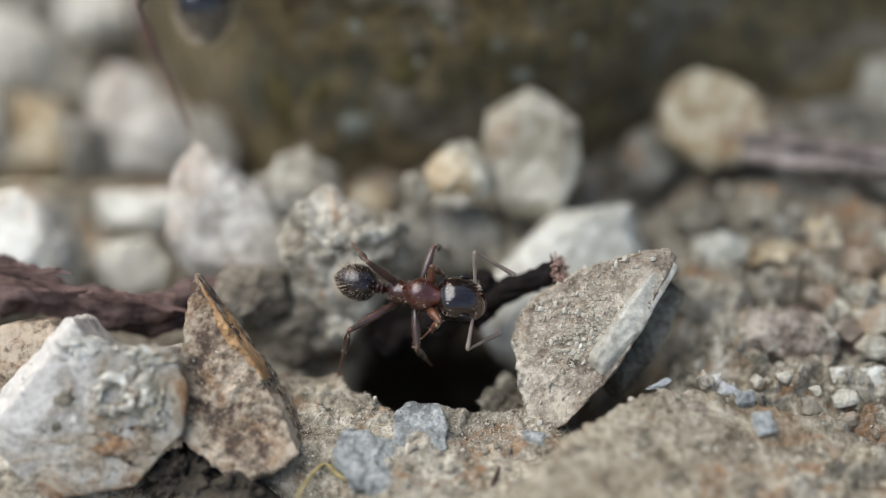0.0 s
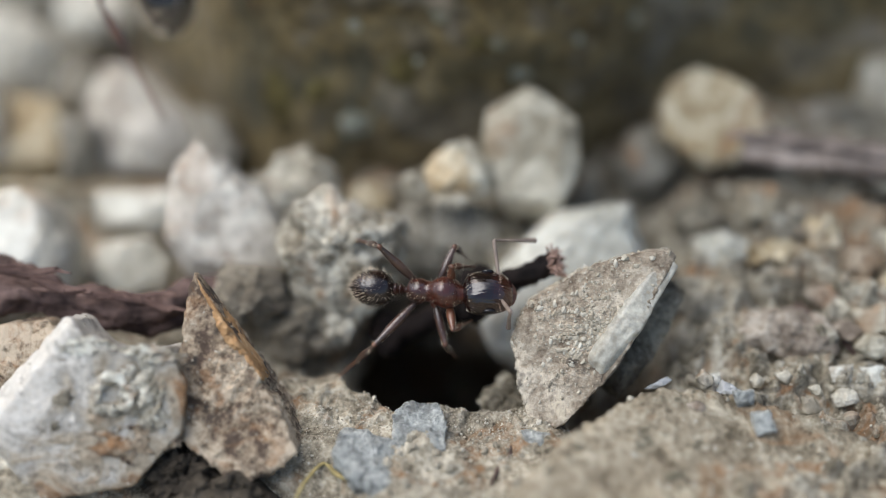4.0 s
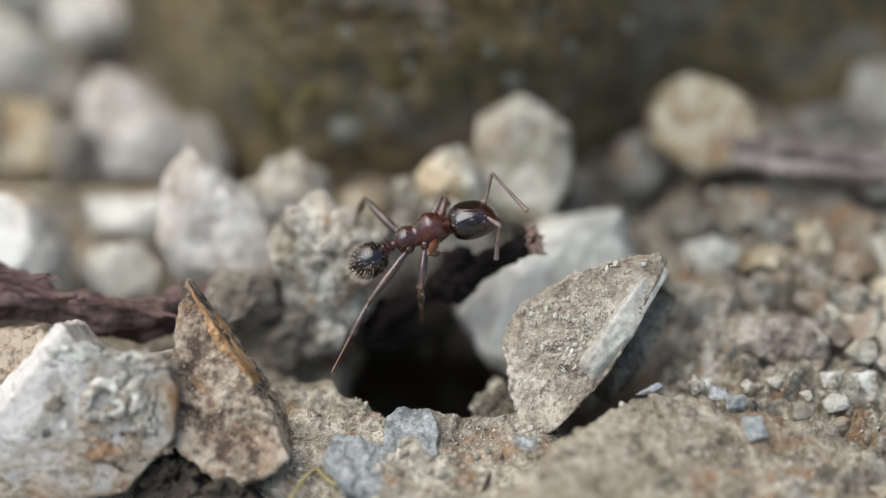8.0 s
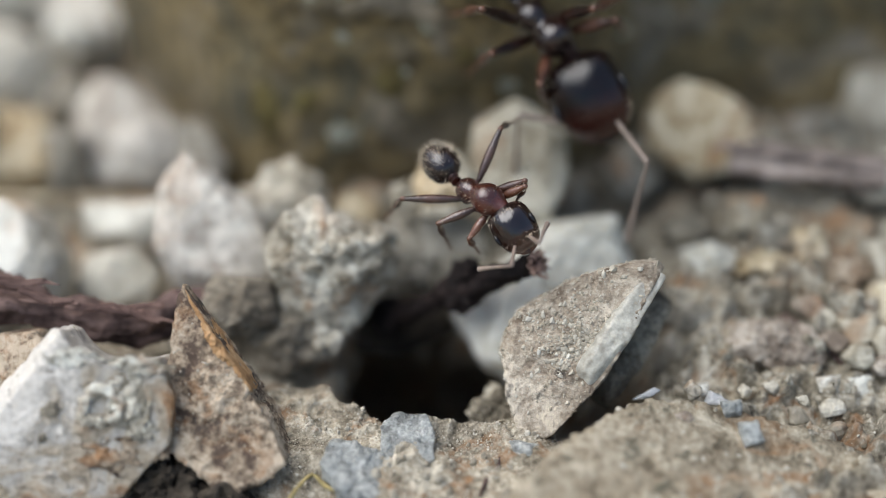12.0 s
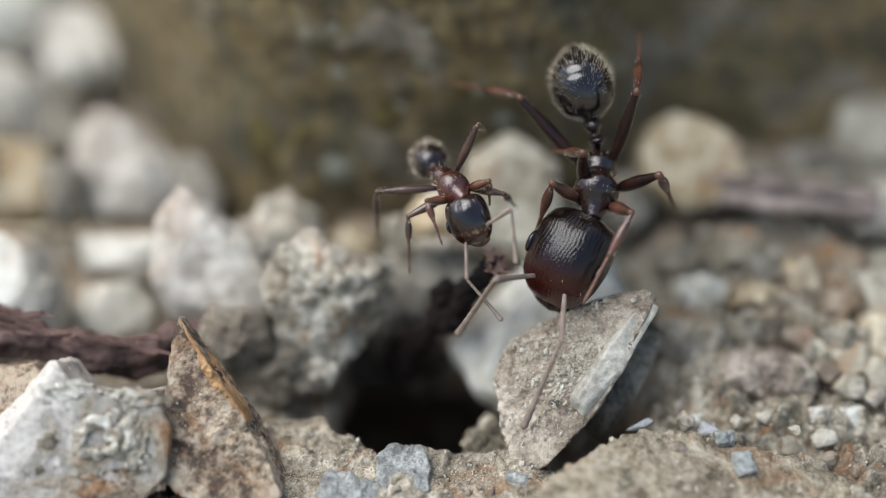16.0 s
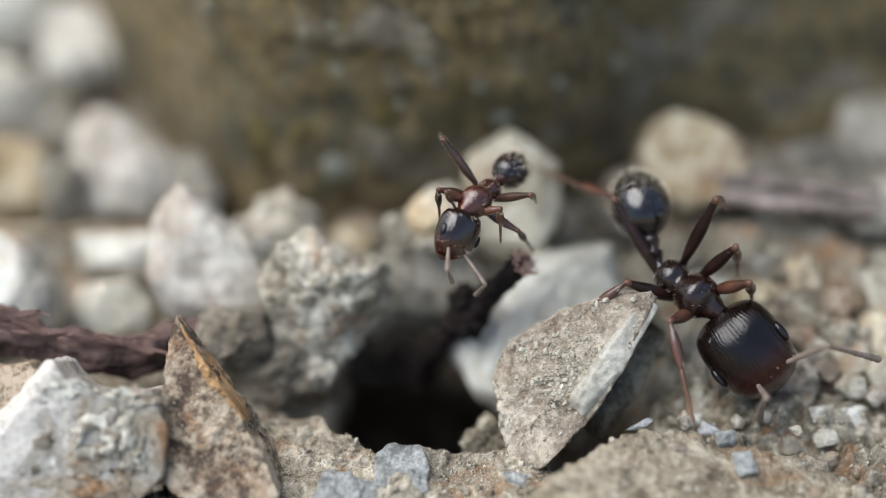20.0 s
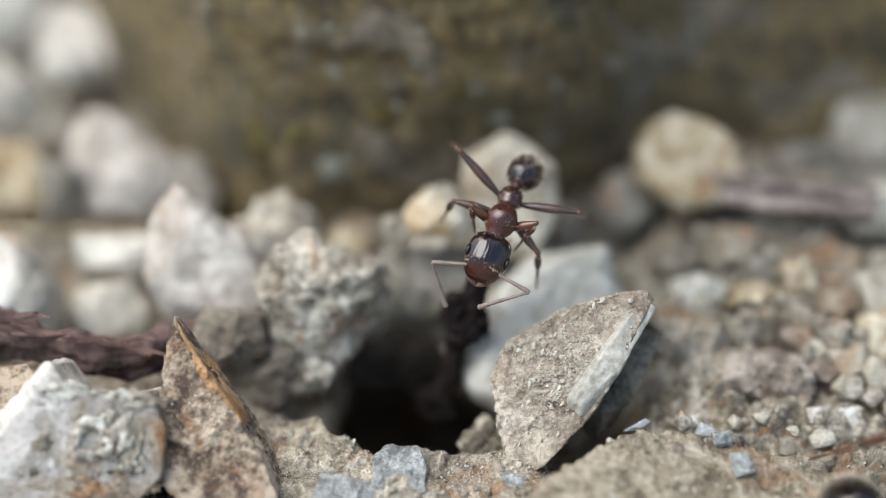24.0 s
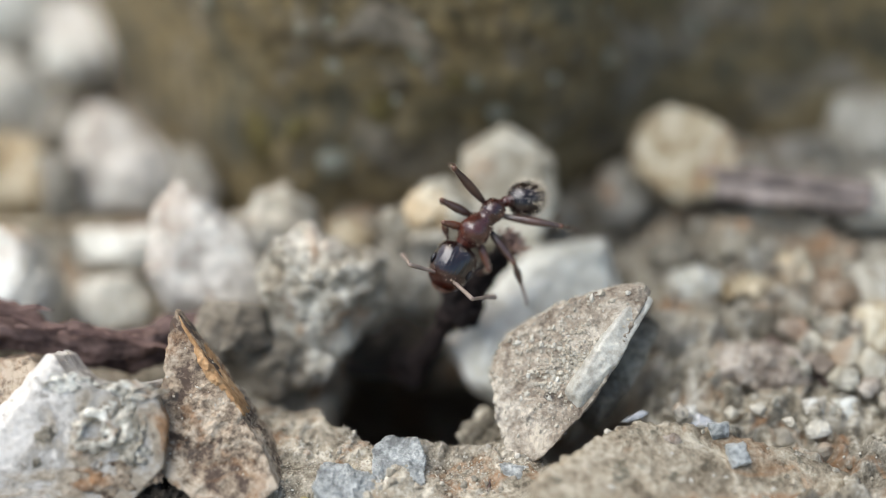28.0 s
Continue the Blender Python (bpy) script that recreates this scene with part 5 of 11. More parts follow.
    # legs
    for side in "LR":
        for i in "123":
            fl, tl, lw = s["femur"][int(i) - 1], s["tibia"][int(i) - 1], s["leg"]
            fm = part("femur", leg_bone(fl, lw, s["m_fore"] if i == "1" else s["m_leg"], "femur"), root)
            part("bristle", hairy(fl, lw, s["n_leg"], 3, 0.1 * s["hair"]), fm)
            tb = part("tibia", leg_bone(tl * 0.48, lw * 0.8, s["m_fore"] if i == "1" else s["m_shin"], "tibia", 0.42), root)
            part("bristle", hairy(tl * 0.48, lw * 0.7, s["n_leg"], 4, 0.1 * s["hair"]), tb)
            v, f = tube([(0, lw * 0.34, lw * 0.34), (tl * 0.2, lw * 0.3, lw * 0.3), (tl * 0.24, lw * 0.24, lw * 0.24), (tl * 0.34, lw * 0.27, lw * 0.27), (tl * 0.38, lw * 0.22, lw * 0.22),
                         (tl * 0.46, lw * 0.27, lw * 0.27), (tl * 0.53, lw * 0.12, lw * 0.12)], 10, 2, 3)
            part("tarsus", mesh_of("tarsus", v, f, s["m_foot"]), tb, "jointed amber foot", pose(tl * 0.475 * MM, 0, 0, 0, 0, 0))
            v, f = ball(2)
            part("coxa", mesh_of("coxa", [(q[0] * lw * 1.5 * MM, q[1] * lw * 1.2 * MM, q[2] * lw * 1.2 * MM) for q in v], f, s["m_thorax"]), fm)
            v, f = ball(2)
            part("knee", mesh_of("knee", [(q[0] * lw * 0.8 * MM, q[1] * lw * 0.62 * MM, q[2] * lw * 0.62 * MM) for q in v], f, M_FOOT), fm, "pale amber knee", pose(fl * 0.97 * MM, 0, 0))
            a["f" + side + i], a["t" + side + i] = fm, tb
        sl, ul, aw = s["scape"], s["feeler"], s["leg"] * 0.44
        v, f = tube([(-0.03, aw * 0.7, aw * 0.7), (0.1 * sl, aw * 0.75, aw * 0.75), (0.6 * sl, aw, aw), (0.95 * sl, aw * 1.15, aw * 1.15), (sl, aw * 0.6, aw * 0.6)], 10, 2, 3)
        a["s" + side] = part("scape", mesh_of("scape", v, f, s["m_scape"]), root, "first feeler joint")
        sec = []
        for k in range(11):
            x0 = ul * k / 11
            g = aw * (0.85 + 0.6 * (k / 10) ** 2)
            sec += [(x0 + 0.02 * ul / 11, g * 0.75, g * 0.75, 0, -0.05 * ul * math.sin(3.1 * k / 11)), (x0 + 0.6 * ul / 11, g, g, 0, -0.05 * ul * math.sin(3.1 * (k + 0.5) / 11))]
        sec.append((ul, aw * 0.4, aw * 0.4))
        v, f = tube(sec, 10, 2, 2)
        a["u" + side] = part("flagellum", mesh_of("flagellum", v, f, M_FEELER), root, "grey beaded feeler tip")
    return a


minor = ant("small red-brown worker ant with a black head, hauling a twig", dict(
    thorax=1.62, width=1.0, head=1.42, neck=0.07, jaw=10, head_w=1.28, box=2.0, gaster=1.3, gaster_w=1.1, waist=0.42, hair=1.0, n_leg=56, fine=0.0085, bald=9.0, n_head=130, n_gaster=430, leg=0.132,
    femur=(1.0, 1.3, 1.95), tibia=(1.35, 1.75, 2.35), scape=1.3, feeler=1.55, m_thorax=M_RED, m_head=M_HEADSMALL, m_gaster=M_BLACKRED, m_jaw=M_FOOT, m_leg=M_LEG, m_fore=M_FORELEG, m_shin=M_LEG, m_foot=M_FOOT,
    m_scape=M_FEELER, l_thorax="red-brown thorax", l_head="glossy black-brown head", l_gaster="dark bristly gaster"))
major = ant("large black soldier ant with a huge glossy head", dict(
    thorax=1.95, width=1.42, head=2.75, neck=0.3, jaw=26, head_w=2.4, box=2.2, gaster=2.2, gaster_w=1.85, waist=1.15, hair=1.05, n_leg=40, fine=0.006, bald=0.55, n_head=70, n_gaster=1300, leg=0.19,
    femur=(1.9, 2.3, 3.1), tibia=(2.9, 3.2, 4.3), scape=2.2, feeler=3.0, m_thorax=M_BLACKRED, m_head=M_HEADBIG, m_gaster=M_BLACK, m_jaw=M_BLACKRED, m_leg=M_LEGBLACK, m_fore=M_SHIN, m_shin=M_SHIN, m_foot=M_FOOT,
    m_scape=M_FEELER, l_thorax="black thorax", l_head="huge glossy black head, reddish in front", l_gaster="glossy black gaster"))


# ---- grains ----
def grains(name, n, seed, lo, hi, box, mat, label, level=1):
    """Loose sand lying on the ground: small broken bits, each half sunk."""
    rng = random.Random(seed)
    bv, bf = ball(level)
    verts, faces = [], []
    for _ in range(n):
        x, y = rng.uniform(*box[:2]), rng.uniform(*box[2:])
        if math.hypot((x + 0.8) / 3.1, (y - 0.6) / 3.75) < 0.98 or (x > 2.0 and y < -4.6):
            continue
        r = lo * (hi / lo) ** (rng.random() ** 2.2)
        z = ground_z(x, y) + r * 0.25
        m = Euler((rng.uniform(0, 6), rng.uniform(0, 6), rng.uniform(0, 6))).to_matrix()
        st = (rng.uniform(0.6, 1.3), rng.uniform(0.6, 1.2), rng.uniform(0.6, 1.1))
        i = len(verts)
        for q in bv:
            k = r * rng.uniform(0.78, 1.15)
            w = m @ Vector((q[0] * st[0], q[1] * st[1], q[2] * st[2])) * k
            verts.append(((x + w.x) * MM, (y + w.y) * MM, (z + w.z) * MM))
        faces += [tuple(j + i for j in g) for g in bf]
    return tagged(new(name, mesh_of(name, verts, faces, mat, False)), label, "sand", kind="stuff")


grains("fine_sand", 6500, 23, 0.014, 0.05, (-5.5, 3.5, -7.5, -2.4), M_GRAIN, "fine pale sand grains before the hole")
grains("sand", 4600, 21, 0.025, 0.1, (-12, 14, -8.5, 11), M_GRAIN, "loose pale sand grains on the soil")


def loose_stones(n, seed):
    """Small loose stones, each a thing of its own, half sunk in the soil."""
    rng = random.Random(seed)
    shapes = [rock_mesh("loose_stone", [(a + rng.uniform(-15, 15), rng.uniform(0.75, 1.15)) for a in range(0, 360, 60)], rng.uniform(1.3, 2.0), M_LOOSE, 300 + k, level=4, edge=18, lumps=0.1, grit=0.05) for k in range(9)]
    for k in range(n):
        x, y = (rng.uniform(3.2, 15), rng.uniform(-4.0, 9.5)) if k % 4 else (rng.uniform(-3.5, 3.5), rng.uniform(-7.0, -3.6))
        r = (0.1 if k % 4 else 0.06) * (4.2 if k % 4 else 3.0) ** (rng.random() ** 1.6)
        m = shapes[k % 9]
        ob = new("loose_stone", m)
        ob.matrix_basis = Matrix.LocRotScale(Vector((x, y, ground_z(x, y) + r * 0.25)) * MM, Euler([rng.uniform(0, 6) for _ in range(3)]), (r, r * rng.uniform(0.7, 1.1), r * rng.uniform(0.6, 1.0)))
        tagged(ob, "small loose stone half sunk in soil", "pebble", "loose stones on the soil")


loose_stones(190, 31)


def white_grains(n, seed):
    """Clear and white quartz grains lying together on the soil beside the bank."""
    rng = random.Random(seed)
    shapes = [rock_mesh("quartz_grain", [(a + rng.uniform(-18, 18), rng.uniform(0.75, 1.15)) for a in range(0, 360, 60)], rng.uniform(1.3, 2.0), M_PALE if k % 2 else M_BEIGE, 400 + k, level=3, edge=44, lumps=0.06, grit=0.04, chips=9) for k in range(5)]
    for k in range(n):
        x, y = rng.gauss(11.9, 1.5), rng.gauss(-1.4, 1.1)
        r = 0.08 * 3.4 ** (rng.random() ** 1.5)
        ob = new("quartz_grain", shapes[k % 5])
        ob.matrix_basis = Matrix.LocRotScale(Vector((x, y, ground_z(x, y) + r * 0.3)) * MM, Euler([rng.uniform(0, 6) for _ in range(3)]), (r, r * rng.uniform(0.7, 1.1), r * rng.uniform(0.6, 1.0)))
        tagged(ob, "small white quartz grain on the soil", "pebble", "white quartz grains on the soil")


white_grains(34, 77)



def key(thing, *rows):
    walk(thing, [(r[0], pose(r[1] * MM, r[2] * MM, r[3] * MM, *r[4:])) for r in rows])


def motions():
    key(minor["ant"], (0, -1.14, -1.24, -0.86, 37, -15, -29), (0.5, -1.05, -1.08, -0.89, 37, -12, -20), (1, -0.88, -0.74, -1.08, 35, 0, 0),
        (1.5, -0.73, -0.75, -1.17, 37, 1, -1), (2, -0.67, -0.85, -1.22, 40, 2, -2), (2.5, -0.65, -0.93, -1.26, 40, 3, -3),
        (3, -0.59, -1, -1.29, 39, 2, -7), (3.5, -0.54, -1, -1.19, 38, -1, -10), (4, -0.49, -0.98, -1.04, 36, -4, -12),
        (4.5, -0.42, -0.93, -0.86, 33, -6, -14), (5, -0.36, -0.86, -0.67, 30, -9, -14), (5.5, -0.3, -0.78, -0.5, 27, -12, -13),
        (6, -0.19, -0.63, -0.42, 23, -16, -10), (6.5, -0.09, -0.46, -0.44, 18, -18, -3), (7, -0.07, -0.25, -0.45, 10, -16, 12),
        (7.5, -0.06, -0.15, -0.28, 5, -17, 12), (8, -0.63, 0.27, 0.37, -14, -16, 12), (8.5, -0.7, 0.1, 0.68, -10, -23, 2),
        (9, -0.1, 0.34, 0.75, -13, -14, 9), (9.5, 0.24, 0.39, 0.86, -8, -9, 5), (10, 0.57, 0.36, 1, 4, -9, -13),
        (10.5, 1.23, 0.61, 0.96, 39, 23, -22), (11, 1.38, 0.86, 1.18, 40, 22, -21), (11.5, 1.31, 0.77, 1.45, 35, 4, -38),
        (12, 1.18, 0.77, 1.55, 33, -4, -46), (12.5, 1.13, 0.91, 1.59, 33, -7, -51), (13, 1.03, 1.05, 1.85, 34, -9, -55),
        (13.5, 0.92, 1.19, 2.1, 34, -9, -58), (14, 0.82, 1.33, 2.34, 34, -9, -61), (14.5, 0.74, 1.46, 2.55, 34, -9, -63),
        (15, 0.5, 1.36, 2.89, 33, -9, -65), (15.5, 0.47, 1.33, 2.86, 31, -10, -67), (16, 0.46, 1.23, 2.79, 30, -10, -68),
        (16.5, 0.46, 1.13, 2.68, 32, -11, -68), (17, 0.46, 1.01, 2.56, 31, -11, -68), (17.5, 0.51, 0.92, 2.32, 19, -5, -73),
        (18, 0.63, 0.86, 2.2, 8, 0, -82), (18.5, 0.74, 0.91, 2.23, 0, 5, -90), (19, 0.93, 1.02, 2.21, -9, 11, -100),
        (19.5, 1.07, 1.06, 2.34, -24, 3, -111), (20, 1.39, 1.19, 2.3, -39, -5, -122), (20.5, 1.98, 0.94, 1.89, -30, 1, -118),
        (21, 1.92, 0.88, 1.72, -34, 2, -123), (21.5, 1.94, 0.87, 1.8, -33, 3, -122), (22, 1.98, 0.91, 1.83, -29, 6, -120),
        (22.5, 2.04, 0.98, 1.87, -25, 11, -117), (23, 2.11, 1.05, 1.9, -21, 17, -115), (23.5, 2.16, 1.12, 1.92, -19, 22, -113),
        (24, 2.19, 1.1, 1.91, -18, 24, -113), (24.5, 2.13, 1.05, 1.88, -18, 27, -113), (25, 1.69, 1.03, 1.17, -34, 44, -137),
        (25.5, 1.63, 1.07, 1.17, -38, 41, -142), (26, 1.58, 1.09, 1.27, -41, 38, -146), (26.5, 1.55, 1.05, 1.42, -44, 34, -151),
        (27, 1.61, 1.08, 1.56, -46, 32, -155), (27.5, 1.55, 0.97, 1.6, -44, 35, -151), (28, 1.55, 0.81, 1.47, -41, 37, -147))
    key(minor["head"], (0, 0.81, 0, 0, 0, 45, 16), (0.5, 0.81, 0, 0, 0, 47, 10), (1, 0.81, 0, 0, 0, 30, -1), (1.5, 0.81, 0, 0, 0, 27, -4),
        (2, 0.81, 0, 0, 0, 24, -4), (2.5, 0.81, 0, 0, 0, 13, 3), (3, 0.81, 0, 0, 0, 2, 6), (3.5, 0.81, 0, 0, 0, 5, 8),
        (4, 0.81, 0, 0, 0, 8, 9), (4.5, 0.81, 0, 0, 0, 10, 11), (5, 0.81, 0, 0, 0, 18, 15), (5.5, 0.81, 0, 0, 0, 22, 17),
        (6, 0.81, 0, 0, 0, 20, 12), (6.5, 0.81, 0, 0, 0, 15, -2), (7, 0.81, 0, 0, 0, 11, -16), (7.5, 0.81, 0, 0, 0, 11, -13),
        (8, 0.81, 0, 0, 0, 8, -5), (8.5, 0.81, 0, 0, 0, 21, 25), (9, 0.81, 0, 0, 0, 11, -6), (9.5, 0.81, 0, 0, 0, 15, -10),
        (10, 0.81, 0, 0, 0, 29, -11), (10.5, 0.81, 0, 0, 0, 2, -15), (11, 0.81, 0, 0, 0, 1, -14), (11.5, 0.81, 0, 0, 0, 25, -21),
        (12, 0.81, 0, 0, 0, 38, -26), (12.5, 0.81, 0, 0, 0, 42, -28), (13, 0.81, 0, 0, 0, 45, -30), (14, 0.81, 0, 0, 0, 49, -31),
        (15, 0.81, 0, 0, 0, 52, -31), (15.5, 0.81, 0, 0, 0, 52, -34), (16, 0.81, 0, 0, 0, 53, -35), (16.5, 0.81, 0, 0, 0, 51, -22),
        (17, 0.81, 0, 0, 0, 42, 0), (17.5, 0.81, 0, 0, 0, 41, 7), (18, 0.81, 0, 0, 0, 48, 10), (18.5, 0.81, 0, 0, 0, 35, 16),
        (19, 0.81, 0, 0, 0, 19, 20), (19.5, 0.81, 0, 0, 0, 31, 24), (20, 0.81, 0, 0, 0, 39, 40), (20.5, 0.81, 0, 0, 0, 43, 22),
        (21, 0.81, 0, 0, 0, 40, 21), (21.5, 0.81, 0, 0, 0, 40, 19), (22, 0.81, 0, 0, 0, 37, 14), (22.5, 0.81, 0, 0, 0, 27, 8),
        (23, 0.81, 0, 0, 0, 19, 4), (23.5, 0.81, 0, 0, 0, 12, 2), (24, 0.81, 0, 0, 0, 9, 1), (24.5, 0.81, 0, 0, 0, 6, 1),
        (25, 0.81, 0, 0, 0, -13, 6), (25.5, 0.81, 0, 0, 0, -1, 6), (26, 0.81, 0, 0, 0, -1, 9), (26.5, 0.81, 0, 0, 0, -1, 10),
        (27, 0.81, 0, 0, 0, -1, 12), (28, 0.81, 0, 0, 0, 0, 14))
    key(minor["gaster"], (0, -0.81, 0, 0, 0, 23, -2), (0.5, -0.81, 0, 0, 0, 14, -5), (1, -0.81, 0, 0, 0, -11, -13),
        (1.5, -0.81, 0, 0, 0, -21, -14), (2, -0.81, 0, 0, 0, -25, -13), (2.5, -0.81, 0, 0, 0, -22, -11), (3, -0.81, 0, 0, 0, -15, -9),
        (3.5, -0.81, 0, 0, 0, -6, -5), (4, -0.81, 0, 0, 0, 5, 3), (4.5, -0.81, 0, 0, 0, 15, 12), (5, -0.81, 0, 0, 0, 14, 18),
        (5.5, -0.81, 0, 0, 0, 13, 21), (6, -0.81, 0, 0, 0, 13, 19), (6.5, -0.81, 0, 0, 0, 12, 12), (7, -0.81, 0, 0, 0, 6, -1),
        (7.5, -0.81, 0, 0, 0, -2, -15), (8, -0.81, 0, 0, 0, -19, -10), (8.5, -0.81, 0, 0, 0, -21, -8), (9, -0.81, 0, 0, 0, -14, -30),
        (9.5, -0.81, 0, 0, 0, -20, -30), (10, -0.81, 0, 0, 0, -23, -14), (10.5, -0.81, 0, 0, 0, -2, -4), (11, -0.81, 0, 0, 0, -30, -12),
        (11.5, -0.81, 0, 0, 0, -1, -15), (12, -0.81, 0, 0, 0, 12, -17), (12.5, -0.81, 0, 0, 0, 9, -16), (13, -0.81, 0, 0, 0, 4, -15),
        (13.5, -0.81, 0, 0, 0, -2, -13), (14, -0.81, 0, 0, 0, -6, -11), (14.5, -0.81, 0, 0, 0, -9, -9), (15, -0.81, 0, 0, 0, -8, -7),
        (15.5, -0.81, 0, 0, 0, -4, -6), (16, -0.81, 0, 0, 0, 1, -6), (16.5, -0.81, 0, 0, 0, 8, -7), (17, -0.81, 0, 0, 0, 15, -7),
        (17.5, -0.81, 0, 0, 0, 16, 2), (18, -0.81, 0, 0, 0, 12, 10), (18.5, -0.81, 0, 0, 0, 3, 7), (19, -0.81, 0, 0, 0, -3, 1),
        (19.5, -0.81, 0, 0, 0, 3, 1), (20, -0.81, 0, 0, 0, 5, 4), (20.5, -0.81, 0, 0, 0, 25, 0), (21, -0.81, 0, 0, 0, 36, 4),
        (21.5, -0.81, 0, 0, 0, 28, 2), (22, -0.81, 0, 0, 0, 15, -2), (22.5, -0.81, 0, 0, 0, 2, -5), (23, -0.81, 0, 0, 0, -10, -7),
        (23.5, -0.81, 0, 0, 0, -20, -8), (24, -0.81, 0, 0, 0, -24, -8), (24.5, -0.81, 0, 0, 0, -25, -10), (25, -0.81, 0, 0, 0, -29, -23),
        (25.5, -0.81, 0, 0, 0, -24, -16), (26, -0.81, 0, 0, 0, -21, -13), (26.5, -0.81, 0, 0, 0, -25, -15), (27, -0.81, 0, 0, 0, -28, -19),
        (27.5, -0.81, 0, 0, 0, -33, -30), (28, -0.81, 0, 0, 0, -36, -40))
    key(minor["fL1"], (0, 0.42, 0.22, -0.22, 58, -52, 53), (0.5, 0.42, 0.22, -0.22, 42, -48, 58), (1, 0.42, 0.22, -0.22, 9, -47, 67),
        (1.5, 0.42, 0.22, -0.22, 10, -58, 69), (2, 0.42, 0.22, -0.22, 9, -66, 74), (2.5, 0.42, 0.22, -0.22, 8, -63, 75),
        (3, 0.42, 0.22, -0.22, 14, -61, 73), (3.5, 0.42, 0.22, -0.22, 22, -62, 71), (4, 0.42, 0.22, -0.22, 29, -65, 71),
        (4.5, 0.42, 0.22, -0.22, 36, -68, 70), (5, 0.42, 0.22, -0.22, 41, -71, 69), (5.5, 0.42, 0.22, -0.22, 45, -74, 67),
        (6, 0.42, 0.22, -0.22, 46, -74, 64), (6.25, 0.42, 0.22, -0.22, 26, -33, 83), (6.5, 0.42, 0.22, -0.22, 22, 9, 87),
        (7, 0.42, 0.22, -0.22, 26, -9, 54), (7.5, 0.42, 0.22, -0.22, 24, -42, 58), (8, 0.42, 0.22, -0.22, 55, -48, 29),
        (8.5, 0.42, 0.22, -0.22, 64, -29, 27), (9, 0.42, 0.22, -0.22, 48, -12, 51), (9.5, 0.42, 0.22, -0.22, 39, -21, 53),
        (10, 0.42, 0.22, -0.22, 36, -27, 63), (10.5, 0.42, 0.22, -0.22, 6, -11, 69), (11, 0.42, 0.22, -0.22, 7, -30, 64),
        (11.5, 0.42, 0.22, -0.22, 32, -27, 46), (12, 0.42, 0.22, -0.22, 41, -14, 41), (12.5, 0.42, 0.22, -0.22, 43, -8, 41),
        (13, 0.42, 0.22, -0.22, 46, -9, 40), (13.5, 0.42, 0.22, -0.22, 49, -11, 38), (14, 0.42, 0.22, -0.22, 53, -14, 37),
        (14.5, 0.42, 0.22, -0.22, 57, -16, 37), (15, 0.42, 0.22, -0.22, 59, -16, 40), (15.5, 0.42, 0.22, -0.22, 58, -12, 40),
        (16, 0.42, 0.22, -0.22, 59, -11, 40), (16.5, 0.42, 0.22, -0.22, 90, -39, 40), (17, 0.42, 0.22, -0.22, 77, -65, 83),
        (17.5, 0.42, 0.22, -0.22, 89, -65, 70), (18, 0.42, 0.22, -0.22, 90, -59, 62), (18.5, 0.42, 0.22, -0.22, 62, -63, 99),
        (19, 0.42, 0.22, -0.22, 25, -54, 144), (19.5, 0.42, 0.22, -0.22, 54, -72, 115), (20, 0.42, 0.22, -0.22, 78, -67, 83),
        (20.5, 0.42, 0.22, -0.22, 143, -61, 18), (21, 0.42, 0.22, -0.22, 70, -58, 77), (21.5, 0.42, 0.22, -0.22, 57, -53, 93),
        (22, 0.42, 0.22, -0.22, 48, -47, 101), (22.5, 0.42, 0.22, -0.22, 43, -43, 104), (23, 0.42, 0.22, -0.22, 38, -40, 106),
        (23.5, 0.42, 0.22, -0.22, 33, -38, 107), (24, 0.42, 0.22, -0.22, 31, -38, 108), (24.5, 0.42, 0.22, -0.22, 28, -25, 57),
        (25, 0.42, 0.22, -0.22, 2, -2, 72), (25.5, 0.42, 0.22, -0.22, 2, -2, 68), (26.5, 0.42, 0.22, -0.22, 2, -2, 65),
        (27.5, 0.42, 0.22, -0.22, 2, -2, 64), (28, 0.42, 0.22, -0.22, 2, -1, 61))
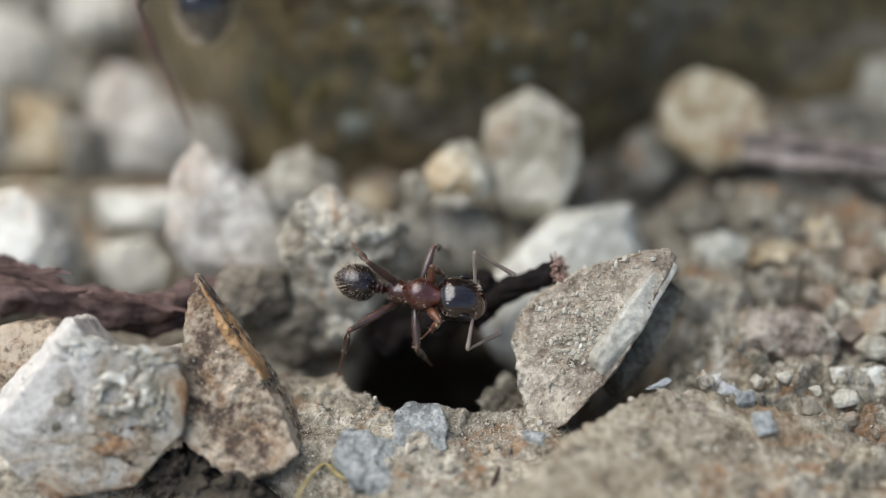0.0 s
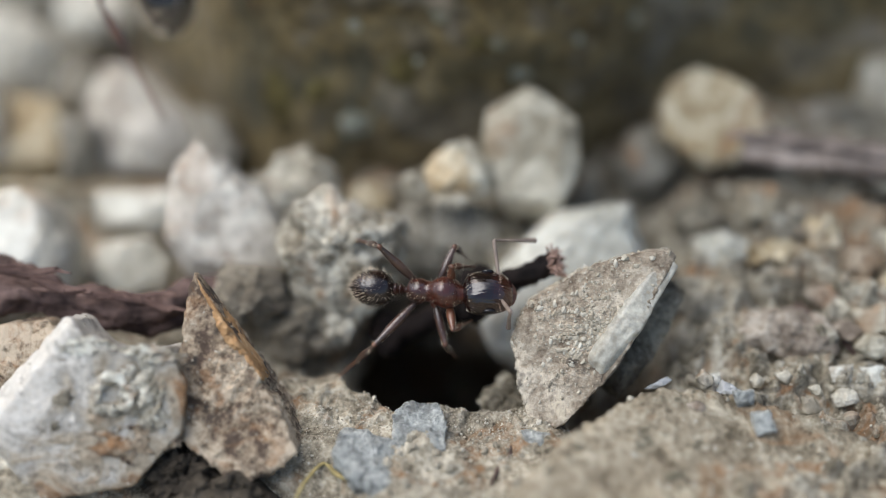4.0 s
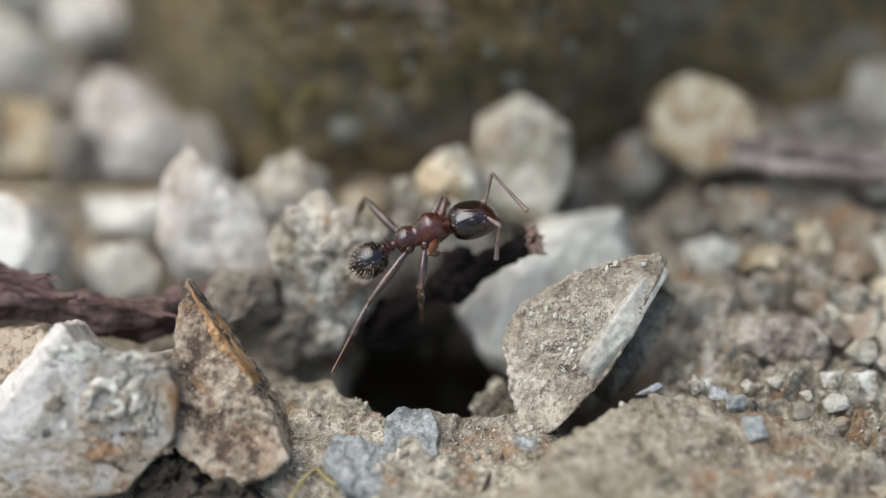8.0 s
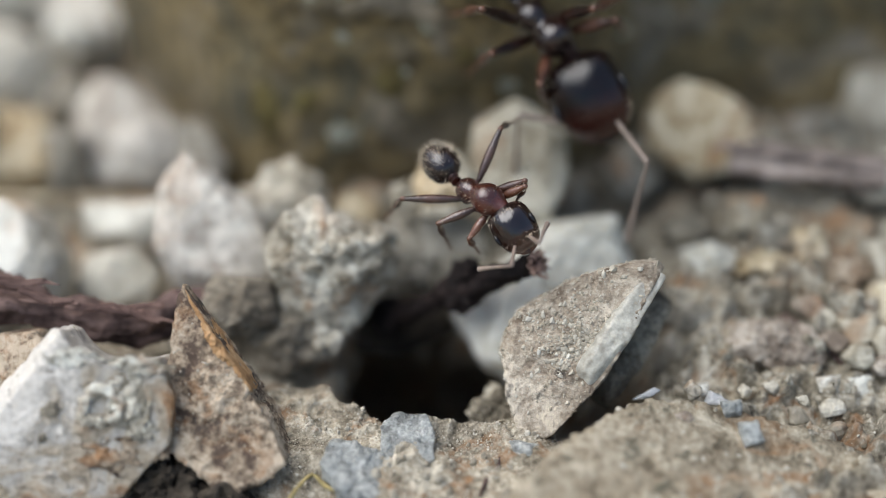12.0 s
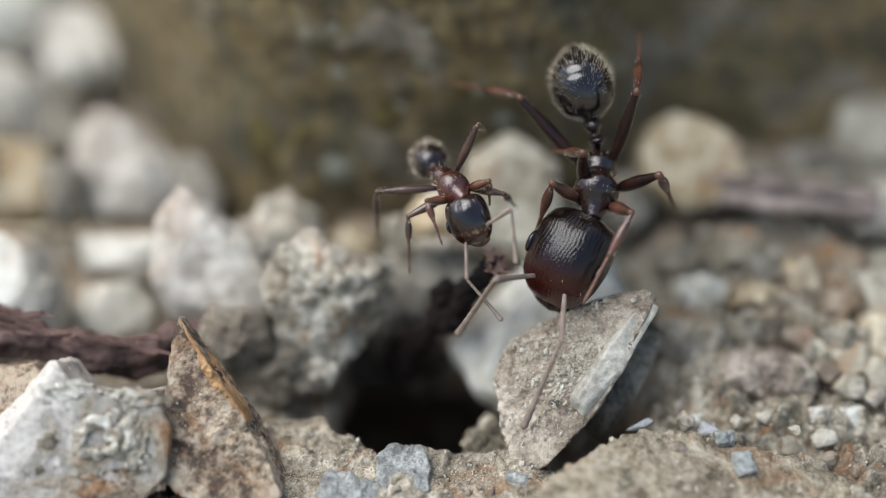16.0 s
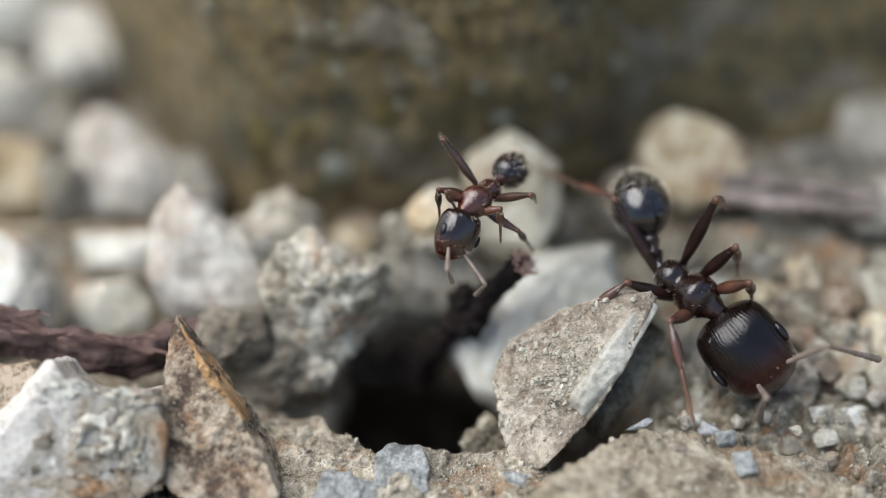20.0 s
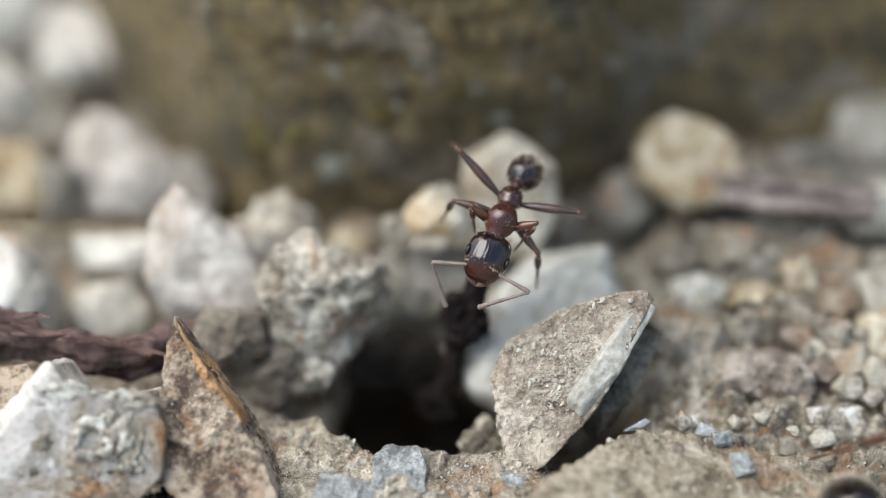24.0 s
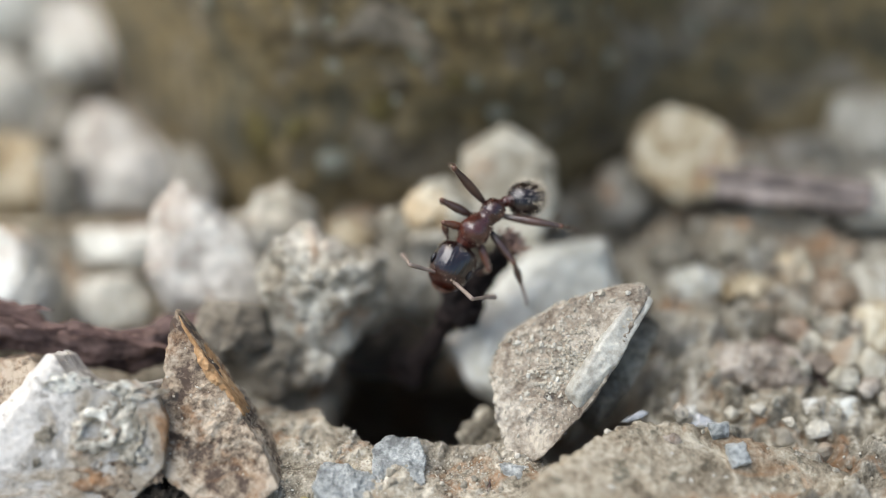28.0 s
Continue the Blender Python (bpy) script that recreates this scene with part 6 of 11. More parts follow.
    key(minor["fL2"], (0, 0, 0.24, -0.27, 36, -10, 79), (0.5, 0, 0.24, -0.27, 29, -8, 70), (1, 0, 0.24, -0.27, 10, -14, 56),
        (1.5, 0, 0.24, -0.27, 9, -12, 57), (2, 0, 0.24, -0.27, 7, -10, 61), (2.5, 0, 0.24, -0.27, 7, -11, 63),
        (3, 0, 0.24, -0.27, 10, -9, 66), (3.5, 0, 0.24, -0.27, 14, -9, 68), (4, 0, 0.24, -0.27, 17, -11, 71),
        (4.5, 0, 0.24, -0.27, 22, -28, 68), (5, 0, 0.24, -0.27, 28, -38, 65), (5.5, 0, 0.24, -0.27, 33, -45, 61),
        (6, 0, 0.24, -0.27, 37, -47, 56), (6.5, 0, 0.24, -0.27, 26, -8, 72), (7, 0, 0.24, -0.27, 28, -33, 46),
        (7.5, 0, 0.24, -0.27, 27, -40, 53), (8, 0, 0.24, -0.27, 55, -40, 27), (8.5, 0, 0.24, -0.27, 59, -26, 37),
        (9, 0, 0.24, -0.27, 40, -15, 58), (9.5, 0, 0.24, -0.27, 42, -33, 44), (10, 0, 0.24, -0.27, 44, -35, 49),
        (10.5, 0, 0.24, -0.27, 4, -12, 82), (11, 0, 0.24, -0.27, 5, -12, 73), (11.5, 0, 0.24, -0.27, 29, -11, 59),
        (12, 0, 0.24, -0.27, 39, -11, 38), (12.5, 0, 0.24, -0.27, 38, -2, 32), (13, 0, 0.24, -0.27, 34, 10, 30),
        (13.5, 0, 0.24, -0.27, 33, 28, 34), (14, 0, 0.24, -0.27, 35, 40, 38), (14.5, 0, 0.24, -0.27, 35, 43, 38),
        (15, 0, 0.24, -0.27, 37, 43, 41), (15.5, 0, 0.24, -0.27, 43, 41, 47), (16, 0, 0.24, -0.27, 47, 38, 53),
        (16.5, 0, 0.24, -0.27, 48, 37, 55), (17, 0, 0.24, -0.27, 50, 34, 58), (17.5, 0, 0.24, -0.27, 55, 15, 72),
        (18, 0, 0.24, -0.27, 55, 0, 84), (18.5, 0, 0.24, -0.27, 51, -3, 87), (19, 0, 0.24, -0.27, 44, -4, 90),
        (19.5, 0, 0.24, -0.27, 49, -9, 94), (20, 0, 0.24, -0.27, 49, -17, 101), (20.5, 0, 0.24, -0.27, 49, -7, 93),
        (21, 0, 0.24, -0.27, 44, -15, 101), (21.5, 0, 0.24, -0.27, 44, -12, 99), (22, 0, 0.24, -0.27, 43, -7, 94),
        (22.5, 0, 0.24, -0.27, 39, 0, 86), (23, 0, 0.24, -0.27, 34, 6, 77), (23.5, 0, 0.24, -0.27, 29, 10, 68),
        (24, 0, 0.24, -0.27, 26, 11, 62), (24.5, 0, 0.24, -0.27, 21, 14, 52), (25, 0, 0.24, -0.27, 2, -2, 73),
        (25.5, 0, 0.24, -0.27, 2, -3, 79), (26, 0, 0.24, -0.27, 2, -3, 83), (26.5, 0, 0.24, -0.27, 2, -3, 86),
        (27, 0, 0.24, -0.27, 2, -3, 88), (27.5, 0, 0.24, -0.27, 3, -3, 84), (28, 0, 0.24, -0.27, 3, -3, 79))
    key(minor["fL3"], (0, -0.48, 0.2, -0.22, 16, -85, 142), (0.5, -0.48, 0.2, -0.22, 15, -73, 130), (1, -0.48, 0.2, -0.22, -12, -52, 136),
        (1.5, -0.48, 0.2, -0.22, -8, -44, 133), (2, -0.48, 0.2, -0.22, -6, -34, 133), (2.5, -0.48, 0.2, -0.22, -7, -36, 139),
        (3, -0.48, 0.2, -0.22, -5, -42, 145), (3.5, -0.48, 0.2, -0.22, -3, -45, 145), (4, -0.48, 0.2, -0.22, -4, -49, 146),
        (4.5, -0.48, 0.2, -0.22, -6, -54, 148), (5, -0.48, 0.2, -0.22, -10, -59, 151), (5.5, -0.48, 0.2, -0.22, -14, -63, 152),
        (6, -0.48, 0.2, -0.22, -17, -65, 150), (6.5, -0.48, 0.2, -0.22, -10, -13, 130), (7, -0.48, 0.2, -0.22, -19, -22, 123),
        (7.5, -0.48, 0.2, -0.22, -24, -43, 128), (8, -0.48, 0.2, -0.22, -28, -42, 123), (8.5, -0.48, 0.2, -0.22, -18, -45, 125),
        (9, -0.48, 0.2, -0.22, -51, -51, 152), (9.5, -0.48, 0.2, -0.22, -51, -43, 155), (10, -0.48, 0.2, -0.22, -39, -41, 163),
        (10.5, -0.48, 0.2, -0.22, -2, -40, 113), (11, -0.48, 0.2, -0.22, 2, -13, 92), (11.5, -0.48, 0.2, -0.22, 26, -17, 91),
        (12, -0.48, 0.2, -0.22, 38, -20, 91), (12.5, -0.48, 0.2, -0.22, 44, -20, 91), (13, -0.48, 0.2, -0.22, 48, -20, 92),
        (13.5, -0.48, 0.2, -0.22, 53, -23, 87), (14, -0.48, 0.2, -0.22, 60, -30, 75), (14.5, -0.48, 0.2, -0.22, 65, -32, 70),
        (15, -0.48, 0.2, -0.22, 69, -34, 67), (15.5, -0.48, 0.2, -0.22, 72, -36, 68), (16, -0.48, 0.2, -0.22, 72, -37, 71),
        (16.5, -0.48, 0.2, -0.22, 72, -39, 72), (17, -0.48, 0.2, -0.22, 68, -41, 81), (17.5, -0.48, 0.2, -0.22, 46, -42, 116),
        (18, -0.48, 0.2, -0.22, 34, -50, 133), (18.5, -0.48, 0.2, -0.22, 23, -50, 149), (19, -0.48, 0.2, -0.22, 11, -46, 164),
        (19.5, -0.48, 0.2, -0.22, 67, -80, 105), (20, -0.48, 0.2, -0.22, 105, -65, 52), (20.5, -0.48, 0.2, -0.22, 49, -64, 115),
        (21, -0.48, 0.2, -0.22, 22, -44, 147), (21.5, -0.48, 0.2, -0.22, 24, -42, 144), (22, -0.48, 0.2, -0.22, 28, -37, 135),
        (22.5, -0.48, 0.2, -0.22, 31, -29, 126), (23, -0.48, 0.2, -0.22, 31, -21, 116), (23.5, -0.48, 0.2, -0.22, 30, -14, 107),
        (24, -0.48, 0.2, -0.22, 29, -10, 101), (24.5, -0.48, 0.2, -0.22, 27, -5, 93), (25, -0.48, 0.2, -0.22, 2, -4, 111),
        (25.5, -0.48, 0.2, -0.22, 2, -5, 117), (26, -0.48, 0.2, -0.22, 2, -5, 121), (26.5, -0.48, 0.2, -0.22, 2, -5, 126),
        (27, -0.48, 0.2, -0.22, 2, -5, 130), (27.5, -0.48, 0.2, -0.22, 2, -5, 126), (28, -0.48, 0.2, -0.22, 2, -5, 122))
    key(minor["fR1"], (0, 0.42, -0.22, -0.22, -14, -18, -34), (0.5, 0.42, -0.22, -0.22, -22, -28, -56),
        (1, 0.42, -0.22, -0.22, -5, -30, -94), (1.5, 0.42, -0.22, -0.22, -5, -16, -98), (2, 0.42, -0.22, -0.22, -3, 8, -97),
        (2.5, 0.42, -0.22, -0.22, -1, -8, -81), (3, 0.42, -0.22, -0.22, -2, -8, -66), (3.5, 0.42, -0.22, -0.22, -6, -13, -68),
        (4, 0.42, -0.22, -0.22, -11, -21, -71), (4.5, 0.42, -0.22, -0.22, -17, -26, -76), (5, 0.42, -0.22, -0.22, -25, -30, -82),
        (5.5, 0.42, -0.22, -0.22, -33, -31, -90), (6, 0.42, -0.22, -0.22, -37, -29, -97), (6.5, 0.42, -0.22, -0.22, -33, -20, -104),
        (7, 0.42, -0.22, -0.22, -25, -7, -116), (7.5, 0.42, -0.22, -0.22, -57, -33, -131), (8, 0.42, -0.22, -0.22, -46, -3, -113),
        (8.5, 0.42, -0.22, -0.22, -9, 10, -80), (9, 0.42, -0.22, -0.22, -15, 27, -100), (9.5, 0.42, -0.22, -0.22, -6, 16, -92),
        (10, 0.42, -0.22, -0.22, -8, -3, -75), (10.5, 0.42, -0.22, -0.22, 0, -24, -77), (11, 0.42, -0.22, -0.22, 0, -31, -78),
        (11.5, 0.42, -0.22, -0.22, -26, -4, -84), (12, 0.42, -0.22, -0.22, -40, 8, -96), (12.5, 0.42, -0.22, -0.22, -45, 5, -98),
        (13, 0.42, -0.22, -0.22, -49, -1, -101), (13.5, 0.42, -0.22, -0.22, -59, -27, -85), (14, 0.42, -0.22, -0.22, -72, -42, -77),
        (14.5, 0.42, -0.22, -0.22, -83, -52, -74), (15, 0.42, -0.22, -0.22, -87, -55, -72), (15.5, 0.42, -0.22, -0.22, -87, -51, -69),
        (16, 0.42, -0.22, -0.22, -85, -46, -67), (16.5, 0.42, -0.22, -0.22, -79, -37, -65), (17, 0.42, -0.22, -0.22, -72, -28, -64),
        (17.5, 0.42, -0.22, -0.22, -69, -26, -57), (18, 0.42, -0.22, -0.22, -62, -22, -53), (18.5, 0.42, -0.22, -0.22, -73, -38, -52),
        (19, 0.42, -0.22, -0.22, -65, -52, -77), (19.5, 0.42, -0.22, -0.22, -71, -39, -53), (20, 0.42, -0.22, -0.22, -50, -22, -33),
        (20.5, 0.42, -0.22, -0.22, -49, -6, -93), (21, 0.42, -0.22, -0.22, -60, -42, -74), (21.5, 0.42, -0.22, -0.22, -61, -43, -71),
        (22, 0.42, -0.22, -0.22, -59, -44, -73), (22.5, 0.42, -0.22, -0.22, -54, -44, -78), (23, 0.42, -0.22, -0.22, -47, -44, -83),
        (23.5, 0.42, -0.22, -0.22, -40, -42, -86), (24, 0.42, -0.22, -0.22, -39, -43, -85), (24.5, 0.42, -0.22, -0.22, -31, -28, -68),
        (25, 0.42, -0.22, -0.22, -4, -50, -82), (25.5, 0.42, -0.22, -0.22, -4, -55, -77), (26, 0.42, -0.22, -0.22, -4, -57, -79),
        (26.5, 0.42, -0.22, -0.22, -4, -57, -87), (27, 0.42, -0.22, -0.22, -4, -56, -91), (27.5, 0.42, -0.22, -0.22, -4, -54, -74),
        (28, 0.42, -0.22, -0.22, -4, -45, -61))
    key(minor["fR2"], (0, 0, -0.24, -0.27, -31, 18, -81), (0.5, 0, -0.24, -0.27, -23, 16, -80), (1, 0, -0.24, -0.27, 0, 12, -80),
        (1.5, 0, -0.24, -0.27, -1, 10, -82), (2, 0, -0.24, -0.27, -1, 7, -82), (2.5, 0, -0.24, -0.27, 0, 8, -78),
        (3, 0, -0.24, -0.27, -3, 9, -74), (3.5, 0, -0.24, -0.27, -6, 11, -72), (4, 0, -0.24, -0.27, -8, 14, -71),
        (4.5, 0, -0.24, -0.27, -9, 14, -69), (5, 0, -0.24, -0.27, -9, 7, -67), (5.5, 0, -0.24, -0.27, -9, 12, -67),
        (6, 0, -0.24, -0.27, -9, 31, -72), (6.5, 0, -0.24, -0.27, -6, 34, -75), (7, 0, -0.24, -0.27, 4, 37, -81),
        (7.5, 0, -0.24, -0.27, -21, 38, -117), (8, 0, -0.24, -0.27, -42, 52, -135), (8.5, 0, -0.24, -0.27, -46, 51, -125),
        (9, 0, -0.24, -0.27, -52, 44, -147), (9.5, 0, -0.24, -0.27, -45, 43, -141), (10, 0, -0.24, -0.27, -37, 36, -119),
        (10.25, 0, -0.24, -0.27, -21, 0, -111), (10.5, 0, -0.24, -0.27, -9, -37, -112), (11, 0, -0.24, -0.27, -6, 6, -112),
        (11.5, 0, -0.24, -0.27, -29, -5, -118), (12, 0, -0.24, -0.27, -40, -13, -121), (12.5, 0, -0.24, -0.27, -43, -19, -121),
        (13, 0, -0.24, -0.27, -45, -25, -122), (13.5, 0, -0.24, -0.27, -46, -30, -123), (14, 0, -0.24, -0.27, -46, -35, -124),
        (14.5, 0, -0.24, -0.27, -47, -37, -124), (15, 0, -0.24, -0.27, -49, -38, -122), (15.5, 0, -0.24, -0.27, -56, -26, -109),
        (16, 0, -0.24, -0.27, -60, -10, -98), (16.5, 0, -0.24, -0.27, -60, -6, -95), (17, 0, -0.24, -0.27, -59, -3, -94),
        (17.5, 0, -0.24, -0.27, -57, 0, -91), (18, 0, -0.24, -0.27, -55, 0, -90), (18.5, 0, -0.24, -0.27, -51, 3, -86),
        (19, 0, -0.24, -0.27, -45, -13, -64), (19.5, 0, -0.24, -0.27, -48, -13, -49), (20, 0, -0.24, -0.27, -37, -6, -33),
        (20.5, 0, -0.24, -0.27, -48, 2, -77), (21, 0, -0.24, -0.27, -51, -25, -55), (21.5, 0, -0.24, -0.27, -49, -24, -56),
        (22, 0, -0.24, -0.27, -46, -20, -62), (22.5, 0, -0.24, -0.27, -40, -12, -72), (23, 0, -0.24, -0.27, -35, 2, -84),
        (23.5, 0, -0.24, -0.27, -31, 1, -84), (24, 0, -0.24, -0.27, -29, 1, -83), (24.5, 0, -0.24, -0.27, -25, 6, -71),
        (25, 0, -0.24, -0.27, -3, -37, -59), (25.5, 0, -0.24, -0.27, -3, -38, -54), (26, 0, -0.24, -0.27, -2, -37, -55),
        (26.5, 0, -0.24, -0.27, -3, -44, -61), (27, 0, -0.24, -0.27, -3, -48, -67), (27.5, 0, -0.24, -0.27, -3, -40, -70),
        (28, 0, -0.24, -0.27, -3, -29, -74))
    key(minor["fR3"], (0, -0.48, -0.2, -0.22, -43, -39, -114), (0.5, -0.48, -0.2, -0.22, -32, -29, -127),
        (1, -0.48, -0.2, -0.22, -13, -1, -141), (1.5, -0.48, -0.2, -0.22, -11, -12, -135), (2, -0.48, -0.2, -0.22, -9, -21, -129),
        (2.5, -0.48, -0.2, -0.22, -9, -21, -125), (3, -0.48, -0.2, -0.22, -12, -22, -121), (3.5, -0.48, -0.2, -0.22, -16, -20, -121),
        (4, -0.48, -0.2, -0.22, -19, -7, -125), (4.5, -0.48, -0.2, -0.22, -23, 0, -128), (5, -0.48, -0.2, -0.22, -28, 1, -129),
        (5.5, -0.48, -0.2, -0.22, -32, 2, -132), (6, -0.48, -0.2, -0.22, -35, 3, -136), (6.5, -0.48, -0.2, -0.22, -37, 4, -144),
        (7, -0.48, -0.2, -0.22, -37, 12, -157), (7.5, -0.48, -0.2, -0.22, -43, 10, -161), (8, -0.48, -0.2, -0.22, -60, 27, -159),
        (8.5, -0.48, -0.2, -0.22, -64, 17, -153), (9, -0.48, -0.2, -0.22, -64, 8, -170), (9.5, -0.48, -0.2, -0.22, -61, -3, -176),
        (10, -0.48, -0.2, -0.22, -60, -30, -146), (10.5, -0.48, -0.2, -0.22, -9, 2, -141), (11, -0.48, -0.2, -0.22, -9, 1, -142),
        (11.5, -0.48, -0.2, -0.22, -25, -18, -143), (12, -0.48, -0.2, -0.22, -34, -28, -139), (12.5, -0.48, -0.2, -0.22, -39, -30, -133),
        (13, -0.48, -0.2, -0.22, -43, -31, -128), (13.5, -0.48, -0.2, -0.22, -46, -31, -122), (14, -0.48, -0.2, -0.22, -49, -30, -118),
        (14.5, -0.48, -0.2, -0.22, -52, -29, -114), (15, -0.48, -0.2, -0.22, -54, -28, -111), (15.5, -0.48, -0.2, -0.22, -56, -28, -110),
        (16, -0.48, -0.2, -0.22, -56, -31, -110), (16.5, -0.48, -0.2, -0.22, -55, -35, -114), (17, -0.48, -0.2, -0.22, -54, -35, -115),
        (17.5, -0.48, -0.2, -0.22, -56, -23, -106), (18, -0.48, -0.2, -0.22, -56, -9, -96), (18.5, -0.48, -0.2, -0.22, -51, -23, -102),
        (19, -0.48, -0.2, -0.22, -38, -28, -118), (19.5, -0.48, -0.2, -0.22, -49, -24, -100), (20, -0.48, -0.2, -0.22, -53, -16, -74),
        (20.5, -0.48, -0.2, -0.22, -48, -14, -98), (21, -0.48, -0.2, -0.22, -48, -23, -88), (21.5, -0.48, -0.2, -0.22, -46, -22, -91),
        (22, -0.48, -0.2, -0.22, -42, -18, -100), (22.5, -0.48, -0.2, -0.22, -38, -17, -106), (23, -0.48, -0.2, -0.22, -33, -17, -110),
        (23.5, -0.48, -0.2, -0.22, -29, -16, -112), (24, -0.48, -0.2, -0.22, -27, -15, -112), (24.5, -0.48, -0.2, -0.22, -26, -11, -105),
        (25, -0.48, -0.2, -0.22, -2, -19, -103), (25.5, -0.48, -0.2, -0.22, -3, -27, -100), (26, -0.48, -0.2, -0.22, -3, -35, -98),
        (26.5, -0.48, -0.2, -0.22, -3, -43, -92), (27, -0.48, -0.2, -0.22, -4, -47, -86), (27.5, -0.48, -0.2, -0.22, -4, -44, -91),
        (28, -0.48, -0.2, -0.22, -4, -41, -95))
    key(minor["tL1"], (0, 0.79, 0.71, 0.57, -144, 87, -167), (0.5, 0.78, 0.78, 0.53, -78, 86, -113), (1, 0.68, 0.85, 0.51, 28, 73, -22),
        (1.5, 0.61, 0.72, 0.63, 23, 67, -15), (2, 0.53, 0.61, 0.69, 17, 60, -7), (2.5, 0.54, 0.65, 0.67, 17, 54, 8),
        (3, 0.57, 0.69, 0.65, 18, 53, 22), (3.5, 0.57, 0.67, 0.66, 24, 58, 31), (4, 0.56, 0.63, 0.68, 37, 65, 41),
        (4.5, 0.55, 0.57, 0.71, 63, 72, 58), (5, 0.53, 0.52, 0.73, 106, 77, 85), (5.5, 0.53, 0.48, 0.74, 155, 77, 114),
        (6, 0.54, 0.47, 0.74, 179, 76, 124), (6.5, 0.47, 1.21, -0.38, 146, 73, 94), (7, 1, 1.02, -0.06, 107, 63, 58),
        (7.5, 0.81, 0.85, 0.45, 100, 50, 72), (8, 1.01, 0.55, 0.52, 162, 42, 87), (8.5, 1.2, 0.61, 0.27, -168, 68, 115),
        (9, 1.04, 0.97, -0.01, -7, 63, -95), (9.5, 0.98, 0.96, 0.15, 111, 77, 31), (10, 0.83, 1.01, 0.24, 127, 61, 81),
        (10.5, 0.77, 1.14, -0.03, 9, 76, -55), (11, 0.79, 1, 0.28, 1, 73, -73), (11.5, 1.04, 0.86, 0.23, -60, 62, -137),
        (12, 1.15, 0.86, 0.02, -69, 50, -144), (12.5, 1.17, 0.87, -0.07, -74, 47, -141), (13, 1.18, 0.85, -0.07, -80, 49, -136),
        (13.5, 1.19, 0.82, -0.02, -86, 53, -130), (14, 1.19, 0.8, 0.03, -88, 58, -122), (14.5, 1.18, 0.8, 0.06, -88, 62, -115),
        (15, 1.16, 0.83, 0.06, -89, 63, -113), (15.5, 1.17, 0.84, -0.01, -112, 62, -136), (16, 1.17, 0.85, -0.02, -128, 56, -154),
        (16.5, 1.02, 0.71, 0.41, -152, 66, -165), (17, 0.47, 0.65, 0.68, 168, 79, 165), (17.5, 0.57, 0.61, 0.69, 125, 80, 126),
        (18, 0.66, 0.68, 0.63, 98, 78, 103), (18.5, 0.35, 0.66, 0.67, 85, 75, 96), (19, -0.06, 0.56, 0.59, 64, 71, 81),
        (19.5, 0.29, 0.5, 0.73, 77, 62, 101), (20, 0.47, 0.6, 0.7, 75, 51, 110), (20.5, 0.88, 0.37, 0.66, 120, 68, 140),
        (21, 0.54, 0.74, 0.63, 151, 71, 161), (21.5, 0.39, 0.82, 0.58, 161, 76, 166), (22, 0.3, 0.89, 0.51, -179, 83, -180),
        (22.5, 0.24, 0.93, 0.46, -67, 86, -72), (23, 0.21, 0.96, 0.42, -29, 77, -37), (23.5, 0.19, 0.97, 0.4, -20, 68, -31),
        (24, 0.18, 0.97, 0.39, -18, 65, -30), (24.5, 0.92, 0.98, 0.2, -46, 72, -71), (25, 0.74, 1.17, -0.19, -3, 67, -39),
        (25.5, 0.79, 1.15, -0.19, -3, 65, -39), (26, 0.83, 1.13, -0.19, -3, 66, -34), (26.5, 0.84, 1.13, -0.19, -2, 69, -24),
        (27, 0.83, 1.13, -0.19, -1, 70, -14), (27.5, 0.87, 1.12, -0.19, -3, 72, -20), (28, 0.9, 1.09, -0.19, -4, 75, -26))
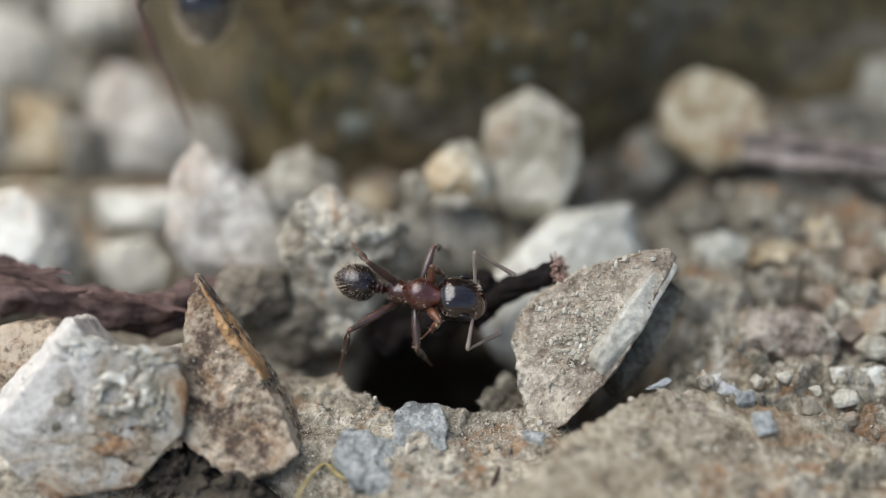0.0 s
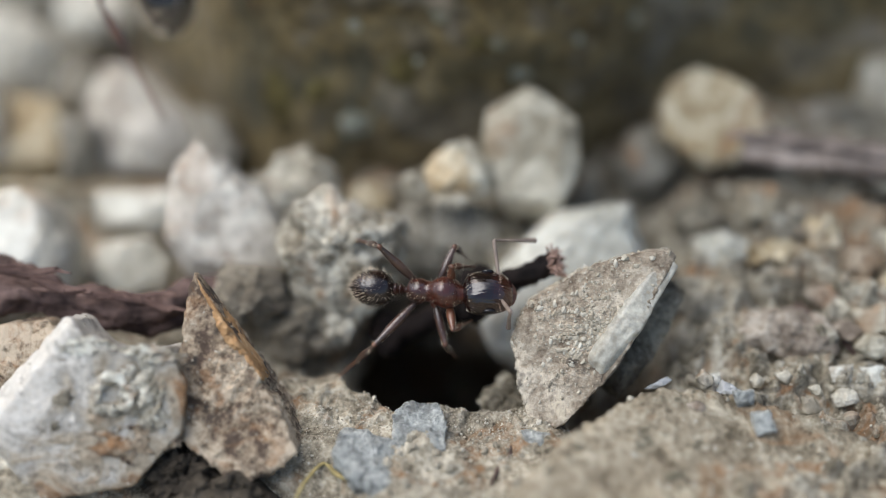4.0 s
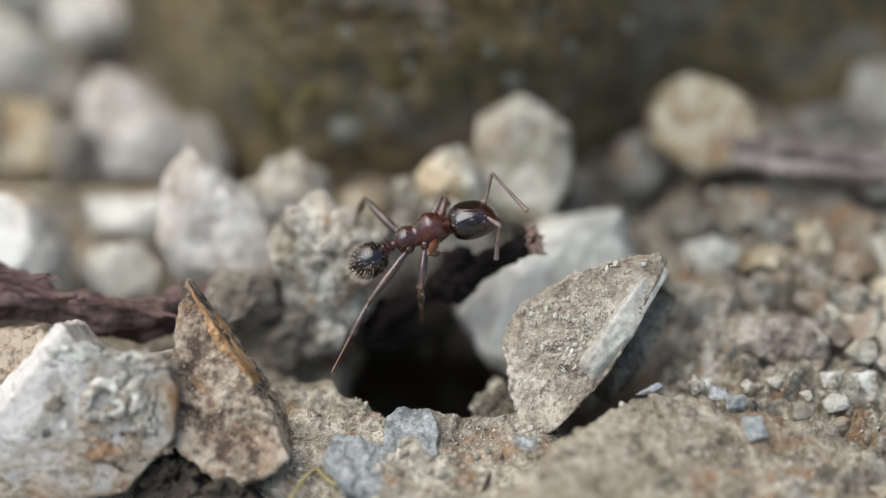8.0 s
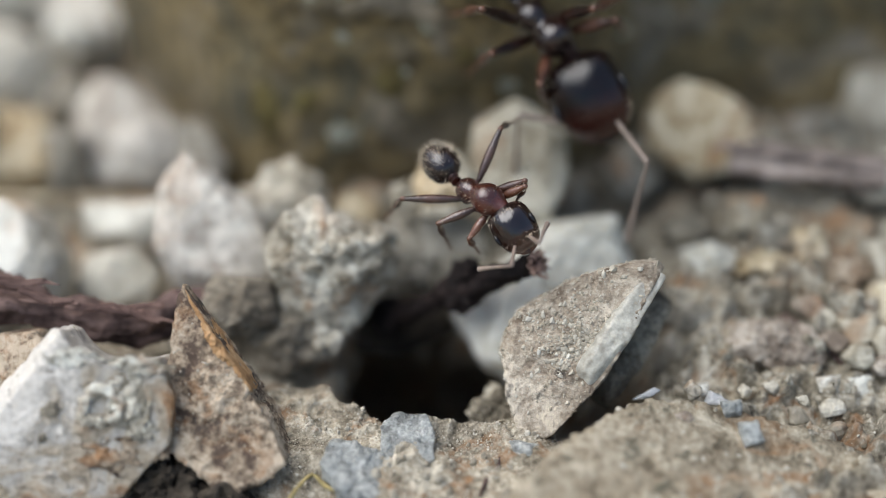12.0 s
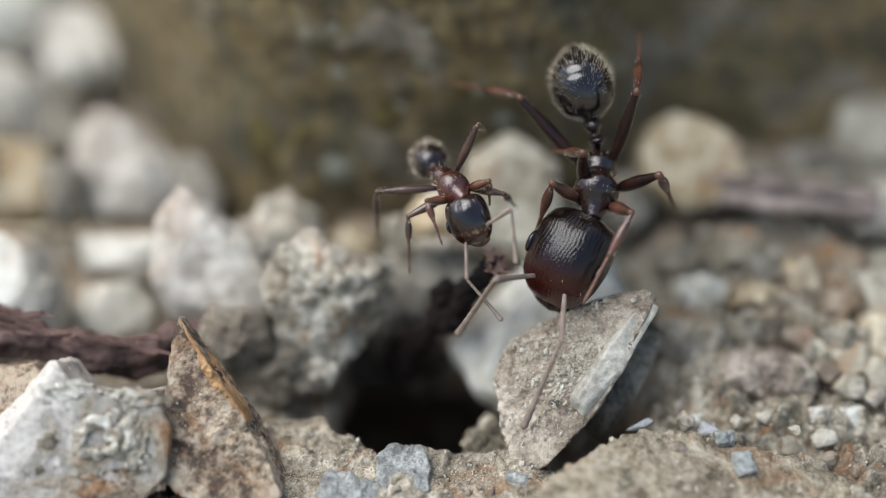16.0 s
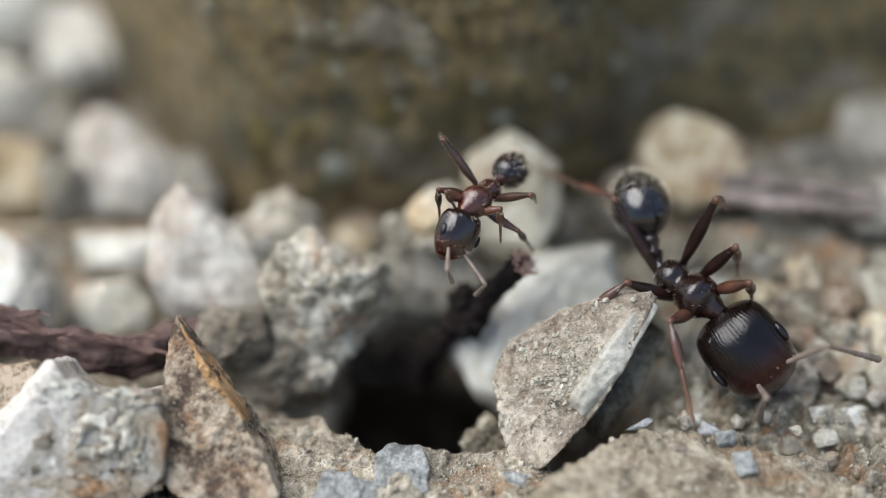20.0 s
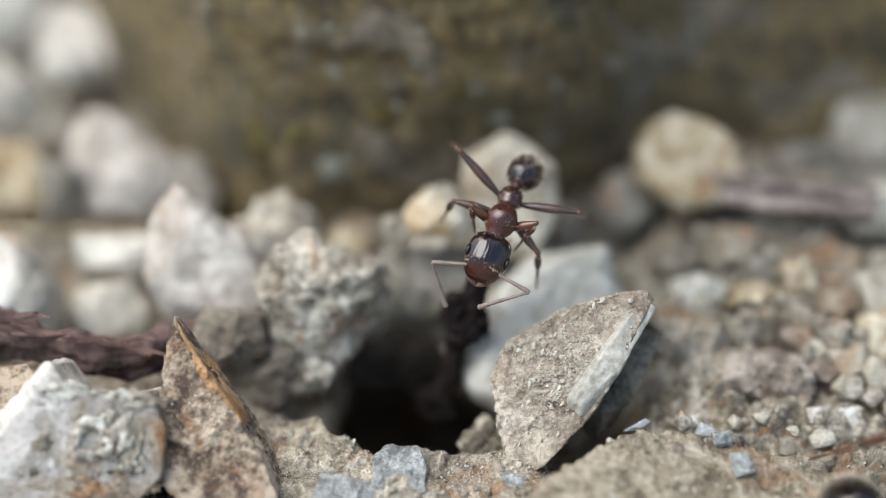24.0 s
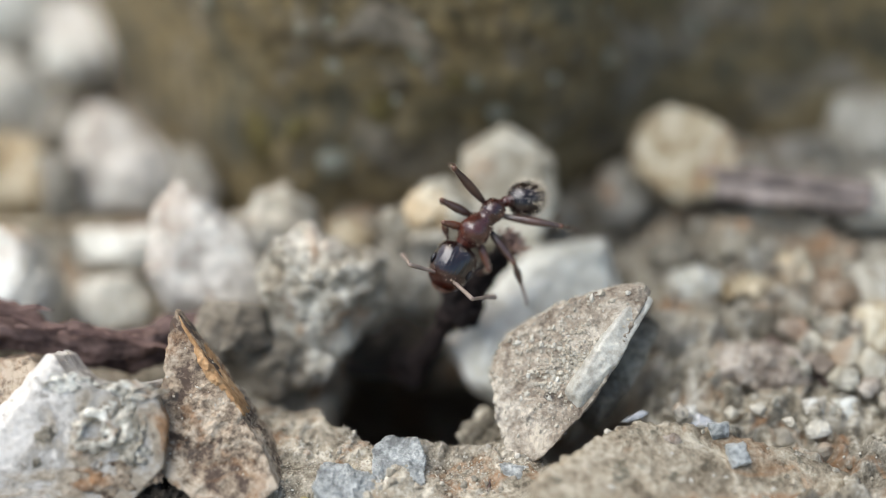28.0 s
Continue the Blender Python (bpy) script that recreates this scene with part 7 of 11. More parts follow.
    key(minor["tL2"], (0, 0.25, 1.49, -0.04, 133, 70, 134), (0.5, 0.44, 1.45, -0.1, -179, 82, 153), (1, 0.71, 1.28, 0.05, 32, 76, -21),
        (1.5, 0.68, 1.31, 0, 31, 75, -11), (2, 0.62, 1.36, -0.03, 29, 74, 2), (2.5, 0.57, 1.38, -0.03, 30, 74, 3),
        (3, 0.52, 1.41, -0.06, 28, 78, -2), (3.5, 0.47, 1.43, -0.07, 32, 83, 0), (4, 0.42, 1.45, -0.03, 62, 86, 30),
        (4.5, 0.43, 1.3, 0.35, 108, 83, 79), (5, 0.43, 1.16, 0.54, 117, 78, 91), (5.5, 0.45, 1.05, 0.64, 120, 73, 94),
        (6, 0.49, 0.98, 0.68, 125, 71, 94), (6.5, 0.41, 1.46, -0.09, 135, 71, 90), (7, 0.76, 1.03, 0.43, 132, 68, 68),
        (7.5, 0.6, 1.03, 0.57, 167, 54, 90), (8, 0.89, 0.7, 0.56, -128, 36, 107), (8.5, 0.93, 0.94, 0.31, -125, 34, 120),
        (9, 0.66, 1.31, 0.06, -140, 36, 103), (9.25, 0.72, 1.15, 0.25, 174, 39, 93), (9.5, 0.79, 1, 0.44, 127, 36, 84),
        (10, 0.69, 1.04, 0.48, 66, 31, 82), (10.5, 0.17, 1.5, 0, 48, 77, 42), (11, 0.37, 1.46, -0.01, 81, 85, 35),
        (11.5, 0.66, 1.33, -0.02, -97, 68, -170), (12, 1.01, 1.02, -0.02, -99, 55, -171), (12.5, 1.1, 0.93, -0.22, -101, 51, -168),
        (13, 1.1, 0.89, -0.5, -103, 49, -165), (13.5, 0.95, 0.88, -0.88, -106, 48, -162), (14, 0.78, 0.85, -1.11, -117, 50, -161),
        (14.5, 0.76, 0.82, -1.15, -127, 53, -161), (15, 0.72, 0.85, -1.16, -136, 55, -163), (15.5, 0.66, 0.95, -1.13, -164, 54, -177),
        (16, 0.61, 1.06, -1.07, 171, 52, 171), (16.5, 0.6, 1.08, -1.05, -170, 49, 179), (17, 0.58, 1.15, -0.99, -154, 45, -177),
        (17.5, 0.38, 1.44, -0.6, 141, 48, 162), (18, 0.15, 1.53, -0.26, 93, 40, 146), (18.5, 0.06, 1.54, -0.21, 106, 43, 163),
        (19, 0, 1.54, -0.18, 180, 55, 180), (19.5, -0.1, 1.52, -0.06, 117, 49, 162), (20, -0.24, 1.46, 0.11, 69, 35, 145),
        (20.5, -0.06, 1.53, -0.12, 113, 51, 158), (21, -0.24, 1.47, 0.06, 81, 48, 139), (21.5, -0.2, 1.49, 0.01, 82, 51, 133),
        (22, -0.08, 1.53, -0.11, 85, 58, 126), (22.5, 0.09, 1.54, -0.27, 85, 66, 117), (23, 0.3, 1.5, -0.4, 76, 73, 101),
        (23.5, 0.48, 1.43, -0.49, 55, 75, 74), (24, 0.59, 1.37, -0.53, 39, 74, 55), (24.5, 0.77, 1.24, -0.58, 26, 69, 43),
        (25, 0.37, 1.48, -0.22, 2, 51, 35), (25.5, 0.24, 1.52, -0.21, 2, 48, 43), (26, 0.16, 1.53, -0.2, 2, 44, 50),
        (26.5, 0.09, 1.53, -0.2, 2, 36, 56), (27, 0.05, 1.54, -0.2, 2, 30, 60), (27.5, 0.15, 1.53, -0.2, 3, 34, 61),
        (28, 0.25, 1.52, -0.21, 3, 38, 61))
    key(minor["tL3"], (0, -0.62, 0.31, 1.72, 12, 33, 152), (0.5, -0.84, 0.63, 1.65, -4, 40, 154), (1, -1.34, 1.04, 1.32, -30, 60, 145),
        (1.5, -1.45, 1.22, 1.13, -28, 64, 147), (2, -1.58, 1.38, 0.87, -26, 68, 148), (2.5, -1.67, 1.22, 0.94, -22, 66, 141),
        (3, -1.66, 1.04, 1.09, -12, 61, 141), (3.5, -1.62, 1, 1.15, -11, 57, 147), (4, -1.55, 0.92, 1.25, -16, 54, 152),
        (4.5, -1.46, 0.81, 1.35, -24, 50, 155), (5, -1.36, 0.7, 1.45, -33, 46, 157), (5.5, -1.27, 0.62, 1.51, -40, 43, 158),
        (6, -1.2, 0.61, 1.54, -45, 41, 155), (6.5, -1.69, 1.66, 0.23, -50, 40, 147), (7, -1.45, 1.72, 0.52, -64, 44, 127),
        (7.5, -1.35, 1.33, 1.11, -69, 41, 127), (8, -1.26, 1.41, 1.09, -115, 42, 122), (8.5, -1.28, 1.33, 1.15, -107, 41, 143),
        (9, -1.55, 0.77, 1.31, -103, 45, 138), (9.5, -1.77, 0.79, 1.12, -94, 49, 149), (10, -1.88, 0.63, 1.07, -73, 48, -177),
        (10.25, -1.48, 1.1, 1.05, -40, 43, 153), (10.5, -1.07, 1.57, 1.04, -6, 50, 123), (11, -0.53, 2.1, 0.23, 2, 61, 99),
        (11.5, -0.5, 2.07, 0.34, 57, 56, 129), (12, -0.5, 2.03, 0.44, 85, 50, 138), (12.5, -0.52, 2.03, 0.45, 95, 47, 146),
        (13, -0.54, 2.04, 0.44, 94, 42, 155), (13.5, -0.38, 1.99, 0.56, 64, 36, 164), (14, -0.05, 1.83, 0.75, 24, 28, 168),
        (14.5, 0.1, 1.74, 0.82, 11, 22, 171), (15, 0.15, 1.68, 0.88, 11, 19, 172), (15.5, 0.12, 1.66, 0.92, 41, 27, 172),
        (15.75, 0.07, 1.67, 0.94, 92, 32, 167), (16, 0.03, 1.67, 0.96, 145, 38, 169), (16.5, -0.01, 1.65, 1, 131, 40, 163),
        (17, -0.26, 1.65, 1.06, 123, 41, 159), (17.5, -1.12, 1.49, 1.09, 115, 37, 165), (18, -1.34, 1.11, 1.28, 57, 34, 175),
        (18.5, -1.54, 0.84, 1.28, 8, 29, 177), (19, -1.78, 0.57, 1.18, 6, 27, 177), (19.5, -0.57, 0.52, 1.7, 48, 38, 176),
        (20, 0.02, 0.84, 1.55, 81, 39, 169), (20.5, -0.85, 0.98, 1.53, 60, 34, 159), (21, -1.67, 0.96, 1.13, 32, 9, 148),
        (21.5, -1.65, 1.06, 1.08, 33, 12, 148), (22, -1.59, 1.29, 0.95, 38, 22, 147), (22.5, -1.47, 1.58, 0.74, 46, 34, 147),
        (23, -1.28, 1.84, 0.48, 56, 46, 148), (23.5, -1.05, 2.01, 0.25, 67, 56, 151), (24, -0.85, 2.08, 0.12, 77, 60, 153),
        (24.5, -0.58, 2.14, -0.04, 74, 62, 151), (25, -1.17, 2.02, -0.07, 7, 70, 111), (25.5, -1.35, 1.94, -0.06, 6, 69, 117),
        (26, -1.49, 1.86, -0.05, 6, 68, 122), (26.5, -1.63, 1.76, -0.05, 5, 66, 128), (27, -1.73, 1.69, -0.04, 5, 66, 131),
        (27.5, -1.62, 1.78, -0.05, 6, 67, 128), (28, -1.49, 1.86, -0.05, 7, 69, 124))
    key(minor["tR1"], (0, 1.21, -0.75, 0.09, -48, 38, -159), (0.25, 1.06, -0.85, 0.17, -91, 58, -165),
        (0.5, 0.92, -0.95, 0.25, -166, 66, 154), (0.75, 0.64, -1.02, 0.26, 73, 75, 65), (1, 0.36, -1.09, 0.27, 22, 48, 46),
        (1.5, 0.29, -1.17, 0.06, 17, 47, 52), (2, 0.3, -1.2, -0.36, 13, 49, 58), (2.5, 0.58, -1.2, -0.07, 14, 53, 62),
        (3, 0.82, -1.13, -0.08, 21, 56, 67), (3.5, 0.79, -1.12, 0.01, 29, 58, 67), (4, 0.72, -1.11, 0.13, 39, 60, 63),
        (4.5, 0.64, -1.09, 0.23, 48, 62, 57), (5, 0.54, -1.08, 0.28, 53, 64, 48), (5.5, 0.43, -1.08, 0.29, 55, 64, 40),
        (6, 0.31, -1.09, 0.26, 55, 61, 33), (6.5, 0.19, -1.13, 0.11, 48, 45, 26), (7, -0.02, -1.11, -0.09, 41, 14, 10),
        (7.5, -0.14, -0.85, 0.32, 55, 31, 32), (8, 0.03, -1.14, -0.17, 89, 29, 58), (8.5, 0.59, -1.19, -0.4, 105, 39, 70),
        (9, 0.26, -1.09, -0.68, 106, 45, 50), (9.5, 0.38, -1.18, -0.49, 96, 54, 35), (10, 0.68, -1.18, -0.16, 77, 65, 28),
        (10.5, 0.63, -1.11, 0.19, 18, 55, 17), (11, 0.59, -1.06, 0.29, 13, 55, -22), (11.5, 0.53, -1.21, -0.14, -37, 86, -66),
        (12, 0.31, -1.21, -0.36, -166, 76, 172), (12.5, 0.29, -1.21, -0.3, -154, 72, -177), (13, 0.23, -1.2, -0.19, -143, 75, -164),
        (13.5, 0.5, -1.11, 0.23, -96, 75, -117), (14, 0.59, -0.94, 0.45, -49, 65, -68), (14.5, 0.59, -0.81, 0.57, -30, 46, -43),
        (15, 0.6, -0.77, 0.59, -30, 48, -42), (15.5, 0.65, -0.81, 0.56, -28, 51, -38), (16, 0.68, -0.86, 0.5, -26, 53, -35),
        (16.5, 0.75, -0.95, 0.38, -27, 74, -34), (17, 0.81, -1.01, 0.26, 62, 82, 61), (17.5, 0.91, -0.97, 0.23, 117, 65, 130),
        (18, 0.98, -0.96, 0.15, 107, 47, 146), (18.5, 0.9, -0.84, 0.4, 112, 55, 144), (19, 0.56, -0.82, 0.57, 99, 69, 123),
        (19.5, 0.89, -0.84, 0.41, 95, 54, 133), (20, 1.2, -0.73, 0.16, 74, 39, 137), (20.5, 0.37, -1.21, -0.12, 85, 50, 132),
        (21, 0.63, -0.94, 0.44, 72, 49, 120), (21.5, 0.65, -0.91, 0.46, 73, 51, 119), (22, 0.63, -0.9, 0.48, 74, 56, 115),
        (22.5, 0.57, -0.92, 0.48, 72, 62, 107), (23, 0.51, -0.94, 0.47, 65, 67, 95), (23.5, 0.47, -0.96, 0.46, 53, 70, 79),
        (24, 0.49, -0.95, 0.46, 47, 72, 69), (24.5, 0.76, -1.03, 0.25, 48, 69, 79), (25, 0.51, -0.85, 0.55, 4, 57, 58),
        (25.5, 0.55, -0.78, 0.6, 4, 62, 56), (26, 0.52, -0.76, 0.62, 4, 64, 55), (26.5, 0.45, -0.77, 0.62, 4, 58, 59),
        (27, 0.41, -0.78, 0.61, 3, 52, 62), (27.5, 0.58, -0.79, 0.59, 4, 54, 59), (28, 0.76, -0.83, 0.49, 4, 55, 56))
    key(minor["tR2"], (0, 0.2, -1.46, -0.67, -128, 76, -165), (0.5, 0.21, -1.47, -0.64, -96, 77, -149), (1, 0.23, -1.49, -0.55, 9, 79, -66),
        (1.5, 0.18, -1.51, -0.49, 4, 75, -72), (2, 0.18, -1.52, -0.44, 2, 72, -73), (2.5, 0.27, -1.5, -0.44, 6, 75, -62),
        (3, 0.36, -1.47, -0.46, -1, 80, -60), (3.5, 0.4, -1.45, -0.51, -14, 84, -65), (4, 0.42, -1.43, -0.59, -10, 89, -55),
        (4.5, 0.45, -1.41, -0.59, 146, 86, 106), (5, 0.51, -1.42, -0.44, 147, 83, 107), (5.5, 0.5, -1.41, -0.53, 151, 80, 109),
        (6, 0.35, -1.3, -0.94, 156, 78, 108), (6.5, 0.28, -1.28, -1, 170, 80, 108), (7, 0.17, -1.27, -1.05, 146, 80, 67),
        (7.5, -0.47, -1.14, -1.08, -172, 66, 97), (8, -0.57, -0.81, -1.29, -146, 59, 114), (8.5, -0.48, -0.91, -1.28, -149, 48, 120),
        (9, -0.79, -0.75, -1.17, -132, 48, 117), (9.5, -0.74, -0.84, -1.16, -131, 54, 120), (10, -0.5, -1.16, -1.04, -119, 60, 146),
        (10.5, -0.39, -1.21, 0.5, -40, 78, -160), (10.75, -0.44, -1.32, 0.04, 11, 83, -61), (11, -0.49, -1.43, -0.42, 35, 75, 12),
        (11.5, -0.62, -1.38, -0.16, -130, 85, -160), (12, -0.64, -1.33, 0.02, -124, 78, -154), (12.5, -0.63, -1.29, 0.16, -112, 72, -145),
        (13, -0.63, -1.24, 0.28, -104, 63, -141), (13.5, -0.62, -1.18, 0.39, -94, 54, -139), (14, -0.6, -1.13, 0.47, -85, 45, -137),
        (14.5, -0.58, -1.1, 0.52, -81, 39, -136), (15, -0.54, -1.12, 0.53, -83, 39, -136), (15.5, -0.38, -1.34, 0.3, -80, 51, -111),
        (16, -0.17, -1.51, -0.03, -56, 52, -75), (16.5, -0.11, -1.53, -0.14, -94, 59, -120), (17, -0.08, -1.54, -0.19, -123, 57, -150),
        (17.5, -0.03, -1.54, -0.28, -143, 56, -165), (18, -0.01, -1.54, -0.28, -146, 58, -166), (18.5, 0.09, -1.54, -0.34, 163, 63, 169),
        (19, 0.55, -1.38, 0.02, 112, 65, 140), (19.5, 0.84, -1.19, 0.01, 100, 59, 132), (20, 1.08, -0.95, -0.13, 88, 53, 126),
        (20.5, 0.29, -1.51, -0.32, 129, 70, 145), (21, 0.68, -1.2, 0.28, 147, 74, 157), (21.5, 0.66, -1.23, 0.25, 150, 74, 159),
        (22, 0.57, -1.32, 0.18, 156, 76, 163), (22.5, 0.39, -1.45, 0, 160, 79, 165), (23, 0.15, -1.53, -0.31, -179, 83, -179),
        (23.5, 0.15, -1.53, -0.29, -120, 85, -128), (24, 0.15, -1.53, -0.29, -94, 84, -104), (24.5, 0.42, -1.46, -0.41, 166, 79, 172),
        (24.75, 0.48, -1.29, 0.05, 89, 84, 136), (25, 0.54, -1.12, 0.52, 13, 79, 101), (25.5, 0.6, -1.08, 0.53, 14, 80, 102),
        (26, 0.59, -1.09, 0.51, 16, 81, 101), (26.5, 0.45, -1.06, 0.63, 20, 83, 113), (27, 0.34, -1.04, 0.7, 26, 85, 128),
        (27.5, 0.34, -1.18, 0.56, 18, 82, 119), (28, 0.32, -1.34, 0.35, 14, 79, 113))
    key(minor["tR3"], (0, -1.09, -1.58, 1.02, -57, 47, -138), (0.5, -1.5, -1.56, 0.74, -49, 52, -138),
        (1, -1.99, -1.44, -0.18, -17, 66, -123), (1.5, -1.82, -1.56, 0.19, -17, 63, -133), (2, -1.63, -1.61, 0.47, -15, 59, -139),
        (2.5, -1.52, -1.69, 0.49, -16, 59, -145), (3, -1.42, -1.74, 0.52, -20, 55, -151), (3.5, -1.43, -1.77, 0.43, -24, 51, -153),
        (4, -1.58, -1.79, 0.03, -29, 48, -154), (4.5, -1.67, -1.75, -0.22, -33, 43, -152), (5, -1.71, -1.72, -0.26, -36, 38, -150),
        (5.5, -1.77, -1.66, -0.29, -38, 34, -149), (6, -1.88, -1.56, -0.31, -40, 30, -151), (6.5, -2.05, -1.35, -0.37, -41, 25, -157),
        (7, -2.23, -0.96, -0.62, -40, 25, -166), (7.5, -2.3, -0.82, -0.57, -41, 17, -154), (8, -2.1, -0.82, -1.11, -55, 33, -151),
        (8.5, -2.13, -1.05, -0.8, -112, 52, 150), (9, -2.38, -0.53, -0.49, -161, 47, 101), (9.5, -2.42, -0.33, -0.11, -153, 52, 105),
        (10, -1.88, -1.14, 0.75, -106, 55, 149), (10.5, -1.99, -1.43, -0.28, -13, 75, -109), (11, -2.02, -1.39, -0.26, -7, 63, -101),
        (11.5, -1.97, -1.3, 0.4, -53, 55, -143), (12, -1.78, -1.33, 0.69, -71, 47, -163), (12.5, -1.63, -1.42, 0.77, -79, 44, -162),
        (13, -1.5, -1.52, 0.8, -86, 44, -161), (13.5, -1.37, -1.61, 0.79, -93, 44, -159), (14, -1.26, -1.69, 0.76, -100, 44, -157),
        (14.5, -1.16, -1.76, 0.72, -106, 46, -156), (15, -1.09, -1.81, 0.69, -111, 47, -155), (15.5, -1.05, -1.81, 0.71, -112, 51, -148),
        (16, -1.06, -1.77, 0.77, -106, 55, -137), (16.5, -1.12, -1.67, 0.89, -102, 54, -134), (17, -1.15, -1.65, 0.9, -104, 54, -136),
        (17.5, -0.98, -1.93, 0.53, -129, 59, -154), (18, -0.68, -2.12, 0.08, -154, 54, -173), (18.5, -0.85, -1.96, 0.54, -149, 44, -177),
        (18.75, -1.07, -1.83, 0.63, -99, 44, -171), (19, -1.3, -1.71, 0.71, -52, 39, -167), (19.5, -0.79, -1.96, 0.57, -69, 38, -170),
        (20, 0.02, -2, 0.32, -84, 39, -170), (20.5, -0.74, -2.08, 0.24, -71, 38, -164), (21, -0.42, -2, 0.53, -90, 45, -170),
        (21.5, -0.5, -2, 0.52, -88, 46, -170), (22, -0.8, -2.02, 0.39, -83, 47, -170), (22.5, -1.01, -1.99, 0.34, -73, 49, -168),
        (23, -1.11, -1.95, 0.35, -64, 51, -165), (23.5, -1.18, -1.93, 0.33, -57, 54, -161), (24, -1.19, -1.94, 0.3, -53, 55, -159),
        (24.5, -0.99, -2.05, 0.15, -67, 61, -163), (25, -0.89, -2, 0.41, -23, 84, -106), (25.5, -0.77, -1.92, 0.65, -22, 84, -107),
        (26, -0.7, -1.78, 0.91, -21, 84, -107), (26.5, -0.53, -1.62, 1.11, -22, 84, -101), (27, -0.39, -1.53, 1.2, -23, 84, -96),
        (27.5, -0.5, -1.6, 1.14, -24, 84, -101), (28, -0.62, -1.66, 1.07, -24, 83, -107))
    key(minor["sL"], (0, 1.61, 0.45, -0.69, 41, -41, 80), (0.5, 1.63, 0.35, -0.72, 27, -15, 83), (1, 1.85, 0.18, -0.44, 6, -17, 75),
        (1.5, 1.88, 0.12, -0.39, 2, -14, 94), (2, 1.9, 0.13, -0.32, -2, -11, 113), (2.5, 1.92, 0.26, -0.11, -1, -11, 107),
        (3, 1.9, 0.32, 0.11, 5, -13, 98), (3.5, 1.9, 0.35, 0.03, 8, -15, 100), (4, 1.89, 0.38, -0.02, 10, -18, 102),
        (4.5, 1.88, 0.41, -0.06, 11, -22, 106), (5, 1.83, 0.49, -0.22, 13, -48, 107), (5.5, 1.8, 0.51, -0.29, 13, -63, 107),
        (6, 1.84, 0.43, -0.25, 11, -70, 109), (6.5, 1.93, 0.16, -0.16, 20, -63, 84), (7, 1.95, -0.11, -0.08, 15, -41, 70),
        (7.5, 1.95, -0.05, -0.07, 16, -46, 71), (8, 1.95, 0.1, -0.02, 99, -62, -21), (8.5, 1.72, 0.65, -0.26, 64, -32, 26),
        (9, 1.95, 0.07, -0.07, 92, -59, -16), (9.5, 1.95, 0, -0.15, 98, -62, -24), (10, 1.87, -0.01, -0.43, 77, -51, 0),
        (10.5, 1.95, -0.1, 0.11, 6, -27, 68), (11, 1.95, -0.08, 0.11, -2, -17, 114), (11.5, 1.88, -0.19, -0.35, 78, -68, 34),
        (11.75, 1.83, -0.22, -0.46, 46, -47, 14), (12, 1.77, -0.25, -0.57, 14, -35, -13), (12.5, 1.72, -0.26, -0.65, 10, -26, -10),
        (13, 1.68, -0.27, -0.69, 7, -19, -8), (13.5, 1.66, -0.27, -0.73, 7, -15, -6), (14, 1.64, -0.26, -0.75, 9, -11, -3),
        (14.5, 1.62, -0.25, -0.77, 15, -9, 2), (15, 1.6, -0.24, -0.79, 26, -7, 9), (15.5, 1.58, -0.28, -0.8, 50, -8, 29),
        (16, 1.57, -0.28, -0.81, 62, -13, 56), (16.5, 1.64, -0.11, -0.78, 73, -37, 68), (17, 1.73, 0.2, -0.65, 69, -57, 90),
        (17.5, 1.72, 0.32, -0.62, 74, -29, 21), (17.75, 1.67, 0.33, -0.68, 54, 1, 40), (18, 1.61, 0.35, -0.74, 42, 34, 50),
        (18.5, 1.71, 0.47, -0.53, 48, 17, 69), (19, 1.78, 0.56, -0.23, 50, -25, 65), (19.5, 1.68, 0.6, -0.45, 56, -23, 61),
        (20, 1.42, 0.76, -0.6, 50, -5, 78), (20.5, 1.58, 0.53, -0.67, 42, -25, 22), (21, 1.62, 0.53, -0.61, 63, -38, 39),
        (21.5, 1.65, 0.5, -0.61, 61, -37, 43), (22, 1.72, 0.42, -0.56, 56, -36, 51), (22.5, 1.84, 0.34, -0.38, 48, -31, 61),
        (23, 1.9, 0.27, -0.22, 39, -23, 69), (23.5, 1.93, 0.24, -0.09, 32, -12, 76), (24, 1.93, 0.23, -0.03, 29, 1, 82),
        (24.5, 1.94, 0.22, 0.02, 24, 2, 65), (25, 1.84, 0.32, 0.38, 2, -2, 87), (25.5, 1.9, 0.32, 0.15, 3, -43, 75),
        (26, 1.89, 0.36, 0.15, 3, -55, 51), (26.5, 1.88, 0.39, 0.16, 3, -56, 53), (27, 1.86, 0.43, 0.16, 4, -55, 55),
        (27.5, 1.85, 0.45, 0.15, 5, -57, 74), (28, 1.85, 0.46, 0.15, 4, -51, 90))
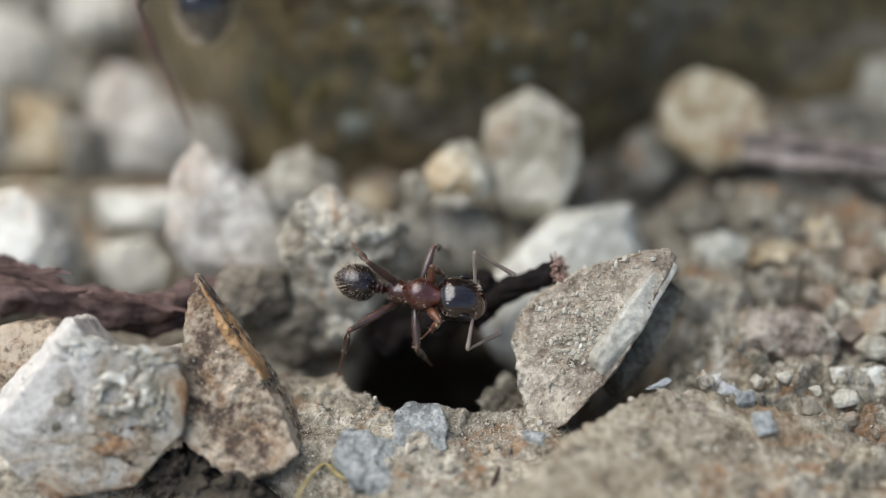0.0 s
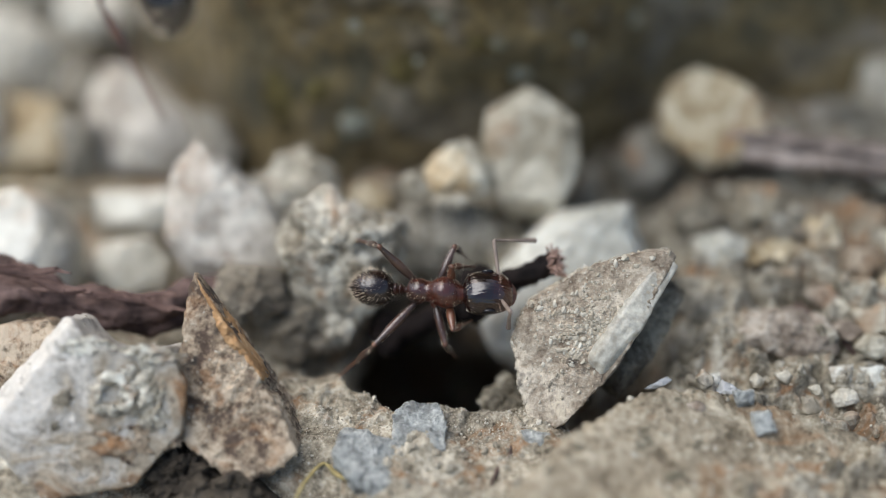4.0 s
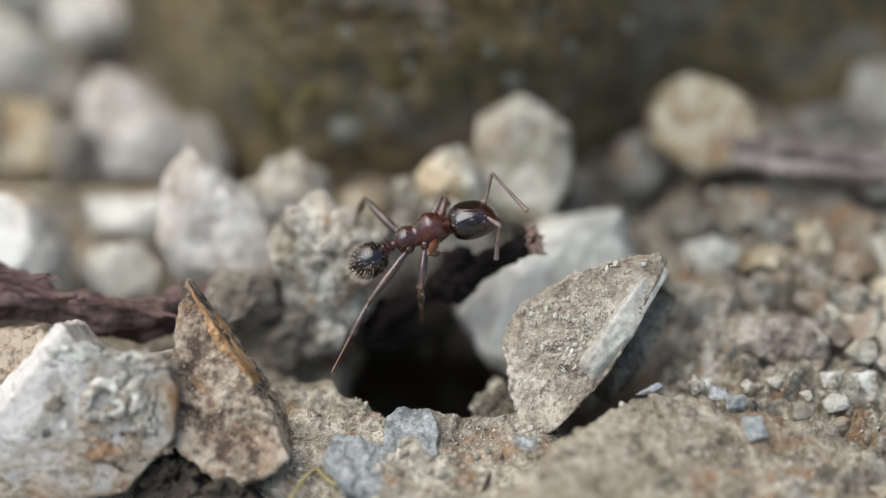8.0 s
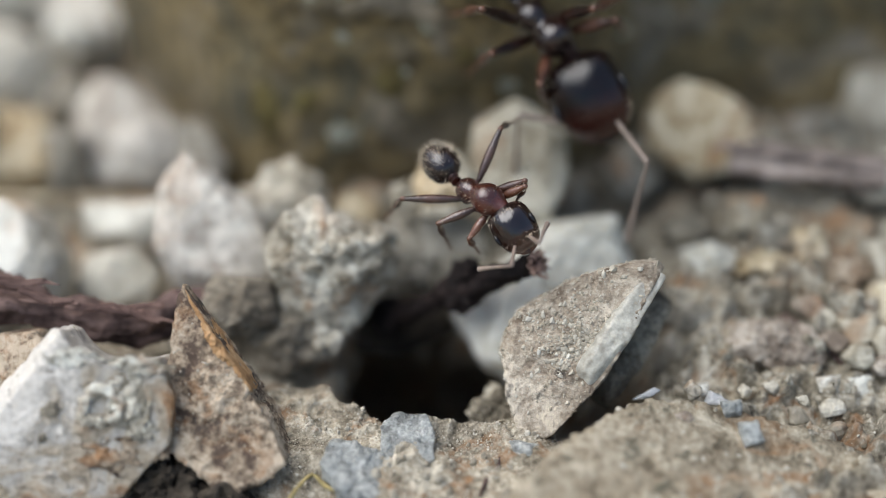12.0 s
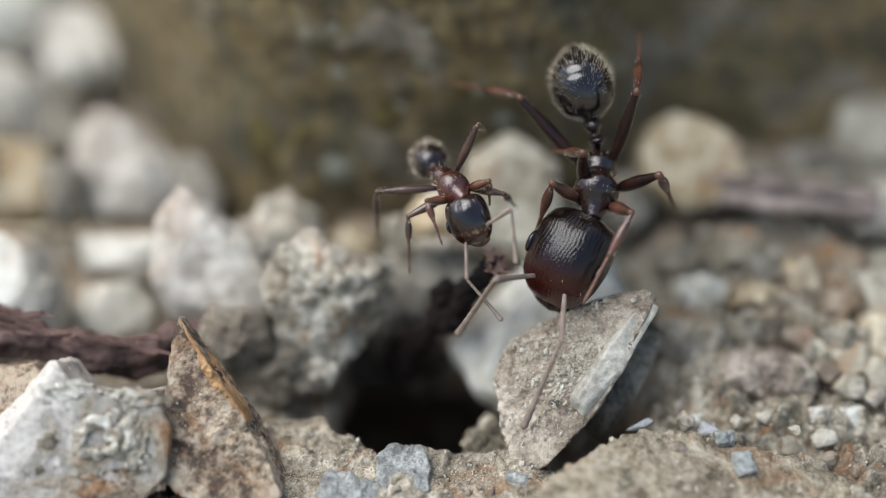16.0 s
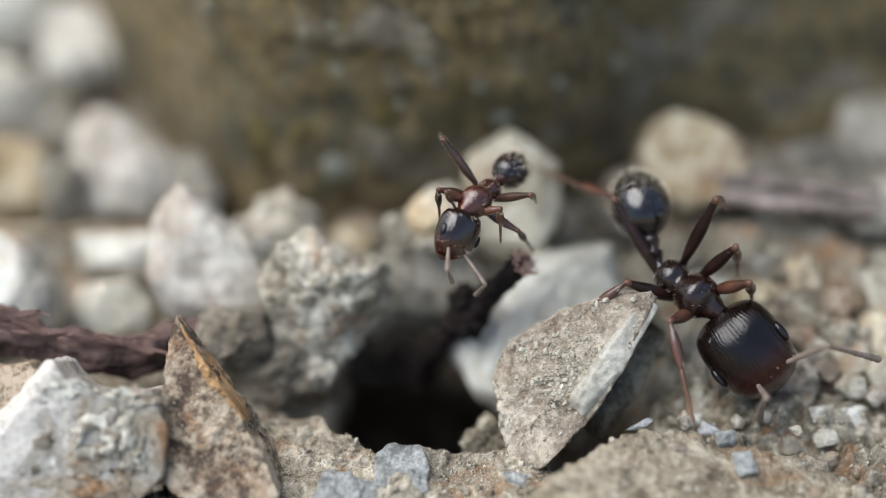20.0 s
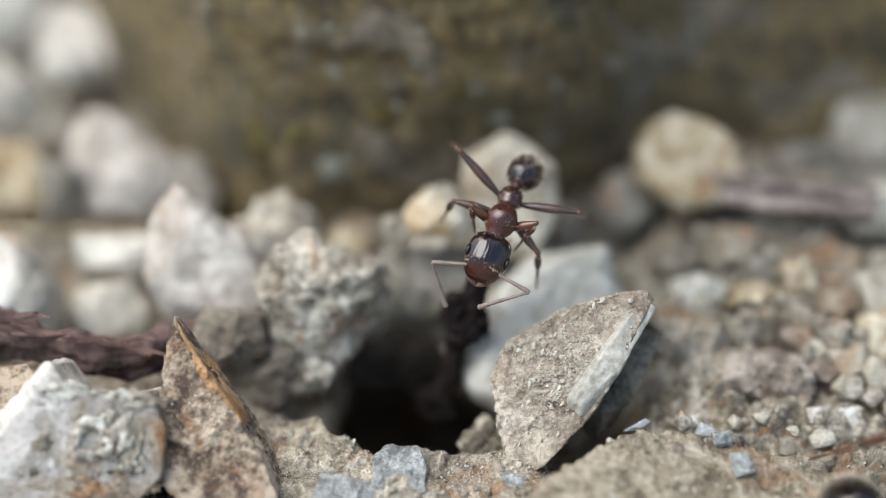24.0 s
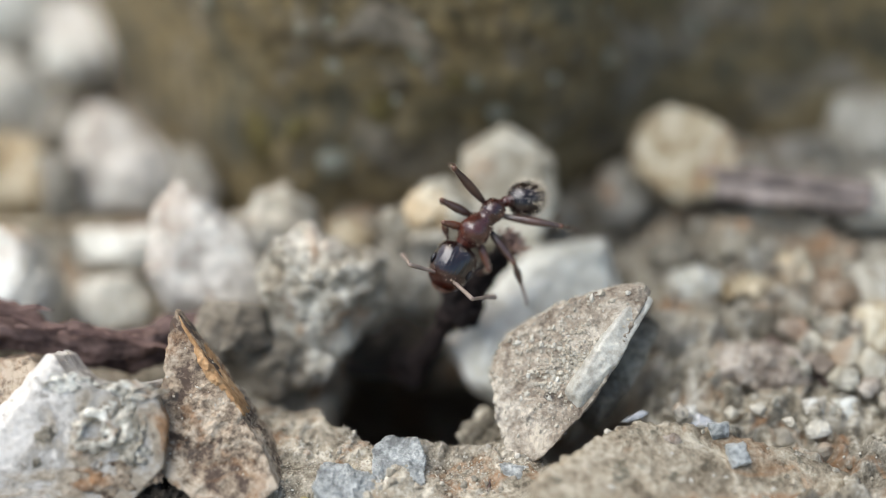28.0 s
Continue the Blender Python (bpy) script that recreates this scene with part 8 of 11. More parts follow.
    key(minor["sR"], (0, 1.72, 0.06, -0.69, -35, 12, -91), (0.5, 1.7, -0.05, -0.72, -21, 18, -75), (1, 1.84, -0.22, -0.44, 7, 9, -55),
        (1.5, 1.85, -0.28, -0.39, 12, -41, -44), (2, 1.88, -0.27, -0.32, 21, -60, -18), (2.5, 1.94, -0.14, -0.11, 26, -68, -32),
        (3, 1.95, -0.08, 0.11, 17, -67, -41), (3.5, 1.95, -0.05, 0.03, 3, -61, -43), (4, 1.96, -0.02, -0.02, -6, -51, -51),
        (4.5, 1.95, 0.02, -0.06, -9, -36, -57), (5, 1.93, 0.1, -0.22, -10, -17, -63), (5.5, 1.91, 0.13, -0.29, -10, 10, -69),
        (6, 1.93, 0.03, -0.25, -11, 30, -75), (6.5, 1.92, -0.24, -0.16, 4, 33, -59), (7, 1.84, -0.5, -0.08, 27, 25, -42),
        (7.5, 1.86, -0.44, -0.07, 46, -30, -61), (8, 1.92, -0.3, -0.02, 25, -6, -78), (8.5, 1.89, 0.28, -0.26, 32, 5, -55),
        (9, 1.91, -0.32, -0.07, 13, -7, -83), (9.5, 1.88, -0.39, -0.15, -20, 26, -107), (10, 1.8, -0.4, -0.43, -28, 43, -107),
        (10.25, 1.82, -0.44, -0.16, -12, -3, -91), (10.5, 1.84, -0.49, 0.11, -4, -50, -86), (11, 1.85, -0.47, 0.11, 4, -56, -69),
        (11.5, 1.74, -0.57, -0.35, -27, -40, -48), (12, 1.6, -0.61, -0.57, -38, -30, -45), (12.5, 1.53, -0.62, -0.65, -43, -27, -40),
        (13, 1.48, -0.62, -0.69, -45, -25, -35), (13.5, 1.45, -0.61, -0.73, -46, -24, -29), (14, 1.43, -0.61, -0.75, -45, -24, -24),
        (14.5, 1.41, -0.6, -0.77, -43, -23, -20), (15, 1.4, -0.59, -0.79, -40, -21, -17), (15.5, 1.36, -0.61, -0.8, -31, 8, -30),
        (16, 1.34, -0.61, -0.81, -42, 41, -55), (16.5, 1.49, -0.49, -0.78, -42, 18, -49), (17, 1.73, -0.2, -0.65, -51, -3, -49),
        (17.5, 1.77, -0.08, -0.62, -54, -16, -38), (18, 1.68, -0.04, -0.74, -64, -25, -35), (18.5, 1.82, 0.08, -0.53, -74, -43, -63),
        (19, 1.92, 0.19, -0.23, -39, -23, -116), (19.25, 1.88, 0.21, -0.34, -50, -35, -73), (19.5, 1.84, 0.23, -0.45, -69, -36, -24),
        (19.75, 1.76, 0.34, -0.53, -16, -14, -4), (20, 1.67, 0.45, -0.6, 38, -15, 26), (20.25, 1.7, 0.31, -0.63, -7, -11, -2),
        (20.5, 1.73, 0.16, -0.67, -51, -28, -26), (21, 1.77, 0.15, -0.61, -82, -48, -39), (21.5, 1.77, 0.12, -0.61, -76, -46, -39),
        (22, 1.81, 0.03, -0.56, -62, -40, -42), (22.5, 1.89, -0.06, -0.38, -47, -31, -48), (23, 1.93, -0.13, -0.22, -36, -18, -58),
        (23.5, 1.94, -0.16, -0.09, -30, 7, -72), (24, 1.94, -0.17, -0.03, -28, 6, -72), (24.5, 1.94, -0.18, 0.02, -26, 4, -76),
        (25, 1.89, -0.08, 0.38, -3, -47, -108), (25.5, 1.94, -0.08, 0.15, -4, -56, -111), (26, 1.95, -0.03, 0.15, -4, -59, -108),
        (26.5, 1.95, 0, 0.16, -5, -65, -102), (27, 1.94, 0.04, 0.16, -6, -68, -91), (27.5, 1.94, 0.06, 0.15, -5, -58, -73),
        (28, 1.94, 0.08, 0.15, -4, -46, -65))
    key(minor["uL"], (0, 1.78, 1.42, 0.16, 4, 62, -15), (0.5, 1.78, 1.6, -0.4, 3, 56, -23), (1, 2.18, 1.37, -0.06, 16, 39, -19),
        (1.5, 1.8, 1.38, -0.06, 12, 33, -21), (2, 1.4, 1.31, -0.08, 10, 27, -16), (2.5, 1.56, 1.48, 0.14, 12, 31, 5),
        (3, 1.72, 1.58, 0.4, 13, 27, 25), (3.5, 1.69, 1.59, 0.36, 16, 34, 25), (4, 1.63, 1.59, 0.38, 20, 42, 20),
        (4.5, 1.55, 1.57, 0.44, 22, 48, 9), (5, 1.57, 1.33, 0.74, 23, 52, 0), (5.5, 1.62, 1.08, 0.87, 23, 55, -9),
        (6, 1.7, 0.85, 0.97, 20, 55, -21), (6.5, 1.99, 0.75, 1, 29, 51, -17), (7, 2.28, 0.82, 0.76, 38, 38, -20),
        (7.5, 2.25, 0.8, 0.86, 42, 49, -23), (8, 2.52, -0.12, 1.13, 35, 55, -48), (8.5, 2.71, 1.13, 0.43, 37, 54, -33),
        (9, 2.6, -0.12, 1.04, 44, 48, -38), (9.5, 2.51, -0.25, 0.99, 28, 53, -54), (10, 2.68, 0, 0.59, -7, 49, -79),
        (10.5, 2.38, 0.97, 0.7, -1, 29, -84), (11, 1.44, 1.05, 0.49, 7, 50, -46), (11.5, 2.28, 0.08, 0.85, 149, 75, 140),
        (11.75, 2.54, -0.2, 0.51, 88, 56, 122), (12, 2.81, -0.48, 0.17, 53, 38, 134), (12.5, 2.87, -0.47, -0.08, 56, 34, 137),
        (13, 2.9, -0.44, -0.26, 59, 31, 140), (13.5, 2.91, -0.4, -0.4, 61, 29, 145), (14, 2.91, -0.32, -0.5, 62, 28, 149),
        (14.5, 2.9, -0.2, -0.57, 65, 28, 153), (15, 2.88, -0.03, -0.64, 70, 28, 157), (15.25, 2.79, 0.16, -0.63, 126, 48, 158),
        (15.5, 2.7, 0.35, -0.61, -155, 54, -173), (16, 2.28, 0.77, -0.52, -39, 44, -52), (16.5, 2.03, 0.85, -0.01, 148, 83, 146),
        (17, 1.73, 0.91, 0.44, 66, 43, 84), (17.5, 2.78, 0.73, 0.01, 116, 69, 126), (18, 2.3, 1.18, -1.47, -10, 48, -16),
        (18.5, 2.16, 1.63, -0.9, -102, 76, -116), (19, 2.27, 1.63, 0.32, -114, 67, -139), (19.5, 2.26, 1.64, 0.06, -158, 64, -168),
        (20, 1.69, 2.03, -0.48, 161, 58, 172), (20.5, 2.67, 0.96, -0.12, 104, 47, 161), (21, 2.43, 1.17, 0.18, 54, 33, 148),
        (21.5, 2.4, 1.2, 0.18, 67, 41, 149), (22, 2.38, 1.25, 0.21, 114, 57, 156), (22.5, 2.38, 1.31, 0.29, -159, 74, -167),
        (23, 2.32, 1.39, 0.28, -58, 67, -85), (23.5, 2.23, 1.47, 0.18, -30, 40, -63), (24, 2.11, 1.51, -0.06, -23, 15, -54),
        (24.5, 2.49, 1.39, -0.03, -27, 31, -70), (25, 1.91, 1.61, 0.44, -3, 52, -56), (25.5, 2.14, 1.23, 1.04, 0, 80, 0),
        (25.75, 2.25, 1.09, 1.13, 13, 72, 55), (26, 2.35, 0.94, 1.22, 6, 65, 90), (26.5, 2.32, 0.98, 1.23, 5, 61, 98),
        (27, 2.29, 1.05, 1.22, 5, 63, 111), (27.5, 2.05, 1.14, 1.24, 5, 65, 126), (28, 1.84, 1.28, 1.16, 5, 64, 134))
    key(minor["uR"], (0, 1.7, -1.21, -0.95, 55, 53, 78), (0.5, 2.02, -1.24, -1.12, 37, 40, 64), (1, 2.58, -1.28, -0.65, 15, 26, 44),
        (1.25, 2.57, -1.12, -0.09, 31, 49, 25), (1.5, 2.56, -0.96, 0.46, 38, 75, 4), (2, 2.49, -0.47, 0.81, -5, 44, -101),
        (2.5, 2.36, -0.4, 1.09, -7, 48, -107), (3, 2.33, -0.41, 1.31, -15, 56, -116), (3.5, 2.41, -0.48, 1.17, -30, 65, -127),
        (4, 2.48, -0.65, 0.99, -76, 79, -153), (4.5, 2.52, -0.86, 0.72, 116, 78, 97), (5, 2.49, -1.01, 0.17, 59, 59, 73),
        (5.5, 2.36, -1.07, -0.51, 42, 38, 66), (6, 2.22, -1.05, -0.91, 38, 23, 59), (6.5, 2.48, -1.18, -0.86, 31, 4, 65),
        (7, 2.71, -1.29, -0.64, 23, 3, 65), (7.5, 2.41, -1.43, 0.57, 58, 43, 90), (7.75, 2.3, -1.5, 0.35, 128, 58, 92),
        (8, 2.19, -1.56, 0.12, -138, 59, 120), (8.5, 2.64, -0.77, -0.37, -121, 56, 146), (9, 2.07, -1.6, 0.09, -131, 66, 130),
        (9.5, 1.54, -1.51, -0.73, 141, 60, 69), (10, 1.52, -1.31, -1.31, 103, 60, 61), (10.25, 1.71, -1.32, -0.1, 63, 85, -20),
        (10.5, 1.9, -1.32, 1.11, -18, 63, -143), (11, 2.11, -1.14, 1.2, -10, 64, -110), (11.5, 2.41, -1.3, 0.48, -42, 45, -152),
        (12, 2.4, -1.4, 0.07, -39, 24, -162), (12.5, 2.42, -1.36, -0.07, -38, 16, -160), (13, 2.45, -1.29, -0.15, -38, 9, -157),
        (13.5, 2.48, -1.19, -0.19, -38, 3, -153), (14, 2.52, -1.09, -0.23, -40, 0, -150), (14.5, 2.54, -1.01, -0.27, -42, 0, -148),
        (15, 2.56, -0.95, -0.33, -45, 3, -148), (15.25, 2.51, -1.1, -0.66, -77, 26, -145), (15.5, 2.46, -1.26, -0.99, -118, 47, -158),
        (15.75, 2.18, -1.33, -1.33, -69, 76, -91), (16, 1.9, -1.41, -1.67, 5, 53, 1), (16.5, 2.3, -1.42, -1.18, 19, 52, 17),
        (17, 2.58, -1.18, -0.59, 28, 49, 28), (17.25, 2.67, -1.01, -0.43, 82, 68, 95), (17.5, 2.76, -0.85, -0.27, 134, 48, 159),
        (17.62, 2.73, -0.81, -0.25, -169, 54, -176), (17.75, 2.7, -0.78, -0.22, -114, 44, -155), (17.88, 2.68, -0.75, -0.2, -75, 28, -152),
        (18, 2.65, -0.71, -0.18, -39, 13, -161), (18.25, 2.46, -0.74, 0.09, -97, 33, -158), (18.5, 2.26, -0.76, 0.35, -169, 44, 180),
        (19, 1.39, -0.88, 0.28, 89, 60, 125), (19.5, 2.8, -0.19, 0.31, 92, 48, 144), (20, 2.8, 1, -0.26, 100, 45, 159),
        (20.25, 2.78, 0.33, -0.16, -177, 50, 173), (20.5, 2.76, -0.34, -0.06, -96, 42, -177), (21, 2.44, -0.39, 0.36, -49, 34, -160),
        (21.5, 2.47, -0.45, 0.33, -51, 38, -165), (21.62, 2.49, -0.5, 0.32, -91, 43, -163), (21.75, 2.51, -0.54, 0.31, -135, 48, -166),
        (21.88, 2.53, -0.59, 0.3, 177, 50, -173), (22, 2.54, -0.63, 0.29, 130, 48, 180), (22.5, 2.63, -0.89, 0.29, 107, 59, 152),
        (23, 2.57, -1.18, 0.18, 67, 63, 104), (23.5, 2.33, -1.39, -0.24, 34, 52, 66), (24, 2.34, -1.4, -0.17, 26, 46, 53),
        (24.5, 2.26, -1.44, -0.07, 123, 78, 143), (24.75, 1.94, -1.18, 0.63, -51, 79, -98), (25, 1.61, -0.92, 1.33, -4, 62, -122),
        (25.5, 1.69, -0.76, 1.23, -3, 55, -129), (26, 1.74, -0.66, 1.27, -3, 54, -134), (26.5, 1.83, -0.54, 1.34, -3, 51, -131),
        (27, 1.94, -0.46, 1.36, -3, 50, -128), (27.5, 2.15, -0.59, 1.26, -5, 65, -121), (28, 2.33, -0.74, 1.08, -11, 75, -95))
    key(major["ant"], (0, -8.23, 9.47, 6.25, 4, -67, 96), (0.5, -8.29, 9.50, 6.21, 5, -67, 96), (1, -8.36, 9.55, 6.16, 5, -67, 96),
        (1.5, -8.41, 9.61, 6.14, 6, -67, 95), (2, -8.54, 9.59, 6.20, 7, -67, 94), (2.5, -8.71, 9.58, 6.25, 8, -67, 94),
        (3, -8.82, 9.62, 6.23, 8, -67, 93), (3.5, -9.07, 9.64, 6.30, 7, -68, 94), (4, -9.49, 9.64, 6.36, 4, -68, 98),
        (4.5, -9.97, 9.64, 6.42, 0, -68, 103), (5, -10.44, 9.63, 6.48, -4, -68, 109), (5.5, -10.78, 9.63, 6.56, -8, -68, 113),
        (6, -10.84, 9.75, 6.58, -9, -68, 115), (6.5, -9.84, 10.48, 7.25, 33, -65, 67), (7, -8.14, 11.81, 7.90, 64, -40, 27),
        (7.5, -5.77, 12.70, 8.06, 69, -13, 11), (8, -3.26, 13.31, 8.06, 70, 1, 2), (8.5, -1.21, 13.14, 7.85, 68, 13, -5),
        (9, 0.3, 12.03, 7.42, 64, 30, -16), (9.5, 1.26, 10.25, 6.44, 61, 32, -20), (10, 2.22, 8.24, 5.04, 59, 27, -20),
        (10.5, 3.58, 6.72, 3.99, 57, 25, -23), (11, 3.61, 6.73, 3.97, 58, 25, -22), (11.5, 3.43, 6.57, 4.01, 56, 29, -25),
        (12, 3.26, 6.3, 4.03, 54, 34, -28), (12.5, 3.41, 6.19, 3.91, 53, 35, -30), (13, 3.67, 5.95, 3.87, 52, 36, -32),
        (13.5, 3.97, 5.63, 3.72, 50, 37, -34), (14, 4.22, 5.27, 3.54, 49, 38, -36), (14.5, 4.34, 4.88, 3.38, 48, 39, -38),
        (15, 3.90, 4.11, 3.24, 37, 48, -52), (15.5, 4.38, 2.87, 2.89, 15, 30, -82), (16, 4.82, 1.71, 2.56, -1, 19, -99),
        (16.5, 4.72, 0.80, 2.42, -1, 19, -100), (17, 4.63, 0.15, 2.31, -2, 20, -100), (17.5, 4.65, -0.18, 2.17, -2, 21, -100),
        (18, 4.78, -0.42, 2.02, -2, 22, -100), (18.5, 5.18, -0.70, 1.62, -1, 24, -101), (19, 5.96, -0.73, 1.11, 15, 21, -85),
        (19.5, 6.85, -0.58, 0.44, 38, 13, -58), (20, 7.44, -0.13, -0.03, 45, 12, -44), (20.5, 7.50, -1.03, 0.31, 41, 6, -56),
        (21, 7.61, -2.15, 0.52, 34, 9, -66), (21.5, 7.86, -3.57, 0.78, 31, 8, -71), (22, 8.22, -5.11, 0.69, 30, 4, -76),
        (22.5, 8.76, -6.40, 0.09, 30, -3, -79), (23, 9.55, -7.19, -1.00, 30, -9, -82), (23.5, 10.26, -8.28, -1.46, 31, -12, -85),
        (24, 11.31, -9.33, -1.57, 31, -13, -87), (24.5, 12.39, -10.83, -2.28, 32, -16, -90), (25, 13.22, -12.78, -2.78, 35, -25, -95),
        (28, 13.26, -13.21, -2.65, 35, -25, -95))
    key(major["head"], (0, 0.97, 0, 0, 0, -2, 0), (1, 0.97, 0, 0, 0, -2, 0), (2, 0.98, 0, 0, 0, -2, 0), (3, 0.98, 0, 0, 0, -2, 0),
        (4, 0.98, 0, 0, 0, -2, 1), (5, 0.98, 0, 0, 0, -2, 2), (6, 0.97, 0, 0, 0, -2, 2), (6.5, 0.97, 0, 0, 0, -2, 3),
        (7, 0.97, 0, 0, 0, -2, 7), (7.5, 0.98, 0, 0, 0, -2, 11), (8, 0.97, 0, 0, 0, -2, -5), (8.5, 0.98, 0, 0, 0, -2, -11),
        (9, 0.97, 0, 0, 0, -2, -5), (10, 0.97, 0, 0, 0, -2, -7), (10.5, 0.98, 0, 0, 0, -2, -13), (11, 0.97, 0, 0, 0, -2, -14),
        (11.5, 0.98, 0, 0, 0, -2, -19), (12.5, 0.97, 0, 0, 0, -2, -21), (13, 0.98, 0, 0, 0, -2, -20), (13.5, 0.98, 0, 0, 0, -2, -17),
        (14, 0.98, 0, 0, 0, -2, -15), (14.5, 0.98, 0, 0, 0, -2, -13), (15, 0.98, 0, 0, 0, -5, -18), (15.5, 0.97, 0, 0, 0, 6, -23),
        (16, 0.98, 0, 0, 0, 29, -25), (16.5, 0.97, 0, 0, 0, 32, -14), (17, 0.98, 0, 0, 0, 33, -2), (17.5, 0.98, 0, 0, 0, 32, 0),
        (18, 0.97, 0, 0, 0, 31, 0), (18.5, 0.97, 0, 0, 0, 30, 3), (19, 0.98, 0, 0, 0, 32, -2), (19.5, 0.97, 0, 0, 0, 31, -10),
        (20, 0.97, 0, 0, 0, 23, -15), (20.5, 0.97, 0, 0, 0, 27, -22), (21, 0.98, 0, 0, 0, 24, -22), (21.5, 0.98, 0, 0, 0, 26, -25),
        (22, 0.97, 0, 0, 0, 43, -25), (22.5, 0.98, 0, 0, 0, 52, -21), (23, 0.97, 0, 0, 0, 61, -13), (23.5, 0.97, 0, 0, 0, 66, -2),
        (24, 0.97, 0, 0, 0, 68, -2), (24.5, 0.98, 0, 0, 0, 72, -3), (25, 0.98, 0, 0, 0, 78, -41), (28, 0.98, 0, 0, 0, 78, -41))
    key(major["gaster"], (0, -0.98, 0, 0, 0, 5, 0), (1, -0.97, 0, 0, 0, 5, 1), (2, -0.98, 0, 0, 0, 5, 2), (3, -0.97, 0, 0, 0, 5, 3),
        (4, -0.98, 0, 0, 0, 5, 1), (4.5, -0.98, 0, 0, 0, 5, 0), (5.5, -0.97, 0, 0, 0, 5, -3), (6, -0.98, 0, 0, 0, 5, -3),
        (6.5, -0.98, 0, 0, 0, -6, 1), (7, -0.98, 0, 0, 0, 5, 6), (7.5, -0.97, 0, 0, 0, 5, 13), (8, -0.98, 0, 0, 0, 5, 9),
        (8.5, -0.97, 0, 0, 0, -26, -7), (9, -0.98, 0, 0, 0, -20, -17), (9.5, -0.98, 0, 0, 0, -20, -17), (10, -0.98, 0, 0, 0, -31, -17),
        (10.5, -0.98, 0, 0, 0, -26, -10), (11, -0.98, 0, 0, 0, -28, -12), (11.5, -0.97, 0, 0, 0, -34, -10), (12, -0.97, 0, 0, 0, -38, -6),
        (12.5, -0.97, 0, 0, 0, -35, -2), (13, -0.97, 0, 0, 0, -29, 2), (13.5, -0.98, 0, 0, 0, -20, 6), (14, -0.97, 0, 0, 0, -9, 7),
        (14.5, -0.97, 0, 0, 0, 6, 5), (15, -0.98, 0, 0, 0, 6, 9), (15.5, -0.97, 0, 0, 0, 30, 14), (16, -0.98, 0, 0, 0, 39, 26),
        (16.5, -0.97, 0, 0, 0, 40, 22), (17, -0.98, 0, 0, 0, 20, 15), (17.5, -0.98, 0, 0, 0, 12, 12), (18, -0.97, 0, 0, 0, 7, 11),
        (18.5, -0.97, 0, 0, 0, 9, 15), (19, -0.98, 0, 0, 0, 0, 2), (19.5, -0.97, 0, 0, 0, -16, -21), (20, -0.97, 0, 0, 0, -6, -33),
        (20.5, -0.97, 0, 0, 0, -6, -24), (21, -0.98, 0, 0, 0, -22, -10), (21.5, -0.98, 0, 0, 0, -26, -3), (22, -0.97, 0, 0, 0, -25, 0),
        (22.5, -0.98, 0, 0, 0, -20, 1), (23, -0.97, 0, 0, 0, -14, 2), (23.5, -0.97, 0, 0, 0, -11, 3), (24.5, -0.98, 0, 0, 0, -12, 3),
        (25, -0.98, 0, 0, 0, -2, -3), (28, -0.98, 0, 0, 0, -2, -3))
